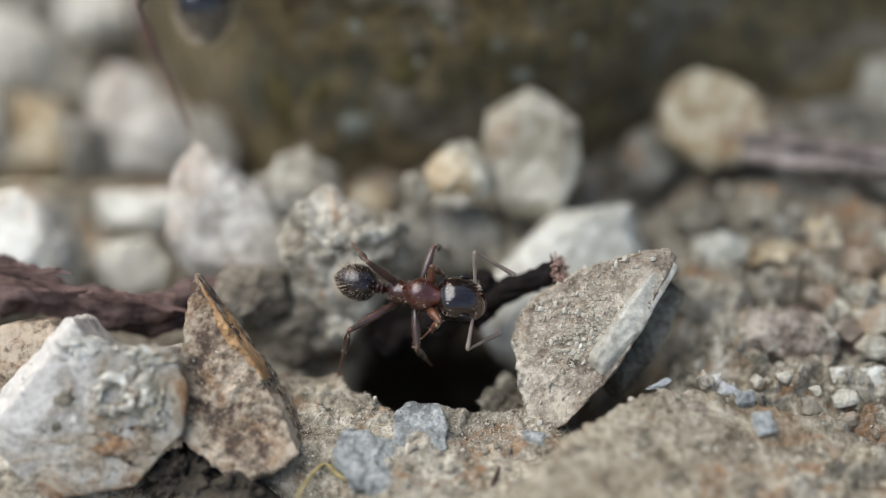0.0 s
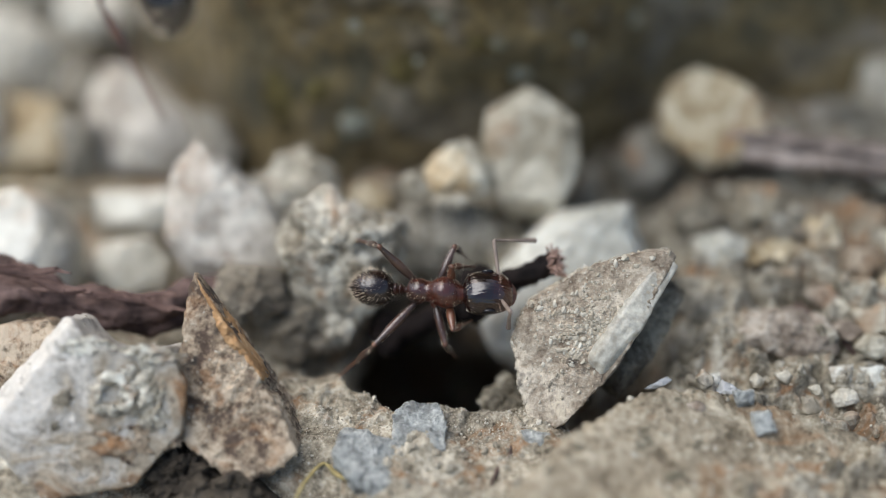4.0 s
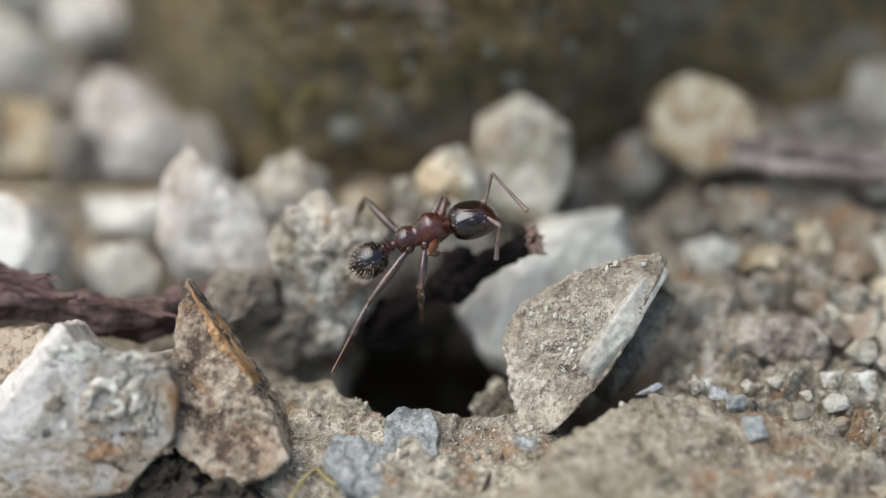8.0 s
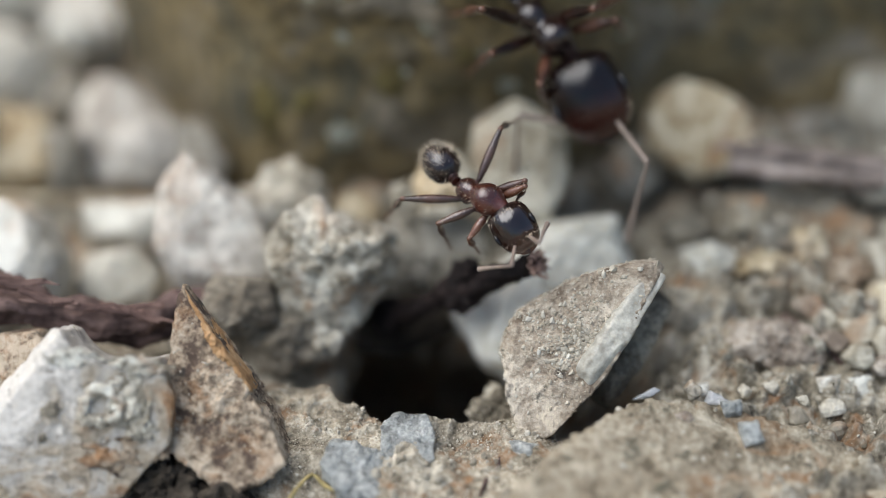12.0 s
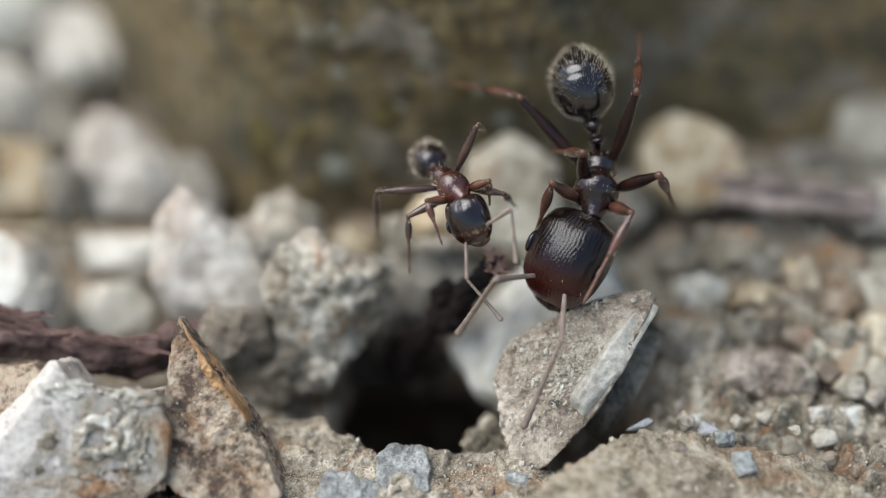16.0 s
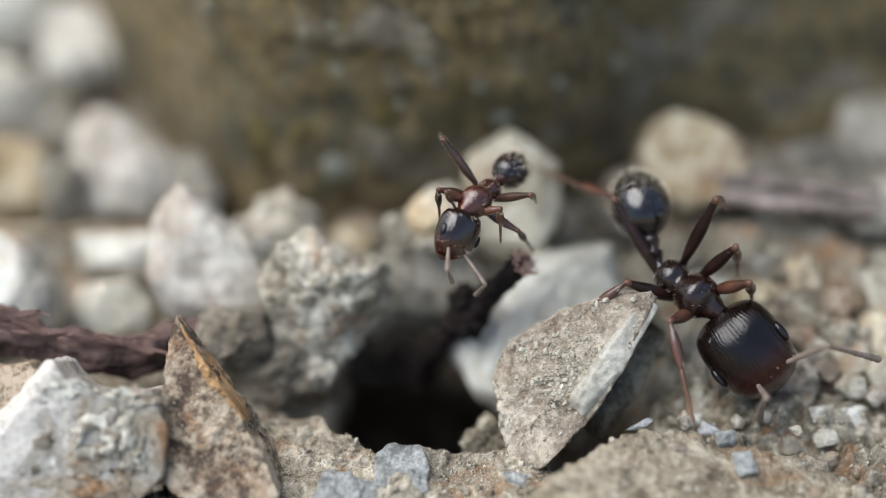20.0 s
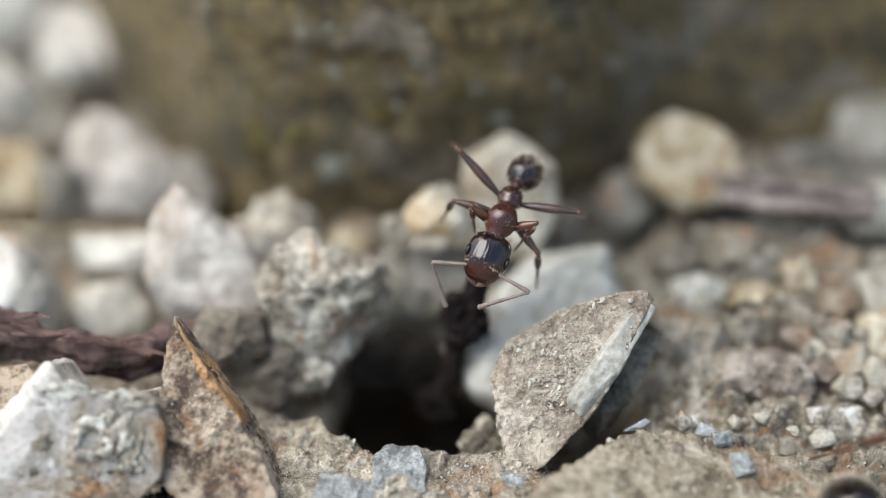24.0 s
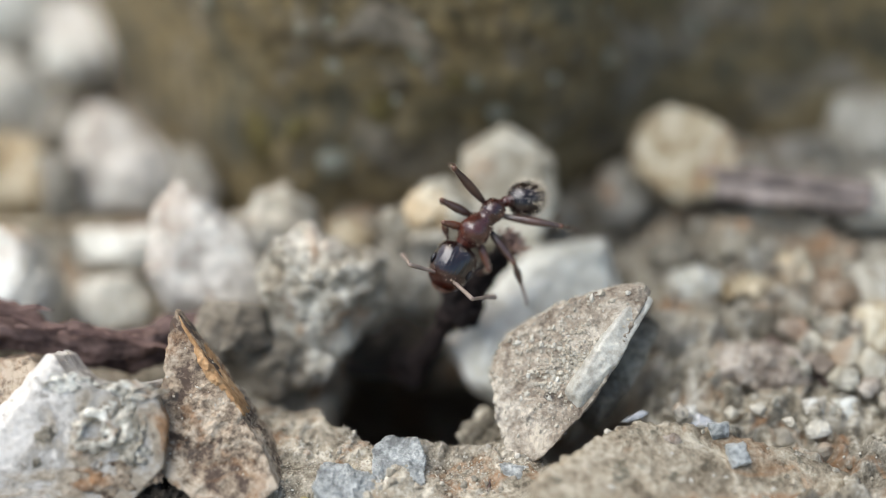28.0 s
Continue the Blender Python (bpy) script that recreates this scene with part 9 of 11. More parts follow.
    key(major["fL1"], (0, 0.55, 0.36, -0.35, 1, -3, 37), (1, 0.55, 0.36, -0.35, 1, -3, 37), (2, 0.55, 0.36, -0.35, 1, -3, 37),
        (3, 0.55, 0.36, -0.35, 1, -3, 37), (4, 0.55, 0.36, -0.35, 1, -3, 35), (4.5, 0.55, 0.36, -0.35, 1, -3, 33),
        (5, 0.55, 0.36, -0.35, 1, -3, 31), (6, 0.55, 0.36, -0.35, 1, -2, 29), (6.5, 0.55, 0.36, -0.35, 1, -3, 37),
        (7, 0.55, 0.36, -0.35, 2, -3, 57), (7.5, 0.55, 0.36, -0.35, 2, -3, 69), (8, 0.55, 0.36, -0.35, 2, -3, 59),
        (8.5, 0.55, 0.36, -0.35, 2, -3, 49), (9, 0.55, 0.36, -0.35, 2, -3, 38), (9.5, 0.55, 0.36, -0.35, 1, -3, 16),
        (10, 0.55, 0.36, -0.35, 1, -3, 10), (10.5, 0.55, 0.36, -0.35, 3, -46, 47), (11, 0.55, 0.36, -0.35, 4, -47, 48),
        (11.5, 0.55, 0.36, -0.35, 3, -40, 51), (12, 0.55, 0.36, -0.35, 3, -33, 55), (12.5, 0.55, 0.36, -0.35, 3, -39, 47),
        (13, 0.55, 0.36, -0.35, 2, -44, 28), (13.5, 0.55, 0.36, -0.35, 1, -43, 7), (14, 0.55, 0.36, -0.35, 0, -39, -5),
        (14.5, 0.55, 0.36, -0.35, 0, -45, -4), (15, 0.55, 0.36, -0.35, 3, -46, 51), (15.5, 0.55, 0.36, -0.35, 42, -47, 44),
        (16, 0.55, 0.36, -0.35, 58, -44, 30), (16.5, 0.55, 0.36, -0.35, 58, -44, 29), (17, 0.55, 0.36, -0.35, 58, -46, 28),
        (17.5, 0.55, 0.36, -0.35, 52, -45, 32), (18, 0.55, 0.36, -0.35, 50, -45, 40), (18.5, 0.55, 0.36, -0.35, 65, -57, 49),
        (19, 0.55, 0.36, -0.35, 24, -27, 28), (19.5, 0.55, 0.36, -0.35, 11, -18, 19), (20, 0.55, 0.36, -0.35, 19, -44, 37),
        (20.5, 0.55, 0.36, -0.35, 8, -22, 10), (21, 0.55, 0.36, -0.35, -1, 26, -2), (21.5, 0.55, 0.36, -0.35, -5, 28, -9),
        (22, 0.55, 0.36, -0.35, -6, 32, -10), (22.5, 0.55, 0.36, -0.35, -4, 27, -6), (23, 0.55, 0.36, -0.35, 1, 6, 1),
        (23.5, 0.55, 0.36, -0.35, 5, 1, 5), (24, 0.55, 0.36, -0.35, 7, 4, 7), (24.5, 0.55, 0.36, -0.35, 7, 3, 6),
        (28, 0.55, 0.36, -0.35, 6, 5, 4))
    key(major["fL2"], (0, 0, 0.38, -0.42, 2, -3, 79), (1, 0, 0.38, -0.42, 2, -3, 79), (1.5, 0, 0.38, -0.42, 2, -3, 79),
        (2, 0, 0.38, -0.42, 2, -6, 79), (2.5, 0, 0.38, -0.42, 2, -10, 80), (3, 0, 0.38, -0.42, 2, -13, 80),
        (3.5, 0, 0.38, -0.42, 2, -17, 80), (4, 0, 0.38, -0.42, 3, -20, 79), (4.5, 0, 0.38, -0.42, 3, -23, 77),
        (5, 0, 0.38, -0.42, 3, -26, 75), (6, 0, 0.38, -0.42, 3, -29, 74), (6.5, 0, 0.38, -0.42, 3, -32, 77), (7, 0, 0.38, -0.42, 3, -20, 88),
        (7.5, 0, 0.38, -0.42, 2, -13, 106), (8, 0, 0.38, -0.42, 3, -20, 104), (8.5, 0, 0.38, -0.42, 3, -21, 94),
        (9, 0, 0.38, -0.42, 3, -3, 93), (9.5, 0, 0.38, -0.42, 3, -24, 67), (10, 0, 0.38, -0.42, 2, -23, 38),
        (10.5, 0, 0.38, -0.42, 3, -43, 45), (11, 0, 0.38, -0.42, 3, -45, 40), (11.5, 0, 0.38, -0.42, 4, -52, 46),
        (12, 0, 0.38, -0.42, 4, -56, 55), (12.5, 0, 0.38, -0.42, 5, -57, 59), (13, 0, 0.38, -0.42, 5, -59, 67),
        (13.5, 0, 0.38, -0.42, 6, -59, 79), (14, 0, 0.38, -0.42, 5, -56, 90), (14.5, 0, 0.38, -0.42, 5, -50, 96),
        (15, 0, 0.38, -0.42, 3, -25, 113), (15.5, 0, 0.38, -0.42, 38, -50, 92), (16, 0, 0.38, -0.42, 62, -50, 67),
        (16.5, 0, 0.38, -0.42, 52, -44, 79), (17, 0, 0.38, -0.42, 44, -40, 89), (17.5, 0, 0.38, -0.42, 44, -40, 84),
        (18, 0, 0.38, -0.42, 44, -43, 80), (18.5, 0, 0.38, -0.42, 44, -50, 88), (19, 0, 0.38, -0.42, 48, -50, 77),
        (19.5, 0, 0.38, -0.42, 35, -40, 63), (20, 0, 0.38, -0.42, 25, -46, 61), (20.5, 0, 0.38, -0.42, 38, -39, 64),
        (21, 0, 0.38, -0.42, 38, -34, 81), (21.5, 0, 0.38, -0.42, 46, -39, 50), (22, 0, 0.38, -0.42, 51, -38, 44),
        (22.5, 0, 0.38, -0.42, 60, -38, 45), (23, 0, 0.38, -0.42, 68, -39, 49), (23.5, 0, 0.38, -0.42, 72, -40, 49),
        (24, 0, 0.38, -0.42, 74, -40, 44), (24.5, 0, 0.38, -0.42, 77, -40, 43), (25, 0, 0.38, -0.42, 83, -37, 41),
        (28, 0, 0.38, -0.42, 83, -37, 41))
    key(major["fL3"], (0, -0.6, 0.32, -0.35, 2, -14, 142), (1, -0.6, 0.32, -0.35, 1, -15, 144), (2, -0.6, 0.32, -0.35, 1, -16, 146),
        (3, -0.6, 0.32, -0.35, 1, -19, 149), (3.5, -0.6, 0.32, -0.35, 1, -19, 147), (4, -0.6, 0.32, -0.35, 1, -18, 143),
        (4.5, -0.6, 0.32, -0.35, 2, -15, 137), (5, -0.6, 0.32, -0.35, 2, -12, 131), (5.5, -0.6, 0.32, -0.35, 2, -14, 125),
        (6, -0.6, 0.32, -0.35, 2, -20, 122), (6.5, -0.6, 0.32, -0.35, 2, -30, 126), (7, -0.6, 0.32, -0.35, 2, -20, 136),
        (7.5, -0.6, 0.32, -0.35, 1, -6, 144), (8, -0.6, 0.32, -0.35, 1, -6, 145), (8.5, -0.6, 0.32, -0.35, 2, -40, 137),
        (9, -0.6, 0.32, -0.35, 2, -36, 134), (9.5, -0.6, 0.32, -0.35, 2, -32, 135), (10, -0.6, 0.32, -0.35, 3, -38, 131),
        (10.5, -0.6, 0.32, -0.35, 3, -42, 124), (11, -0.6, 0.32, -0.35, 4, -47, 122), (11.5, -0.6, 0.32, -0.35, 4, -49, 126),
        (12, -0.6, 0.32, -0.35, 3, -51, 132), (12.5, -0.6, 0.32, -0.35, 3, -53, 137), (13, -0.6, 0.32, -0.35, 3, -52, 145),
        (13.5, -0.6, 0.32, -0.35, 2, -51, 154), (14, -0.6, 0.32, -0.35, 1, -49, 162), (14.5, -0.6, 0.32, -0.35, 1, -52, 167),
        (15, -0.6, 0.32, -0.35, 6, -71, 128), (15.5, -0.6, 0.32, -0.35, 50, -70, 100), (16, -0.6, 0.32, -0.35, 24, -71, 147),
        (16.5, -0.6, 0.32, -0.35, 15, -60, 158), (17, -0.6, 0.32, -0.35, 9, -40, 165), (17.5, -0.6, 0.32, -0.35, 7, -39, 167),
        (18, -0.6, 0.32, -0.35, 5, -37, 171), (18.5, -0.6, 0.32, -0.35, 3, -36, 175), (19, -0.6, 0.32, -0.35, 23, -59, 139),
        (19.5, -0.6, 0.32, -0.35, 39, -53, 91), (20, -0.6, 0.32, -0.35, 24, -44, 84), (20.5, -0.6, 0.32, -0.35, 36, -39, 88),
        (21, -0.6, 0.32, -0.35, 29, -30, 116), (21.5, -0.6, 0.32, -0.35, 31, -41, 120), (22, -0.6, 0.32, -0.35, 32, -42, 124),
        (22.5, -0.6, 0.32, -0.35, 32, -36, 129), (23, -0.6, 0.32, -0.35, 37, -38, 125), (23.5, -0.6, 0.32, -0.35, 39, -40, 125),
        (24, -0.6, 0.32, -0.35, 35, -43, 131), (24.5, -0.6, 0.32, -0.35, 37, -44, 130), (25, -0.6, 0.32, -0.35, 59, -49, 101),
        (28, -0.6, 0.32, -0.35, 59, -49, 101))
    key(major["fR1"], (0, 0.55, -0.36, -0.35, -1, -3, -37), (1, 0.55, -0.36, -0.35, -1, -3, -37), (2, 0.55, -0.36, -0.35, -1, -3, -36),
        (3, 0.55, -0.36, -0.35, -1, -3, -36), (4, 0.55, -0.36, -0.35, -1, -3, -38), (5, 0.55, -0.36, -0.35, -2, -3, -41),
        (6, 0.55, -0.36, -0.35, -2, -3, -43), (6.5, 0.55, -0.36, -0.35, -2, -3, -45), (7, 0.55, -0.36, -0.35, -2, -3, -40),
        (7.5, 0.55, -0.36, -0.35, -1, -2, -36), (8, 0.55, -0.36, -0.35, -2, -3, -54), (8.5, 0.55, -0.36, -0.35, -2, -3, -62),
        (9, 0.55, -0.36, -0.35, -2, -3, -55), (9.5, 0.55, -0.36, -0.35, -2, -2, -53), (10, 0.55, -0.36, -0.35, -4, -49, -59),
        (10.5, 0.55, -0.36, -0.35, -6, -61, -74), (11, 0.55, -0.36, -0.35, -6, -60, -78), (11.5, 0.55, -0.36, -0.35, -6, -58, -72),
        (12, 0.55, -0.36, -0.35, -4, -54, -60), (12.5, 0.55, -0.36, -0.35, -4, -52, -57), (13, 0.55, -0.36, -0.35, -5, -55, -59),
        (13.5, 0.55, -0.36, -0.35, -6, -60, -65), (14, 0.55, -0.36, -0.35, -7, -65, -73), (14.5, 0.55, -0.36, -0.35, -8, -68, -76),
        (15, 0.55, -0.36, -0.35, -6, -60, -68), (15.5, 0.55, -0.36, -0.35, -58, -58, -57), (16, 0.55, -0.36, -0.35, -72, -55, -57),
        (16.5, 0.55, -0.36, -0.35, -90, -69, -60), (17, 0.55, -0.36, -0.35, -103, -76, -57), (17.5, 0.55, -0.36, -0.35, -77, -56, -38),
        (18, 0.55, -0.36, -0.35, -40, -37, -41), (18.5, 0.55, -0.36, -0.35, -51, -48, -48), (19, 0.55, -0.36, -0.35, -54, -52, -60),
        (19.5, 0.55, -0.36, -0.35, -48, -81, -118), (20, 0.55, -0.36, -0.35, -44, -69, -84), (20.5, 0.55, -0.36, -0.35, -71, -64, -57),
        (21, 0.55, -0.36, -0.35, -86, -66, -49), (21.5, 0.55, -0.36, -0.35, -86, -66, -53), (22, 0.55, -0.36, -0.35, -82, -58, -49),
        (22.5, 0.55, -0.36, -0.35, -70, -45, -43), (23, 0.55, -0.36, -0.35, -60, -32, -42), (23.5, 0.55, -0.36, -0.35, -57, -27, -40),
        (24, 0.55, -0.36, -0.35, -59, -30, -32), (24.5, 0.55, -0.36, -0.35, -60, -29, -31), (25, 0.55, -0.36, -0.35, -68, -27, -30),
        (28, 0.55, -0.36, -0.35, -68, -27, -30))
    key(major["fR2"], (0, 0, -0.38, -0.42, -2, -4, -76), (1, 0, -0.38, -0.42, -2, -3, -76), (2, 0, -0.38, -0.42, -2, -3, -75),
        (3, 0, -0.38, -0.42, -2, -3, -75), (4, 0, -0.38, -0.42, -2, -3, -77), (4.5, 0, -0.38, -0.42, -2, -3, -79),
        (5, 0, -0.38, -0.42, -2, -3, -81), (5.5, 0, -0.38, -0.42, -2, -3, -83), (6, 0, -0.38, -0.42, -2, -3, -85),
        (6.5, 0, -0.38, -0.42, -3, -27, -91), (7, 0, -0.38, -0.42, -3, -23, -93), (7.5, 0, -0.38, -0.42, -3, -28, -88),
        (8, 0, -0.38, -0.42, -3, -16, -97), (8.5, 0, -0.38, -0.42, -2, -11, -103), (9, 0, -0.38, -0.42, -3, -22, -95),
        (9.5, 0, -0.38, -0.42, -4, -39, -93), (10, 0, -0.38, -0.42, -4, -48, -102), (10.5, 0, -0.38, -0.42, -4, -36, -115),
        (11, 0, -0.38, -0.42, -4, -49, -115), (11.5, 0, -0.38, -0.42, -4, -51, -117), (12, 0, -0.38, -0.42, -4, -52, -116),
        (12.5, 0, -0.38, -0.42, -4, -52, -122), (13, 0, -0.38, -0.42, -3, -47, -136), (13.5, 0, -0.38, -0.42, -2, -34, -149),
        (14, 0, -0.38, -0.42, -1, -5, -160), (14.5, 0, -0.38, -0.42, -1, -6, -167), (15, 0, -0.38, -0.42, -1, -5, -170),
        (15.5, 0, -0.38, -0.42, -9, -60, -164), (16, 0, -0.38, -0.42, -159, -79, -15), (16.5, 0, -0.38, -0.42, -138, -74, -27),
        (17, 0, -0.38, -0.42, -104, -72, -50), (17.5, 0, -0.38, -0.42, -80, -70, -70), (18, 0, -0.38, -0.42, -58, -65, -88),
        (18.5, 0, -0.38, -0.42, -34, -47, -111), (19, 0, -0.38, -0.42, -74, -64, -56), (19.5, 0, -0.38, -0.42, -27, -71, -137),
        (20, 0, -0.38, -0.42, -10, -59, -154), (20.5, 0, -0.38, -0.42, -17, -56, -148), (21, 0, -0.38, -0.42, -16, -31, -149),
        (21.5, 0, -0.38, -0.42, -19, -32, -145), (22, 0, -0.38, -0.42, -25, -34, -138), (22.5, 0, -0.38, -0.42, -32, -34, -129),
        (23, 0, -0.38, -0.42, -46, -41, -110), (23.5, 0, -0.38, -0.42, -61, -46, -86), (24, 0, -0.38, -0.42, -64, -46, -80),
        (24.5, 0, -0.38, -0.42, -68, -46, -75), (25, 0, -0.38, -0.42, -85, -52, -65), (28, 0, -0.38, -0.42, -85, -52, -65))
    key(major["fR3"], (0, -0.6, -0.32, -0.35, -3, -44, -126), (1, -0.6, -0.32, -0.35, -3, -44, -126), (2, -0.6, -0.32, -0.35, -3, -43, -125),
        (3, -0.6, -0.32, -0.35, -3, -43, -124), (4, -0.6, -0.32, -0.35, -3, -44, -126), (4.5, -0.6, -0.32, -0.35, -3, -45, -127),
        (5.5, -0.6, -0.32, -0.35, -3, -48, -131), (6, -0.6, -0.32, -0.35, -3, -48, -131), (6.5, -0.6, -0.32, -0.35, -2, -46, -141),
        (7, -0.6, -0.32, -0.35, -1, -13, -141), (7.5, -0.6, -0.32, -0.35, -2, -6, -133), (8, -0.6, -0.32, -0.35, -2, -6, -134),
        (8.5, -0.6, -0.32, -0.35, -2, -5, -139), (9, -0.6, -0.32, -0.35, -2, -30, -137), (9.5, -0.6, -0.32, -0.35, -2, -33, -142),
        (10, -0.6, -0.32, -0.35, -2, -38, -149), (10.5, -0.6, -0.32, -0.35, -3, -61, -147), (11, -0.6, -0.32, -0.35, -2, -61, -162),
        (11.5, -0.6, -0.32, -0.35, -2, -64, -159), (12, -0.6, -0.32, -0.35, -3, -67, -154), (12.5, -0.6, -0.32, -0.35, -2, -63, -158),
        (13, -0.6, -0.32, -0.35, -1, -53, -165), (13.5, -0.6, -0.32, -0.35, -1, -35, -170), (14, -0.6, -0.32, -0.35, 0, -7, -174),
        (14.5, -0.6, -0.32, -0.35, 0, -8, -177), (15, -0.6, -0.32, -0.35, -1, -23, -163), (15.5, -0.6, -0.32, -0.35, -19, -44, -140),
        (16, -0.6, -0.32, -0.35, -33, -34, -119), (16.5, -0.6, -0.32, -0.35, -31, -29, -124), (17.5, -0.6, -0.32, -0.35, -28, -27, -125),
        (18, -0.6, -0.32, -0.35, -26, -27, -127), (18.5, -0.6, -0.32, -0.35, -52, -76, -110), (19, -0.6, -0.32, -0.35, -12, -69, -162),
        (19.5, -0.6, -0.32, -0.35, 8, -29, 162), (20, -0.6, -0.32, -0.35, 7, -20, 156), (20.5, -0.6, -0.32, -0.35, 13, -30, 153),
        (21, -0.6, -0.32, -0.35, 23, -65, 143), (21.5, -0.6, -0.32, -0.35, -93, -84, -79), (22, -0.6, -0.32, -0.35, -96, -73, -60),
        (22.5, -0.6, -0.32, -0.35, -104, -69, -52), (23, -0.6, -0.32, -0.35, -116, -68, -44), (23.5, -0.6, -0.32, -0.35, -118, -66, -40),
        (24, -0.6, -0.32, -0.35, -114, -61, -38), (24.5, -0.6, -0.32, -0.35, -117, -59, -35), (25, -0.6, -0.32, -0.35, -137, -59, -24),
        (28, -0.6, -0.32, -0.35, -137, -59, -24))
    key(major["tL1"], (0, 2.07, 1.5, -0.26, 1, 35, 31), (1, 2.07, 1.5, -0.26, 1, 35, 31), (2, 2.07, 1.5, -0.26, 1, 35, 31),
        (3, 2.06, 1.51, -0.26, 2, 36, 32), (3.5, 2.07, 1.5, -0.26, 2, 37, 31), (4, 2.1, 1.45, -0.26, 1, 38, 29),
        (4.5, 2.14, 1.39, -0.26, 1, 39, 27), (5, 2.18, 1.33, -0.27, 1, 40, 25), (5.5, 2.21, 1.29, -0.27, 1, 40, 23),
        (6, 2.21, 1.29, -0.27, 1, 41, 23), (6.5, 2.06, 1.52, -0.26, 2, 40, 42), (7, 1.58, 1.96, -0.25, 3, 41, 73),
        (7.5, 1.23, 2.13, -0.26, 4, 55, 78), (8, 1.52, 1.99, -0.26, 3, 42, 62), (8.5, 1.79, 1.8, -0.26, 3, 39, 55),
        (9, 2.04, 1.54, -0.26, 3, 38, 50), (9.5, 2.37, 0.89, -0.25, 2, 19, 31), (10, 2.42, 0.69, -0.25, 1, 30, 19),
        (10.5, 1.46, 1.33, 1.01, -2, 79, -9), (11, 1.42, 1.31, 1.04, -3, 78, -14), (11.5, 1.45, 1.5, 0.87, -2, 79, -10),
        (12, 1.46, 1.68, 0.68, -1, 79, -3), (12.5, 1.57, 1.44, 0.83, 0, 82, -1), (13, 1.75, 1, 0.98, -1, 84, -3),
        (13.5, 1.93, 0.53, 0.95, -9, 84, -28), (14, 2.01, 0.23, 0.85, -7, 76, -41), (14.5, 1.89, 0.27, 0.99, -4, 58, -40),
        (15, 1.38, 1.39, 1.01, -1, -5, -12), (15.5, 1.48, 1.26, 1.04, -9, 20, -19), (16, 1.74, 1.06, 0.96, -16, 29, -26),
        (16.5, 1.75, 1.02, 0.97, -55, 76, -68), (17, 1.71, 0.98, 1.02, -174, 78, -176), (17.5, 1.69, 1.08, 0.99, -173, 74, -176),
        (18, 1.56, 1.23, 1, -159, 78, -166), (18.25, 1.4, 1.19, 1.12, 5, 63, 3), (18.5, 1.23, 1.15, 1.24, 5, 24, 9),
        (19, 2.03, 1.16, 0.52, -4, 23, -7), (19.5, 2.26, 0.95, 0.23, -23, 7, -62), (19.75, 1.95, 1.07, 0.6, -31, 46, -65),
        (20, 1.64, 1.19, 0.97, -90, 81, -121), (20.5, 2.29, 0.67, 0.35, -41, 61, -75), (21, 2.25, 0.29, -1.2, -20, 31, -41),
        (21.5, 2.2, 0.09, -1.25, -48, 66, -73), (22, 2.13, 0.08, -1.36, -99, 68, -129), (22.5, 2.24, 0.18, -1.2, -128, 64, -154),
        (23, 2.44, 0.38, -0.54, -146, 69, -159), (23.5, 2.44, 0.51, -0.37, -160, 72, -166), (24, 2.43, 0.57, -0.5, -164, 72, -169),
        (24.5, 2.44, 0.56, -0.44, -166, 69, -171), (25, 2.44, 0.51, -0.51, -164, 62, -171), (28, 2.44, 0.51, -0.51, -164, 62, -171))
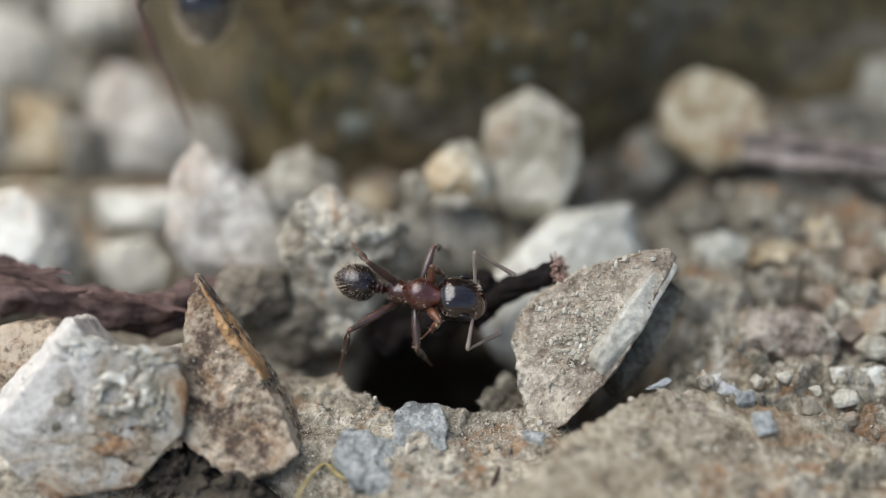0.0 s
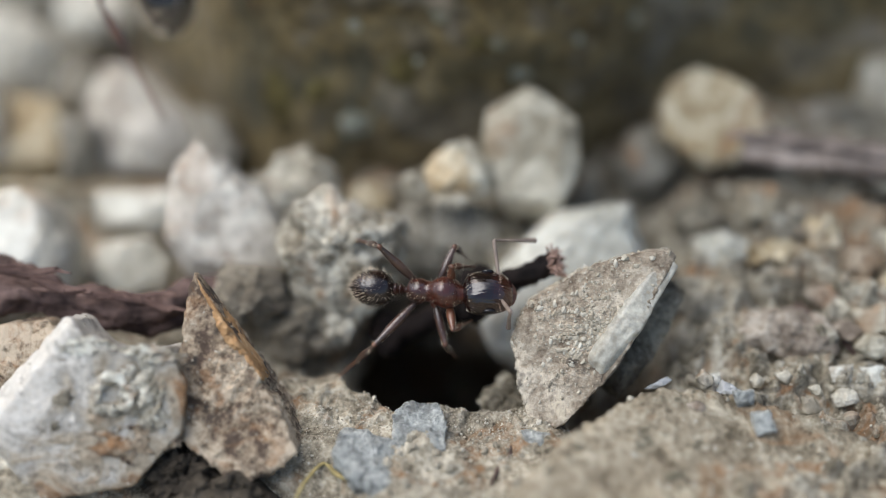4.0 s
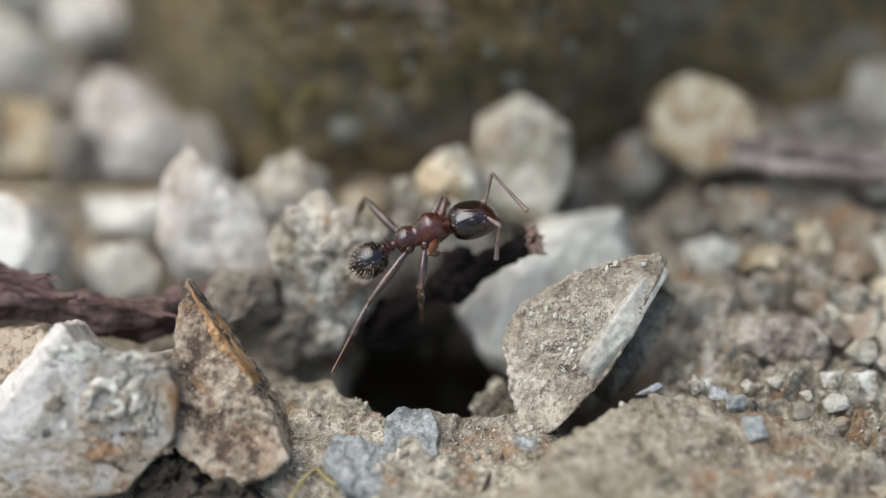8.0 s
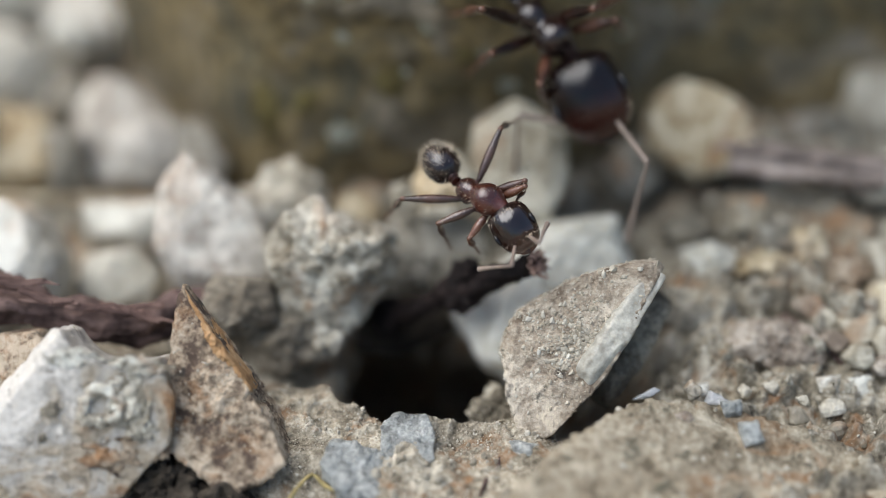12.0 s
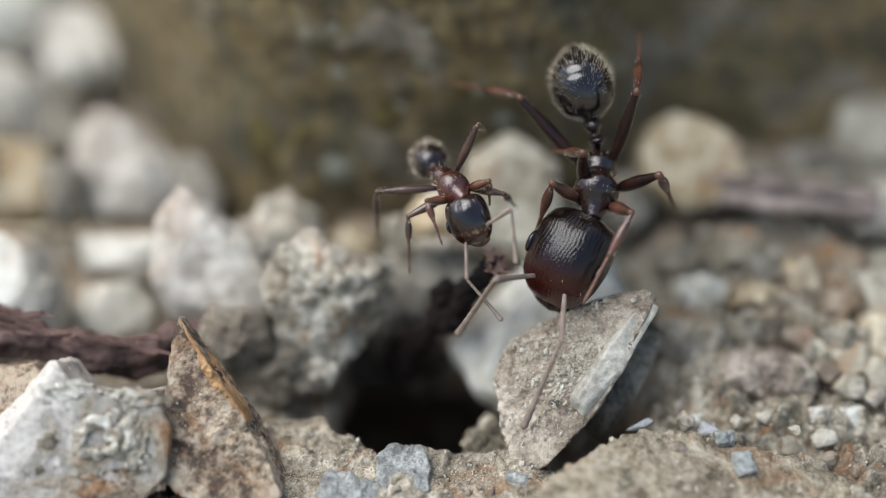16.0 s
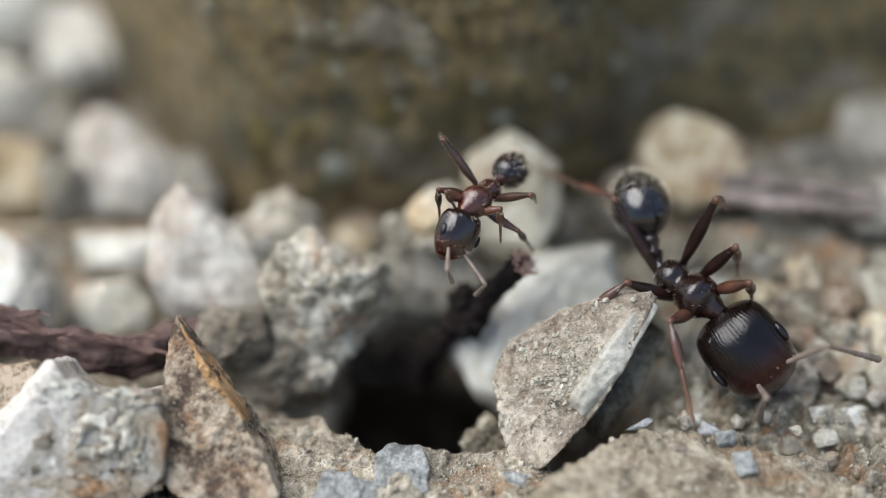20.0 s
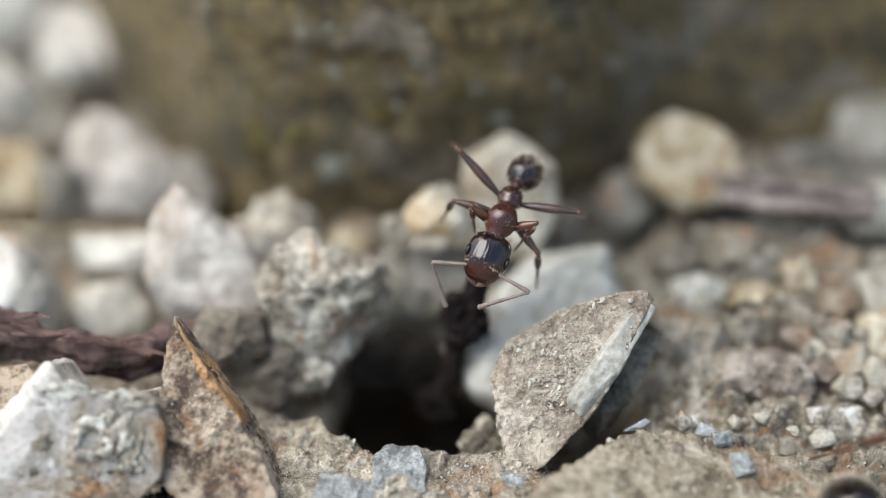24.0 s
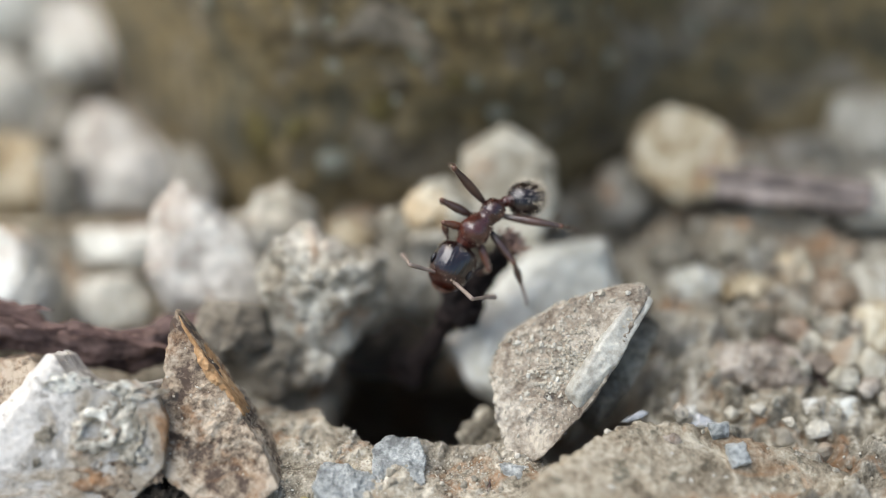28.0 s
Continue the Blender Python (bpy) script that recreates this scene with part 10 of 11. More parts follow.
    key(major["tL2"], (0, 0.44, 2.64, -0.3, 3, 51, 139), (1, 0.44, 2.63, -0.3, 3, 51, 140), (1.5, 0.44, 2.64, -0.3, 3, 52, 140),
        (2, 0.43, 2.63, -0.17, 3, 52, 141), (2.5, 0.41, 2.6, -0.01, 3, 52, 141), (3, 0.38, 2.59, 0.11, 3, 52, 141),
        (3.5, 0.38, 2.55, 0.23, 3, 52, 141), (4, 0.43, 2.5, 0.37, 3, 52, 139), (4.5, 0.49, 2.43, 0.49, 3, 52, 137),
        (5, 0.55, 2.37, 0.59, 3, 53, 136), (5.5, 0.58, 2.33, 0.65, 3, 53, 134), (6, 0.55, 2.32, 0.68, 3, 53, 134),
        (6.5, 0.44, 2.28, 0.79, 4, 60, 129), (7, 0.06, 2.54, 0.36, 4, 58, 119), (7.5, -0.62, 2.53, 0.11, 4, 56, 117),
        (8, -0.52, 2.48, 0.35, 4, 55, 104), (8.5, -0.16, 2.52, 0.41, 5, 58, 89), (9, -0.12, 2.67, -0.28, 5, 56, 82),
        (9.5, 0.83, 2.31, 0.51, 5, 57, 68), (10, 1.66, 1.69, 0.5, 4, 58, 55), (10.5, 1.2, 1.56, 1.15, 6, 64, 56),
        (11, 1.24, 1.43, 1.21, 6, 66, 52), (11.5, 0.98, 1.41, 1.39, 6, 66, 58), (12, 0.73, 1.43, 1.49, 6, 64, 65),
        (12.5, 0.64, 1.44, 1.52, 6, 64, 70), (13, 0.46, 1.48, 1.55, 6, 65, 75), (13.5, 0.22, 1.54, 1.55, 7, 65, 79),
        (14, 0, 1.66, 1.49, 7, 66, 82), (14.5, -0.15, 1.86, 1.34, 8, 66, 84), (15, -0.8, 2.3, 0.57, 6, 60, 85),
        (15.5, -0.05, 1.87, 1.33, 75, 67, 126), (16, 0.58, 1.72, 1.35, 113, 66, 145), (16.5, 0.3, 1.99, 1.19, 124, 62, 160),
        (17, 0.04, 2.14, 1.06, 117, 60, 162), (17.5, 0.2, 2.13, 1.06, 79, 62, 126), (18, 0.29, 2.05, 1.14, 51, 56, 93),
        (18.5, 0.06, 1.86, 1.34, 55, 61, 96), (19, 0.34, 1.83, 1.34, 84, 81, 99), (19.5, 0.79, 1.95, 1.06, -75, 79, -98),
        (20, 0.78, 1.76, 1.24, -77, 79, -112), (20.5, 0.8, 1.99, 1.02, -92, 66, -145), (21, 0.31, 2.27, 0.85, -74, 59, -140),
        (21.25, 0.73, 2.01, 0.94, -41, 74, -71), (21.5, 1.15, 1.74, 1.03, 10, 64, 15), (22, 1.32, 1.64, 0.98, 23, 68, 32),
        (22.5, 1.28, 1.67, 0.99, 65, 78, 76), (23, 1.18, 1.74, 1.02, 130, 74, 142), (23.5, 1.15, 1.73, 1.05, 143, 67, 157),
        (24, 1.26, 1.6, 1.07, 134, 66, 151), (24.5, 1.29, 1.57, 1.06, 137, 64, 155), (25, 1.4, 1.58, 0.95, 145, 58, 161),
        (28, 1.4, 1.58, 0.95, 145, 58, 161))
    key(major["tL3"], (0, -2.98, 2.16, 0.41, -1, -10, -161), (0.5, -2.99, 2.14, 0.42, -1, -10, -161), (1, -3.01, 2.1, 0.43, -1, -10, -161),
        (1.5, -3.04, 2.05, 0.46, -1, -10, -160), (2, -3.07, 1.98, 0.5, -1, -10, -160), (2.5, -3.1, 1.92, 0.56, -1, -10, -159),
        (3, -3.11, 1.85, 0.64, -1, -10, -158), (3.5, -3.07, 1.9, 0.66, -1, -9, -158), (4, -2.97, 2.09, 0.59, -1, -9, -157),
        (4.5, -2.8, 2.35, 0.46, -1, -9, -157), (5, -2.59, 2.6, 0.32, -1, -8, -157), (5.5, -2.35, 2.77, 0.39, -1, 16, -161),
        (6, -2.12, 2.79, 0.74, -1, 32, -167), (6.5, -2.17, 2.49, 1.21, 0, 54, -177), (7, -2.68, 2.35, 0.73, 1, 55, 163),
        (7.5, -3.1, 2.13, -0.05, 1, 54, 161), (8, -3.11, 2.11, -0.05, 3, 59, 150), (8.5, -2.34, 1.92, 1.65, 3, 59, 145),
        (9, -2.32, 2.12, 1.49, 3, 58, 147), (9.5, -2.46, 2.16, 1.31, 5, 62, 132), (10, -2.21, 2.15, 1.56, 7, 65, 111),
        (10.5, -1.9, 2.22, 1.72, 7, 64, 105), (11, -1.72, 2.12, 1.92, 7, 65, 104), (11.5, -1.78, 1.98, 1.99, 7, 65, 104),
        (12, -1.9, 1.77, 2.06, 7, 66, 106), (12.5, -1.96, 1.61, 2.12, 7, 67, 109), (13, -2.15, 1.4, 2.1, 7, 68, 118),
        (13.5, -2.37, 1.18, 2.05, 7, 68, 128), (14, -2.51, 0.94, 2.01, 6, 67, 137), (14.5, -2.47, 0.74, 2.09, 5, 66, 142),
        (15, -1.22, 1.1, 2.59, 4, 59, 142), (15.5, -0.78, 1.38, 2.56, 13, 36, 167), (16, -1.44, 0.86, 2.59, 0, 24, -180),
        (16.5, -2.06, 0.91, 2.32, -2, 23, -178), (17, -2.91, 0.92, 1.63, -3, 24, -178), (17.5, -2.97, 0.85, 1.58, 1, 31, 179),
        (18, -3.04, 0.72, 1.52, 6, 38, 176), (18.5, -3.11, 0.56, 1.45, 0, 36, 180), (19, -1.82, 1.37, 2.3, 6, 16, 172),
        (19.25, -1.23, 1.77, 2.22, 50, 39, 145), (19.5, -0.63, 2.18, 2.13, 113, 72, 151), (20, -0.38, 2.55, 1.79, 155, 80, 169),
        (20.5, -0.52, 2.71, 1.62, 89, 62, 167), (21, -1.77, 2.74, 1.19, 42, 50, 166), (21.5, -1.77, 2.36, 1.67, 21, 37, 167),
        (22, -1.89, 2.22, 1.74, 16, 31, 170), (22.5, -2.18, 2.27, 1.47, 5, 38, 179), (22.75, -2.09, 2.29, 1.52, -44, 39, -173),
        (23, -2.01, 2.31, 1.56, -96, 44, -168), (23.5, -1.96, 2.27, 1.64, -80, 40, -156), (24, -2.09, 2.05, 1.75, -51, 23, -142),
        (24.5, -2.03, 2.05, 1.79, -95, 43, -156), (25, -0.98, 2.33, 1.98, -87, 34, -160), (28, -0.98, 2.33, 1.98, -87, 34, -160))
    key(major["tR1"], (0, 2.07, -1.49, -0.25, -1, 25, -34), (1, 2.07, -1.49, -0.25, -1, 24, -34), (2, 2.08, -1.48, -0.25, -1, 24, -33),
        (3, 2.08, -1.48, -0.25, -1, 23, -33), (3.5, 2.07, -1.49, -0.25, -1, 23, -33), (4, 2.05, -1.52, -0.25, -1, 23, -35),
        (4.5, 2.02, -1.56, -0.25, -2, 23, -37), (5, 1.99, -1.6, -0.25, -2, 24, -39), (5.5, 1.96, -1.63, -0.25, -2, 25, -40),
        (6, 1.94, -1.65, -0.25, -2, 26, -41), (6.5, 1.88, -1.71, -0.26, -3, 50, -52), (7, 1.99, -1.59, -0.26, -3, 39, -66),
        (7.5, 2.08, -1.48, -0.27, -3, 39, -58), (8, 1.67, -1.89, -0.25, -3, 36, -58), (8.5, 1.43, -2.04, -0.25, -3, 45, -60),
        (9, 1.65, -1.91, -0.26, -3, 53, -50), (9.5, 1.7, -1.87, -0.28, -6, 73, -43), (10, 1.19, -1.42, 1.09, -6, 82, -24),
        (10.5, 0.8, -1.25, 1.31, -4, 56, -46), (11, 0.75, -1.29, 1.29, -4, 58, -44), (11.5, 0.86, -1.31, 1.27, -3, 60, -37),
        (12, 1.11, -1.32, 1.19, -3, 63, -29), (12.5, 1.19, -1.35, 1.14, -3, 65, -27), (13, 1.11, -1.3, 1.2, -3, 65, -29),
        (13.5, 0.95, -1.21, 1.3, -3, 63, -32), (14, 0.79, -1.13, 1.37, -3, 60, -34), (14.5, 0.72, -1.06, 1.41, -3, 56, -34),
        (15, 0.91, -1.23, 1.3, -2, 30, -37), (15.5, 1.1, -1.19, 1.27, -25, 61, -45), (16, 1.14, -1.26, 1.21, -48, 78, -58),
        (16.5, 0.9, -0.96, 1.42, -90, 81, -101), (17, 0.8, -0.75, 1.49, -126, 80, -138), (17.5, 1.38, -1.01, 1.23, -6, 80, -8),
        (18, 1.69, -1.36, 0.79, 4, 45, 8), (18.5, 1.4, -1.3, 1.07, -3, 37, -5), (19, 1.14, -1.38, 1.14, -23, 28, -48),
        (19.5, 0.41, -0.62, 1.53, -14, 16, -32), (20, 0.62, -1.03, 1.43, -11, 6, -40), (20.5, 0.99, -1.05, 1.36, -17, 17, -38),
        (21, 1.06, -0.94, 1.38, -19, 44, -36), (21.5, 1.02, -0.99, 1.38, -35, 67, -53), (22, 1.21, -1.12, 1.26, -83, 75, -103),
        (22.5, 1.53, -1.29, 0.98, -100, 69, -124), (23, 1.75, -1.44, 0.65, -98, 63, -126), (23.5, 1.85, -1.46, 0.5, -96, 60, -126),
        (24, 1.94, -1.24, 0.61, -99, 61, -128), (24.5, 1.97, -1.22, 0.58, -103, 60, -132), (25, 2.01, -1.21, 0.51, -109, 54, -140),
        (28, 2.01, -1.21, 0.51, -109, 54, -140))
    key(major["tR2"], (0, 0.56, -2.6, -0.27, -3, 56, -135), (0.5, 0.56, -2.61, -0.31, -3, 56, -135), (1.5, 0.58, -2.6, -0.3, -3, 56, -134),
        (2.5, 0.6, -2.6, -0.3, -3, 56, -133), (3.5, 0.58, -2.6, -0.3, -3, 55, -132), (4, 0.52, -2.62, -0.3, -3, 55, -133),
        (4.5, 0.44, -2.63, -0.3, -3, 54, -134), (5, 0.35, -2.65, -0.29, -3, 54, -135), (5.5, 0.27, -2.66, -0.29, -3, 54, -136),
        (6, 0.21, -2.67, -0.29, -3, 54, -137), (6.5, -0.05, -2.43, 0.63, -3, 53, -128), (7, -0.11, -2.49, 0.48, -4, 49, -101),
        (7.5, 0.08, -2.42, 0.65, -4, 53, -88), (8, -0.27, -2.58, 0.21, -4, 53, -93), (8.5, -0.53, -2.58, 0.01, -4, 52, -95),
        (9, -0.18, -2.51, 0.43, -5, 54, -87), (9.5, -0.08, -2.16, 1.03, -5, 58, -75), (10, -0.31, -1.87, 1.3, -6, 62, -72),
        (10.5, -0.78, -2.07, 0.93, -9, 69, -98), (11, -0.65, -1.76, 1.3, -8, 67, -109), (11.5, -0.66, -1.67, 1.36, -8, 68, -104),
        (12, -0.63, -1.65, 1.39, -7, 68, -100), (12.5, -0.76, -1.57, 1.39, -7, 66, -107), (13, -1.13, -1.47, 1.26, -6, 64, -114),
        (13.5, -1.65, -1.35, 0.85, -6, 61, -119), (14, -2.15, -1.18, -0.22, -5, 57, -125), (14.5, -2.23, -0.88, -0.2, -4, 51, -132),
        (15, -2.25, -0.8, -0.21, -5, 58, -125), (15.5, -1.1, -0.69, 1.57, -44, 51, -147), (16, 0.44, -0.5, 1.83, -68, 48, -151),
        (16.5, 0.56, -0.67, 1.79, -75, 53, -137), (17, 0.46, -0.93, 1.77, -69, 55, -123), (17.5, 0.27, -1.11, 1.74, -71, 57, -127),
        (18, 0.03, -1.34, 1.67, -73, 59, -129), (18.5, -0.56, -1.85, 1.25, -69, 59, -130), (19, 0.57, -1.23, 1.64, -44, 52, -87),
        (19.5, -0.55, -0.9, 1.75, -28, 20, -97), (20, -1.07, -0.91, 1.55, -17, 13, -110), (20.5, -1.09, -1.07, 1.48, -29, 14, -112),
        (21, -1.71, -1.39, 0.75, -33, 17, -108), (21.5, -1.59, -1.5, 0.81, -33, 10, -116), (22, -1.41, -1.66, 0.87, -36, 10, -123),
        (22.5, -1.2, -1.85, 0.88, -47, 23, -127), (23, -0.6, -2, 1.1, -64, 35, -130), (23.5, 0.1, -1.97, 1.24, -74, 41, -131),
        (24, 0.28, -1.95, 1.24, -75, 42, -132), (24.5, 0.41, -1.92, 1.24, -78, 42, -134), (25, 0.59, -1.67, 1.39, -82, 36, -138),
        (28, 0.59, -1.67, 1.39, -82, 36, -138))
    key(major["tR3"], (0, -1.92, -2.11, 1.81, -2, 55, -156), (1, -1.91, -2.13, 1.8, -2, 55, -156), (1.5, -1.91, -2.15, 1.79, -2, 55, -156),
        (2, -1.9, -2.17, 1.77, -2, 55, -155), (2.5, -1.89, -2.19, 1.76, -2, 55, -155), (3.5, -1.88, -2.19, 1.77, -2, 55, -155),
        (4, -1.9, -2.13, 1.81, -2, 55, -155), (4.5, -1.93, -2.05, 1.85, -2, 55, -156), (5, -1.95, -1.97, 1.9, -2, 55, -157),
        (5.5, -1.96, -1.91, 1.94, -2, 56, -157), (6, -1.95, -1.89, 1.96, -2, 56, -157), (6.5, -2.28, -1.68, 1.87, -3, 56, -137),
        (7, -2.97, -2.2, 0.33, -4, 57, -104), (7.5, -2.69, -2.59, -0.05, -4, 59, -106), (8, -2.75, -2.53, -0.04, -3, 50, -132),
        (8.5, -2.92, -2.35, -0.05, -3, 52, -140), (9, -2.56, -2.16, 1.2, -4, 56, -133), (9.5, -2.65, -1.91, 1.35, -5, 59, -131),
        (10, -2.69, -1.57, 1.57, -5, 63, -138), (10.5, -1.87, -1.15, 2.35, -4, 65, -153), (11, -2.04, -0.8, 2.35, -4, 66, -153),
        (11.5, -1.87, -0.81, 2.44, -6, 69, -144), (12, -1.7, -0.85, 2.5, -7, 71, -132), (12.5, -1.89, -0.83, 2.42, -8, 71, -129),
        (13, -2.4, -0.8, 2.13, -7, 70, -126), (13.5, -3.1, -0.76, 1.43, -7, 68, -124), (14, -3.66, -0.66, 0.03, -6, 64, -129),
        (14.5, -3.67, -0.48, 0.07, -4, 59, -138), (15, -3.33, -1.17, 0.85, -6, 68, -127), (15.5, -2.29, -1.75, 1.82, -37, 43, -139),
        (16, -1.87, -2.56, 1.37, -48, 34, -132), (16.5, -2.1, -2.58, 1.14, -40, 22, -128), (17, -2.13, -2.59, 1.1, -34, 10, -122),
        (17.5, -2.2, -2.56, 1.07, -32, 14, -128), (18, -2.28, -2.53, 1.03, -31, 24, -139), (18.5, -0.86, -1.02, 2.66, -50, 53, -165),
        (19, -1.67, -0.67, 2.54, -39, 49, -163), (19.5, -3.19, 0.5, 1.14, -12, 46, -171), (20, -3.26, 0.86, 0.72, -5, 30, -169),
        (20.5, -2.98, 0.92, 1.2, -13, 18, -162), (21, -1.66, 0.46, 2.46, -22, 23, -153), (21.5, -0.54, -0.63, 2.73, -66, 52, -141),
        (22, -0.15, -1.11, 2.61, -89, 57, -143), (22.5, 0.07, -1.18, 2.55, -94, 53, -148), (23, 0.22, -1.11, 2.53, -89, 46, -150),
        (23.5, 0.38, -1.15, 2.47, -87, 43, -151), (24, 0.58, -1.24, 2.37, -90, 45, -151), (24.5, 0.71, -1.22, 2.31, -91, 43, -153),
        (25, 0.88, -0.97, 2.3, -93, 37, -155), (28, 0.88, -0.97, 2.3, -93, 37, -155))
    key(major["sL"], (0, 3.41, 0.4, 0.4, 1, -6, 23), (1, 3.41, 0.4, 0.4, 1, -6, 23), (2, 3.41, 0.4, 0.4, 1, -6, 24),
        (3, 3.41, 0.4, 0.4, 1, -6, 25), (3.5, 3.41, 0.41, 0.4, 1, -6, 24), (4, 3.41, 0.43, 0.4, 1, -6, 22), (4.5, 3.4, 0.45, 0.4, 1, -6, 19),
        (5, 3.4, 0.48, 0.4, 1, -6, 17), (5.5, 3.39, 0.5, 0.4, 1, -6, 15), (6, 3.39, 0.5, 0.4, 1, -6, 15),
        (6.5, 3.39, 0.53, 0.39, 1, -25, 30), (7, 3.34, 0.69, 0.4, 2, -5, 47), (7.5, 3.29, 0.86, 0.41, 2, -5, 48),
        (8, 3.43, 0.2, 0.41, 1, -5, 35), (8.5, 3.44, -0.06, 0.4, 1, -17, 29), (9, 3.44, 0.2, 0.39, 1, -5, 28),
        (9.5, 3.44, 0.2, 0.39, 2, -24, 33), (10, 3.44, 0.08, 0.39, 3, -42, 45), (10.5, 3.44, -0.16, 0.38, 3, -30, 52),
        (11, 3.44, -0.2, 0.37, 2, -5, 35), (11.5, 3.41, -0.4, 0.38, 1, -32, 17), (12, 3.39, -0.51, 0.4, -1, -38, -10),
        (12.5, 3.39, -0.51, 0.41, 0, -12, -9), (13, 3.4, -0.44, 0.4, 0, -6, -3), (13.5, 3.42, -0.34, 0.4, 0, -6, 6),
        (14, 3.43, -0.24, 0.39, 1, -6, 13), (14.5, 3.44, -0.16, 0.39, 1, -6, 16), (15, 3.4, -0.36, 0.52, 1, -36, 9),
        (15.5, 3.41, -0.58, 0.05, -4, -16, -6), (16, 3.22, -0.61, -0.92, 2, -13, 2), (16.25, 3.23, -0.37, -0.99, 29, -24, 21),
        (16.5, 3.23, -0.14, -1.06, 54, -41, 34), (17, 3.2, 0.32, -1.09, 40, -29, 90), (17.5, 3.21, 0.39, -1.05, 39, -29, 89),
        (18, 3.24, 0.39, -0.99, 37, -27, 82), (18.5, 3.23, 0.53, -0.95, 33, -23, 88), (19, 3.22, 0.32, -1.06, 37, -30, 73),
        (19.5, 3.27, 0.02, -1, 34, -41, 52), (20, 3.37, -0.21, -0.69, 22, -44, 51), (20.5, 3.18, -0.47, -1.08, 54, -55, 21),
        (20.75, 3.16, -0.45, -1.13, 5, -46, 3), (21, 3.14, -0.44, -1.17, -42, -49, -19), (21.5, 3.08, -0.53, -1.24, -43, -47, -16),
        (22, 2.96, -0.5, -1.44, -56, -46, -15), (22.5, 2.75, -0.27, -1.74, -74, -45, -17), (23, 2.48, 0.06, -1.99, -81, -42, -20),
        (23.5, 2.25, 0.35, -2.12, -80, -40, -22), (24, 2.21, 0.35, -2.15, -88, -42, -16), (24.5, 2.03, 0.34, -2.24, -94, -41, -16),
        (24.75, 1.94, 0.06, -2.29, -147, -45, -6), (25, 1.85, -0.23, -2.33, 159, -42, 4), (28, 1.85, -0.23, -2.33, 159, -42, 4))
    key(major["sR"], (0, 3.41, -0.4, 0.4, -1, -6, -34), (1, 3.41, -0.4, 0.4, -1, -6, -34), (2, 3.41, -0.4, 0.4, -1, -6, -34),
        (3, 3.41, -0.4, 0.4, -1, -6, -33), (4, 3.41, -0.37, 0.4, -1, -6, -34), (4.5, 3.42, -0.35, 0.4, -1, -6, -34),
        (5, 3.42, -0.32, 0.4, -1, -6, -35), (6, 3.43, -0.3, 0.4, -1, -5, -36), (6.5, 3.43, -0.27, 0.39, -2, -28, -47),
        (7, 3.44, -0.1, 0.4, -1, -5, -35), (7.5, 3.44, 0.07, 0.41, -1, -6, -25), (8, 3.37, -0.6, 0.41, -1, -6, -30),
        (8.5, 3.29, -0.85, 0.4, -4, -65, -36), (9, 3.37, -0.6, 0.39, -22, -83, -84), (9.25, 3.37, -0.6, 0.39, -18, -67, -53),
        (9.5, 3.37, -0.6, 0.39, -3, -52, -31), (10, 3.34, -0.71, 0.39, -2, -6, -38), (10.5, 3.26, -0.94, 0.38, -5, -51, -81),
        (10.75, 3.25, -0.96, 0.37, 0, -46, -125), (11, 3.25, -0.97, 0.37, -1, -41, -166), (11.5, 3.16, -1.16, 0.38, -1, -1, -157),
        (12, 3.1, -1.26, 0.4, -2, -2, -146), (12.5, 3.1, -1.25, 0.41, -2, -19, -139), (13, 3.14, -1.19, 0.4, -2, -21, -136),
        (13.5, 3.18, -1.11, 0.4, -2, -19, -134), (14, 3.23, -1.01, 0.39, -2, -16, -134), (14.5, 3.26, -0.94, 0.39, -2, -17, -132),
        (15, 3.15, -1.12, 0.52, -3, -31, -125), (15.5, 3.1, -1.32, 0.05, -40, -48, -82), (16, 2.88, -1.33, -0.92, -52, -39, -45),
        (16.5, 3.05, -0.91, -1.06, -42, -27, -46), (17, 3.18, -0.48, -1.09, -37, -20, -53), (17.5, 3.21, -0.41, -1.05, -44, -36, -78),
        (18, 3.24, -0.41, -0.99, -28, -19, -121), (18.5, 3.27, -0.27, -0.95, -39, -35, -67), (19, 3.19, -0.48, -1.06, -53, -51, -60),
        (19.12, 3.18, -0.55, -1.04, -30, -43, -41), (19.25, 3.16, -0.63, -1.03, -7, -42, -20), (19.38, 3.15, -0.7, -1.01, 17, -46, -1),
        (19.5, 3.13, -0.77, -1, 40, -56, 17), (19.75, 3.15, -0.88, -0.84, 11, -59, 3), (20, 3.17, -0.98, -0.69, -20, -66, -8),
        (20.5, 2.88, -1.21, -1.08, -65, -59, -12), (21, 2.84, -1.18, -1.17, -64, -55, -20), (21.5, 2.74, -1.26, -1.24, -56, -50, -17),
        (22, 2.61, -1.22, -1.44, -60, -46, -20), (22.5, 2.46, -1.01, -1.74, -68, -43, -26), (23, 2.31, -0.71, -1.99, -71, -39, -35),
        (23.5, 2.22, -0.45, -2.12, -70, -37, -41), (24, 2.17, -0.45, -2.15, -74, -39, -33), (24.5, 1.98, -0.46, -2.24, -77, -38, -32),
        (25, 1.32, -0.83, -2.33, -87, -34, -18), (28, 1.32, -0.83, -2.33, -87, -34, -18))
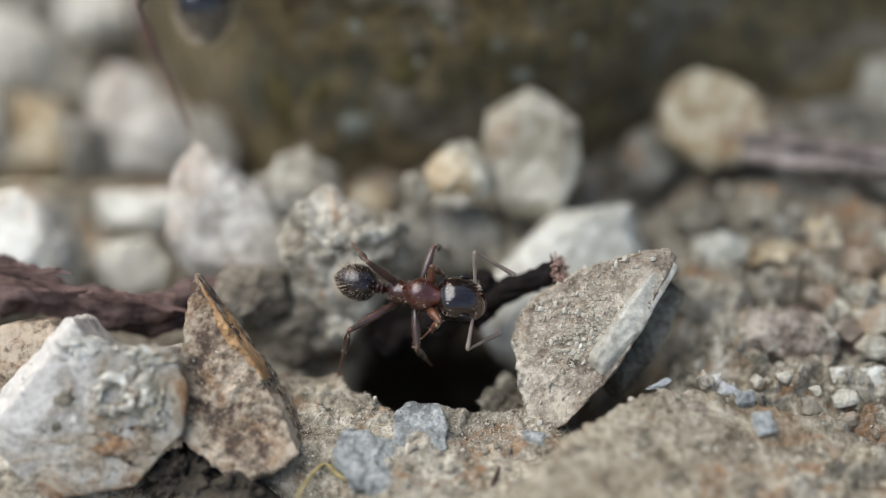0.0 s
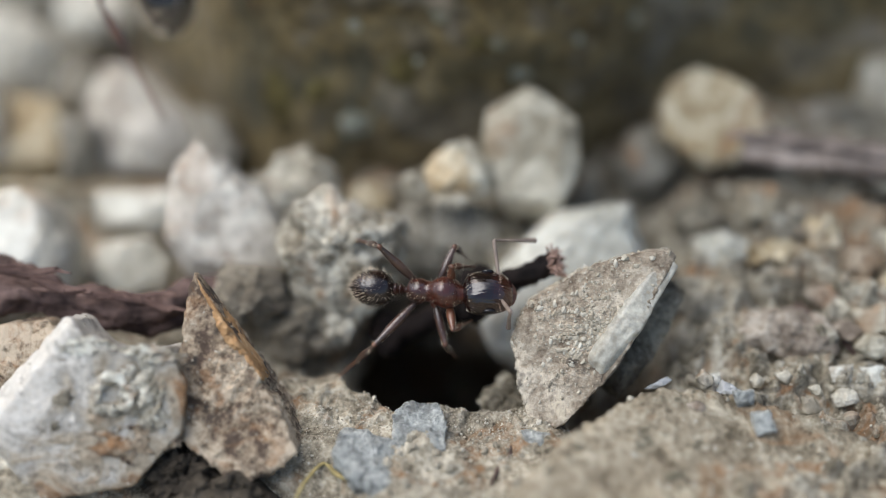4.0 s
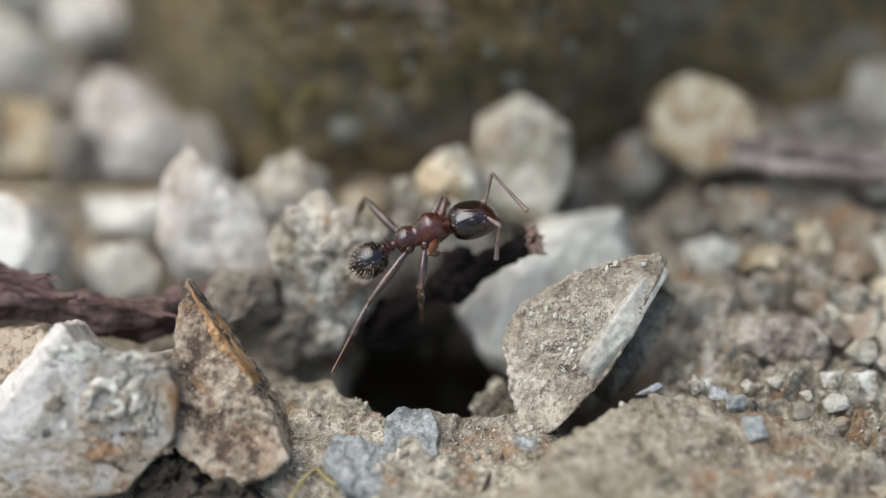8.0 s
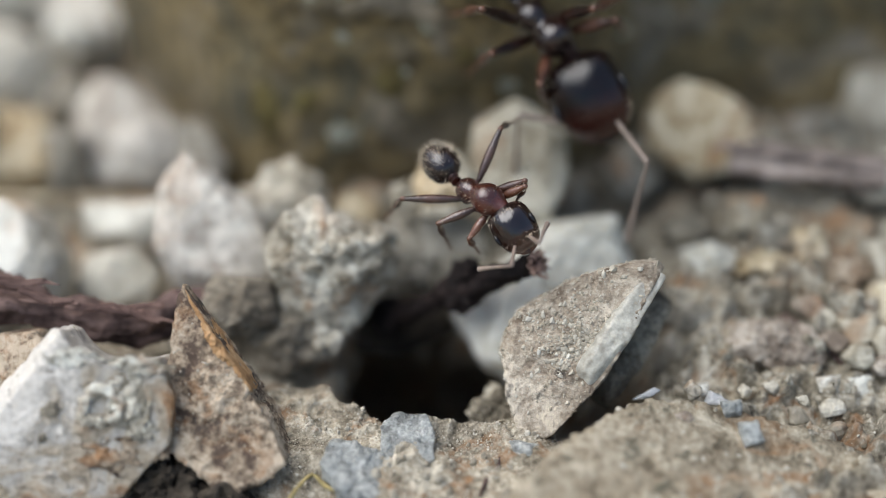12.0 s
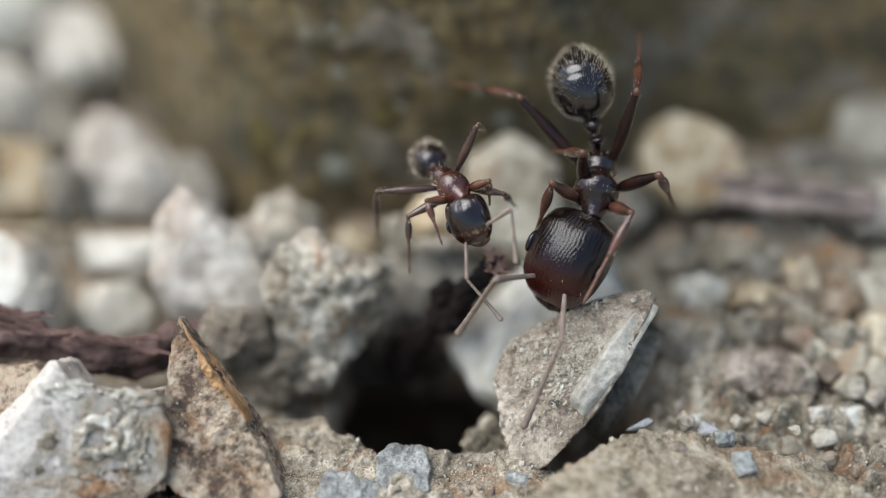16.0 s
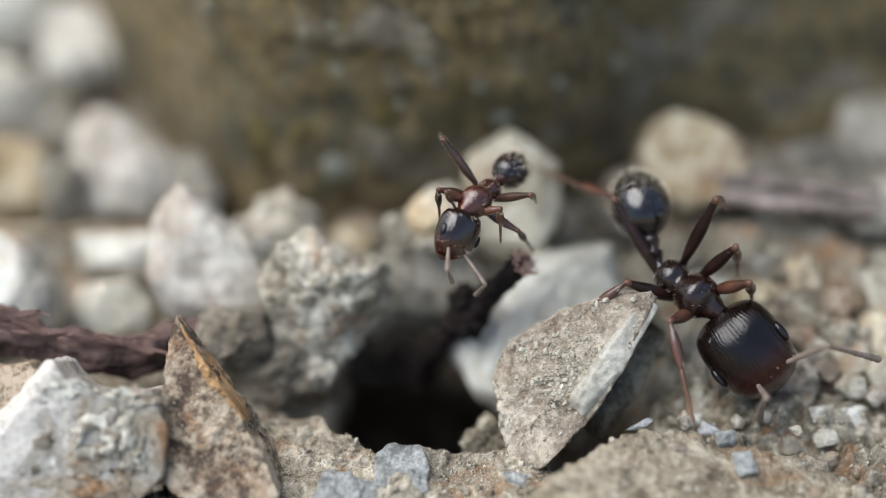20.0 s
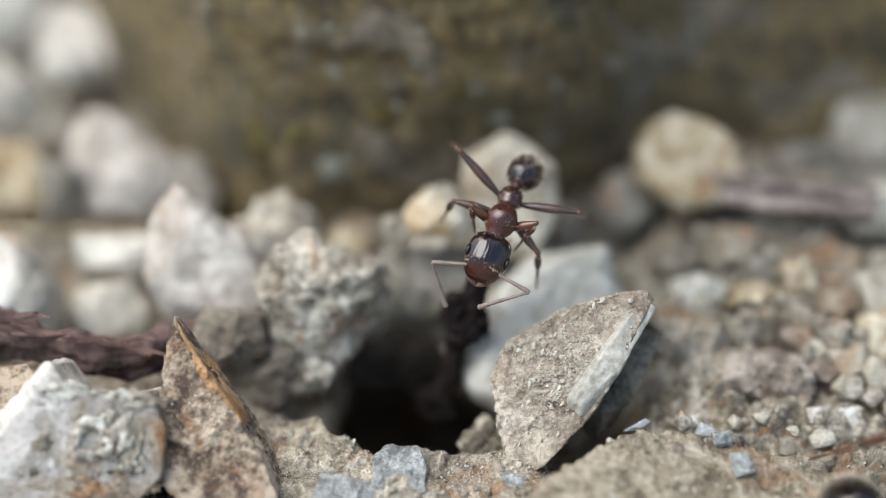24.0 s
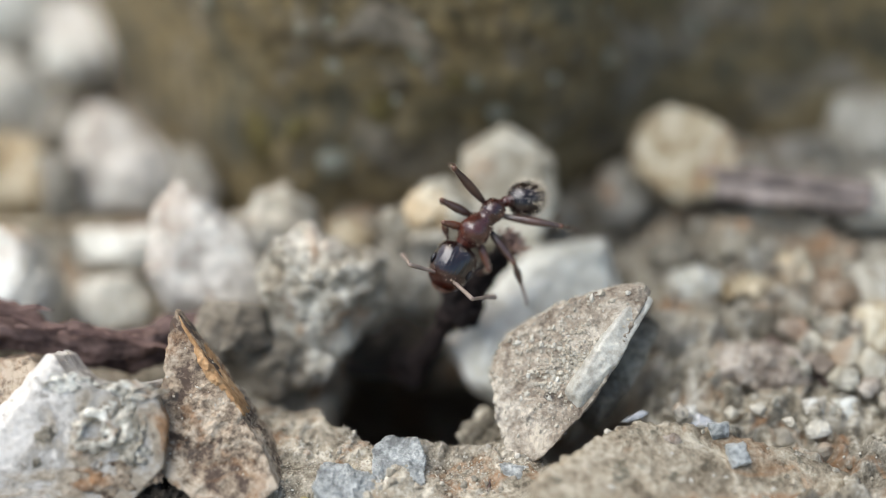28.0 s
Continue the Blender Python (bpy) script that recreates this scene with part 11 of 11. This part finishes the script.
    key(major["uL"], (0, 5.42, 1.26, 0.62, 1, 33, 15), (1, 5.42, 1.27, 0.62, 1, 33, 15), (2, 5.41, 1.29, 0.62, 1, 33, 15),
        (3, 5.4, 1.31, 0.62, 1, 34, 16), (3.5, 5.41, 1.3, 0.62, 1, 34, 15), (4, 5.43, 1.25, 0.62, 1, 35, 13),
        (4.5, 5.47, 1.18, 0.62, 1, 35, 11), (5, 5.49, 1.11, 0.62, 0, 35, 9), (5.5, 5.51, 1.06, 0.62, 0, 36, 7),
        (6, 5.51, 1.06, 0.61, 0, 37, 7), (6.5, 5.12, 1.53, 1.32, 0, 46, 7), (7, 4.83, 2.31, 0.6, 1, 36, 14),
        (7.5, 4.76, 2.48, 0.61, 1, 37, 17), (8, 5.23, 1.46, 0.61, 0, 33, 5), (8.5, 5.28, 0.95, 1.06, 0, 39, -1),
        (9, 5.37, 1.23, 0.59, 1, 40, 13), (9.5, 5.12, 1.29, 1.29, 2, 49, 23), (10, 4.61, 1.24, 1.85, 2, 53, 29),
        (10.5, 4.61, 1.34, 1.48, 2, 12, 32), (11, 5.23, 1.07, 0.58, 1, -10, 13), (11.5, 5.2, 0.15, 1.54, -1, 35, -22),
        (12, 5.1, -0.83, 1.74, -3, 28, -58), (12.5, 5.51, -0.85, 0.87, -2, 19, -54), (13, 5.59, -0.55, 0.63, -2, 10, -47),
        (13.5, 5.6, -0.13, 0.62, -2, 5, -41), (14, 5.57, 0.26, 0.61, -2, -9, -37), (14.5, 5.55, 0.43, 0.61, -2, -9, -34),
        (15, 5.16, -0.06, 1.8, -1, -2, -29), (15.5, 5.52, -0.79, 0.64, -16, 39, -34), (16, 5.36, -0.54, -0.44, -19, 54, -29),
        (16.5, 4.6, 0.79, 0.39, 45, 69, 63), (17, 3.19, 2.25, -0.02, 37, 29, 78), (17.5, 3.24, 2.31, 0.02, 35, 31, 75),
        (18, 3.5, 2.35, 0, 31, 29, 67), (18.5, 3.29, 2.56, -0.11, 26, 32, 57), (19, 3.76, 2.15, 0.03, 25, 54, 46),
        (19.5, 4.31, 1.33, 0.43, 2, 74, 4), (20, 4.37, 1.02, 0.83, 16, 67, 35), (20.5, 4.34, -0.01, 0.72, 114, 85, 122),
        (21, 4.52, -0.91, 0.48, -137, 79, -149), (21.5, 4.52, -0.95, 0.37, -145, 85, -149), (22, 4.42, -0.9, 0.15, 156, 85, 159),
        (22.5, 4.25, -0.72, -0.19, 152, 80, 158), (23, 4.02, -0.49, -0.51, 155, 75, 161), (23.5, 3.82, -0.27, -0.72, 151, 72, 159),
        (24, 3.79, -0.1, -0.69, 148, 71, 158), (24.5, 3.62, -0.1, -0.79, 151, 68, 161), (25, 3.48, -0.12, -0.86, 158, 61, 168),
        (28, 3.48, -0.12, -0.86, 158, 61, 168))
    key(major["uR"], (0, 5.22, -1.64, 0.62, -1, 23, -25), (1, 5.22, -1.63, 0.62, -1, 23, -25), (2, 5.23, -1.61, 0.62, -1, 23, -24),
        (3, 5.24, -1.59, 0.62, -1, 23, -24), (4, 5.24, -1.59, 0.62, -1, 24, -26), (4.5, 5.23, -1.58, 0.62, -1, 25, -28),
        (5, 5.22, -1.58, 0.61, -1, 26, -29), (5.5, 5.21, -1.58, 0.61, -1, 27, -31), (6, 5.2, -1.59, 0.61, -1, 28, -31),
        (6.5, 4.75, -1.68, 1.44, -2, 49, -36), (7, 5.23, -1.37, 0.61, -2, 37, -51), (7.5, 5.42, -0.86, 0.62, -1, 16, -32),
        (8, 5.26, -1.69, 0.62, -1, 27, -17), (8.5, 4.06, -1.4, 2.38, -1, 53, -20), (9, 3.4, -0.87, 2.57, -3, 59, -31),
        (9.5, 4.51, -1.3, 2.14, -2, 22, -41), (10, 5.06, -2.07, 0.6, -2, -4, -43), (10.25, 4.27, -2.19, 1.34, 3, 35, -55),
        (10.5, 3.48, -2.32, 2.08, -11, 74, -80), (11, 1.64, -1.39, 1.82, -3, 24, -91), (11.5, 1.14, -2.03, 0.43, -3, 37, -71),
        (12, 1.28, -2.5, 0.47, -3, 45, -52), (12.5, 1.53, -2.62, 1.12, -3, 42, -50), (13, 1.67, -2.63, 1.2, -3, 32, -48),
        (13.5, 1.73, -2.59, 1.12, -2, 17, -47), (14, 1.77, -2.54, 1, -2, 8, -46), (14.5, 1.86, -2.51, 1.03, -2, 24, -47),
        (15, 2.07, -2.66, 1.66, -12, 76, -100), (15.5, 3.31, -2.77, 1.69, -62, 61, -123), (16, 4.1, -2.54, 0.45, -54, 68, -76),
        (16.5, 4.4, -2.34, -0.06, -28, 61, -43), (17, 4.43, -2.12, -0.33, -19, 52, -31), (17.5, 3.58, -2.14, 0.26, -45, 51, -84),
        (18, 2.17, -2.2, -0.28, -35, 17, -99), (18.5, 3.98, -1.93, 0.31, -26, 43, -52), (19, 3.9, -1.69, 0.64, -31, 39, -67),
        (19.5, 4.31, -0.4, 0.83, -128, 81, -142), (20, 4.04, -1.11, 1.32, -64, 75, -112), (20.5, 3.99, -1.45, 0.8, -89, 67, -138),
        (21, 4.04, -1.61, 0.63, -90, 67, -134), (21.5, 4.08, -1.67, 0.45, -86, 67, -123), (22, 4.05, -1.73, 0.15, -91, 67, -123),
        (22.5, 3.91, -1.73, -0.25, -101, 66, -130), (23, 3.71, -1.69, -0.6, -111, 64, -137), (23.5, 3.55, -1.6, -0.81, -119, 64, -142),
        (24, 3.6, -1.39, -0.77, -122, 65, -144), (24.5, 3.45, -1.37, -0.88, -125, 63, -148), (25, 3.05, -1.38, -1.09, -129, 56, -153),
        (28, 3.05, -1.38, -1.09, -129, 56, -153))
    key(carried_twig, (0, 3.10, 0.05, -1.11, 44, -33, -10), (0.5, 3.07, 0.14, -1.08, 44, -34, -9), (1, 3.07, 0.22, -1.05, 44, -34, -7),
        (1.5, 3.06, 0.26, -1.06, 44, -35, -8), (2, 3.00, 0.21, -1.00, 44, -35, -8), (2.5, 3.01, 0.21, -1.01, 44, -35, -8),
        (3, 3.09, 0.26, -1.07, 44, -35, -7), (3.5, 3.07, 0.29, -1.07, 44, -34, -8), (4.5, 2.98, 0.30, -0.95, 44, -35, -8),
        (5.5, 2.89, 0.31, -0.83, 45, -35, -9), (6, 2.91, 0.40, -0.86, 45, -35, -10), (6.5, 2.93, 0.47, -0.78, 45, -36, -10),
        (7, 2.74, 0.57, -0.55, 46, -38, -10), (8, 2.64, 0.81, -0.39, 47, -38, -11), (9, 2.51, 0.55, -0.30, 47, -39, -12),
        (9.5, 2.99, 0.50, -0.42, 44, -33, -12), (10, 2.67, 0.53, -0.51, 49, -39, -22), (10.5, 2.41, 0.45, -0.49, 50, -40, -19),
        (11, 2.65, 0.61, -0.70, 47, -36, -19), (11.5, 2.69, 0.59, -0.73, 48, -38, -21), (12, 2.84, 0.55, -0.82, 48, -37, -23),
        (12.5, 2.62, 0.63, -0.52, 53, -43, -24), (14.5, 1.76, 0.95, 0.10, 68, -57, -25), (15, 1.76, 0.83, 0.37, 70, -57, -28),
        (15.5, 1.81, 0.84, 0.31, 67, -56, -26), (16, 1.83, 0.81, 0.17, 72, -57, -32), (16.5, 2.36, 0.92, 0.12, 70, -57, -30),
        (17, 2.41, 1.04, -0.07, 74, -56, -37), (17.5, 2.53, 1.12, -0.43, 70, -55, -36), (18, 2.50, 1.16, -0.34, 65, -52, -32),
        (19, 2.34, 1.19, -0.21, 68, -57, -25), (20, 2.66, 1.22, -0.21, 62, -55, -18), (20.5, 3.13, 1.22, -0.28, 35, -41, 25),
        (21, 3.17, 1.23, -0.21, 36, -41, 24), (21.5, 2.58, 1.28, -0.03, 40, -55, 24), (23.5, 1.71, 1.93, 0.07, 40, -65, 30),
        (24, 1.90, 1.96, 0.15, 46, -72, 28), (24.5, 2.19, 1.90, -0.12, 52, -64, 12), (25, 2.37, 1.88, -0.16, 50, -58, 8),
        (25.5, 2.64, 1.83, 0.10, 52, -55, 2), (26, 2.73, 1.76, 0.21, 46, -49, 7), (26.5, 2.67, 1.58, 0.31, 39, -39, 14),
        (27, 2.62, 1.51, 0.35, 42, -40, 6), (27.5, 2.63, 1.46, 0.50, 42, -40, 7), (28, 2.49, 1.35, 0.28, 58, -59, -4))


motions()
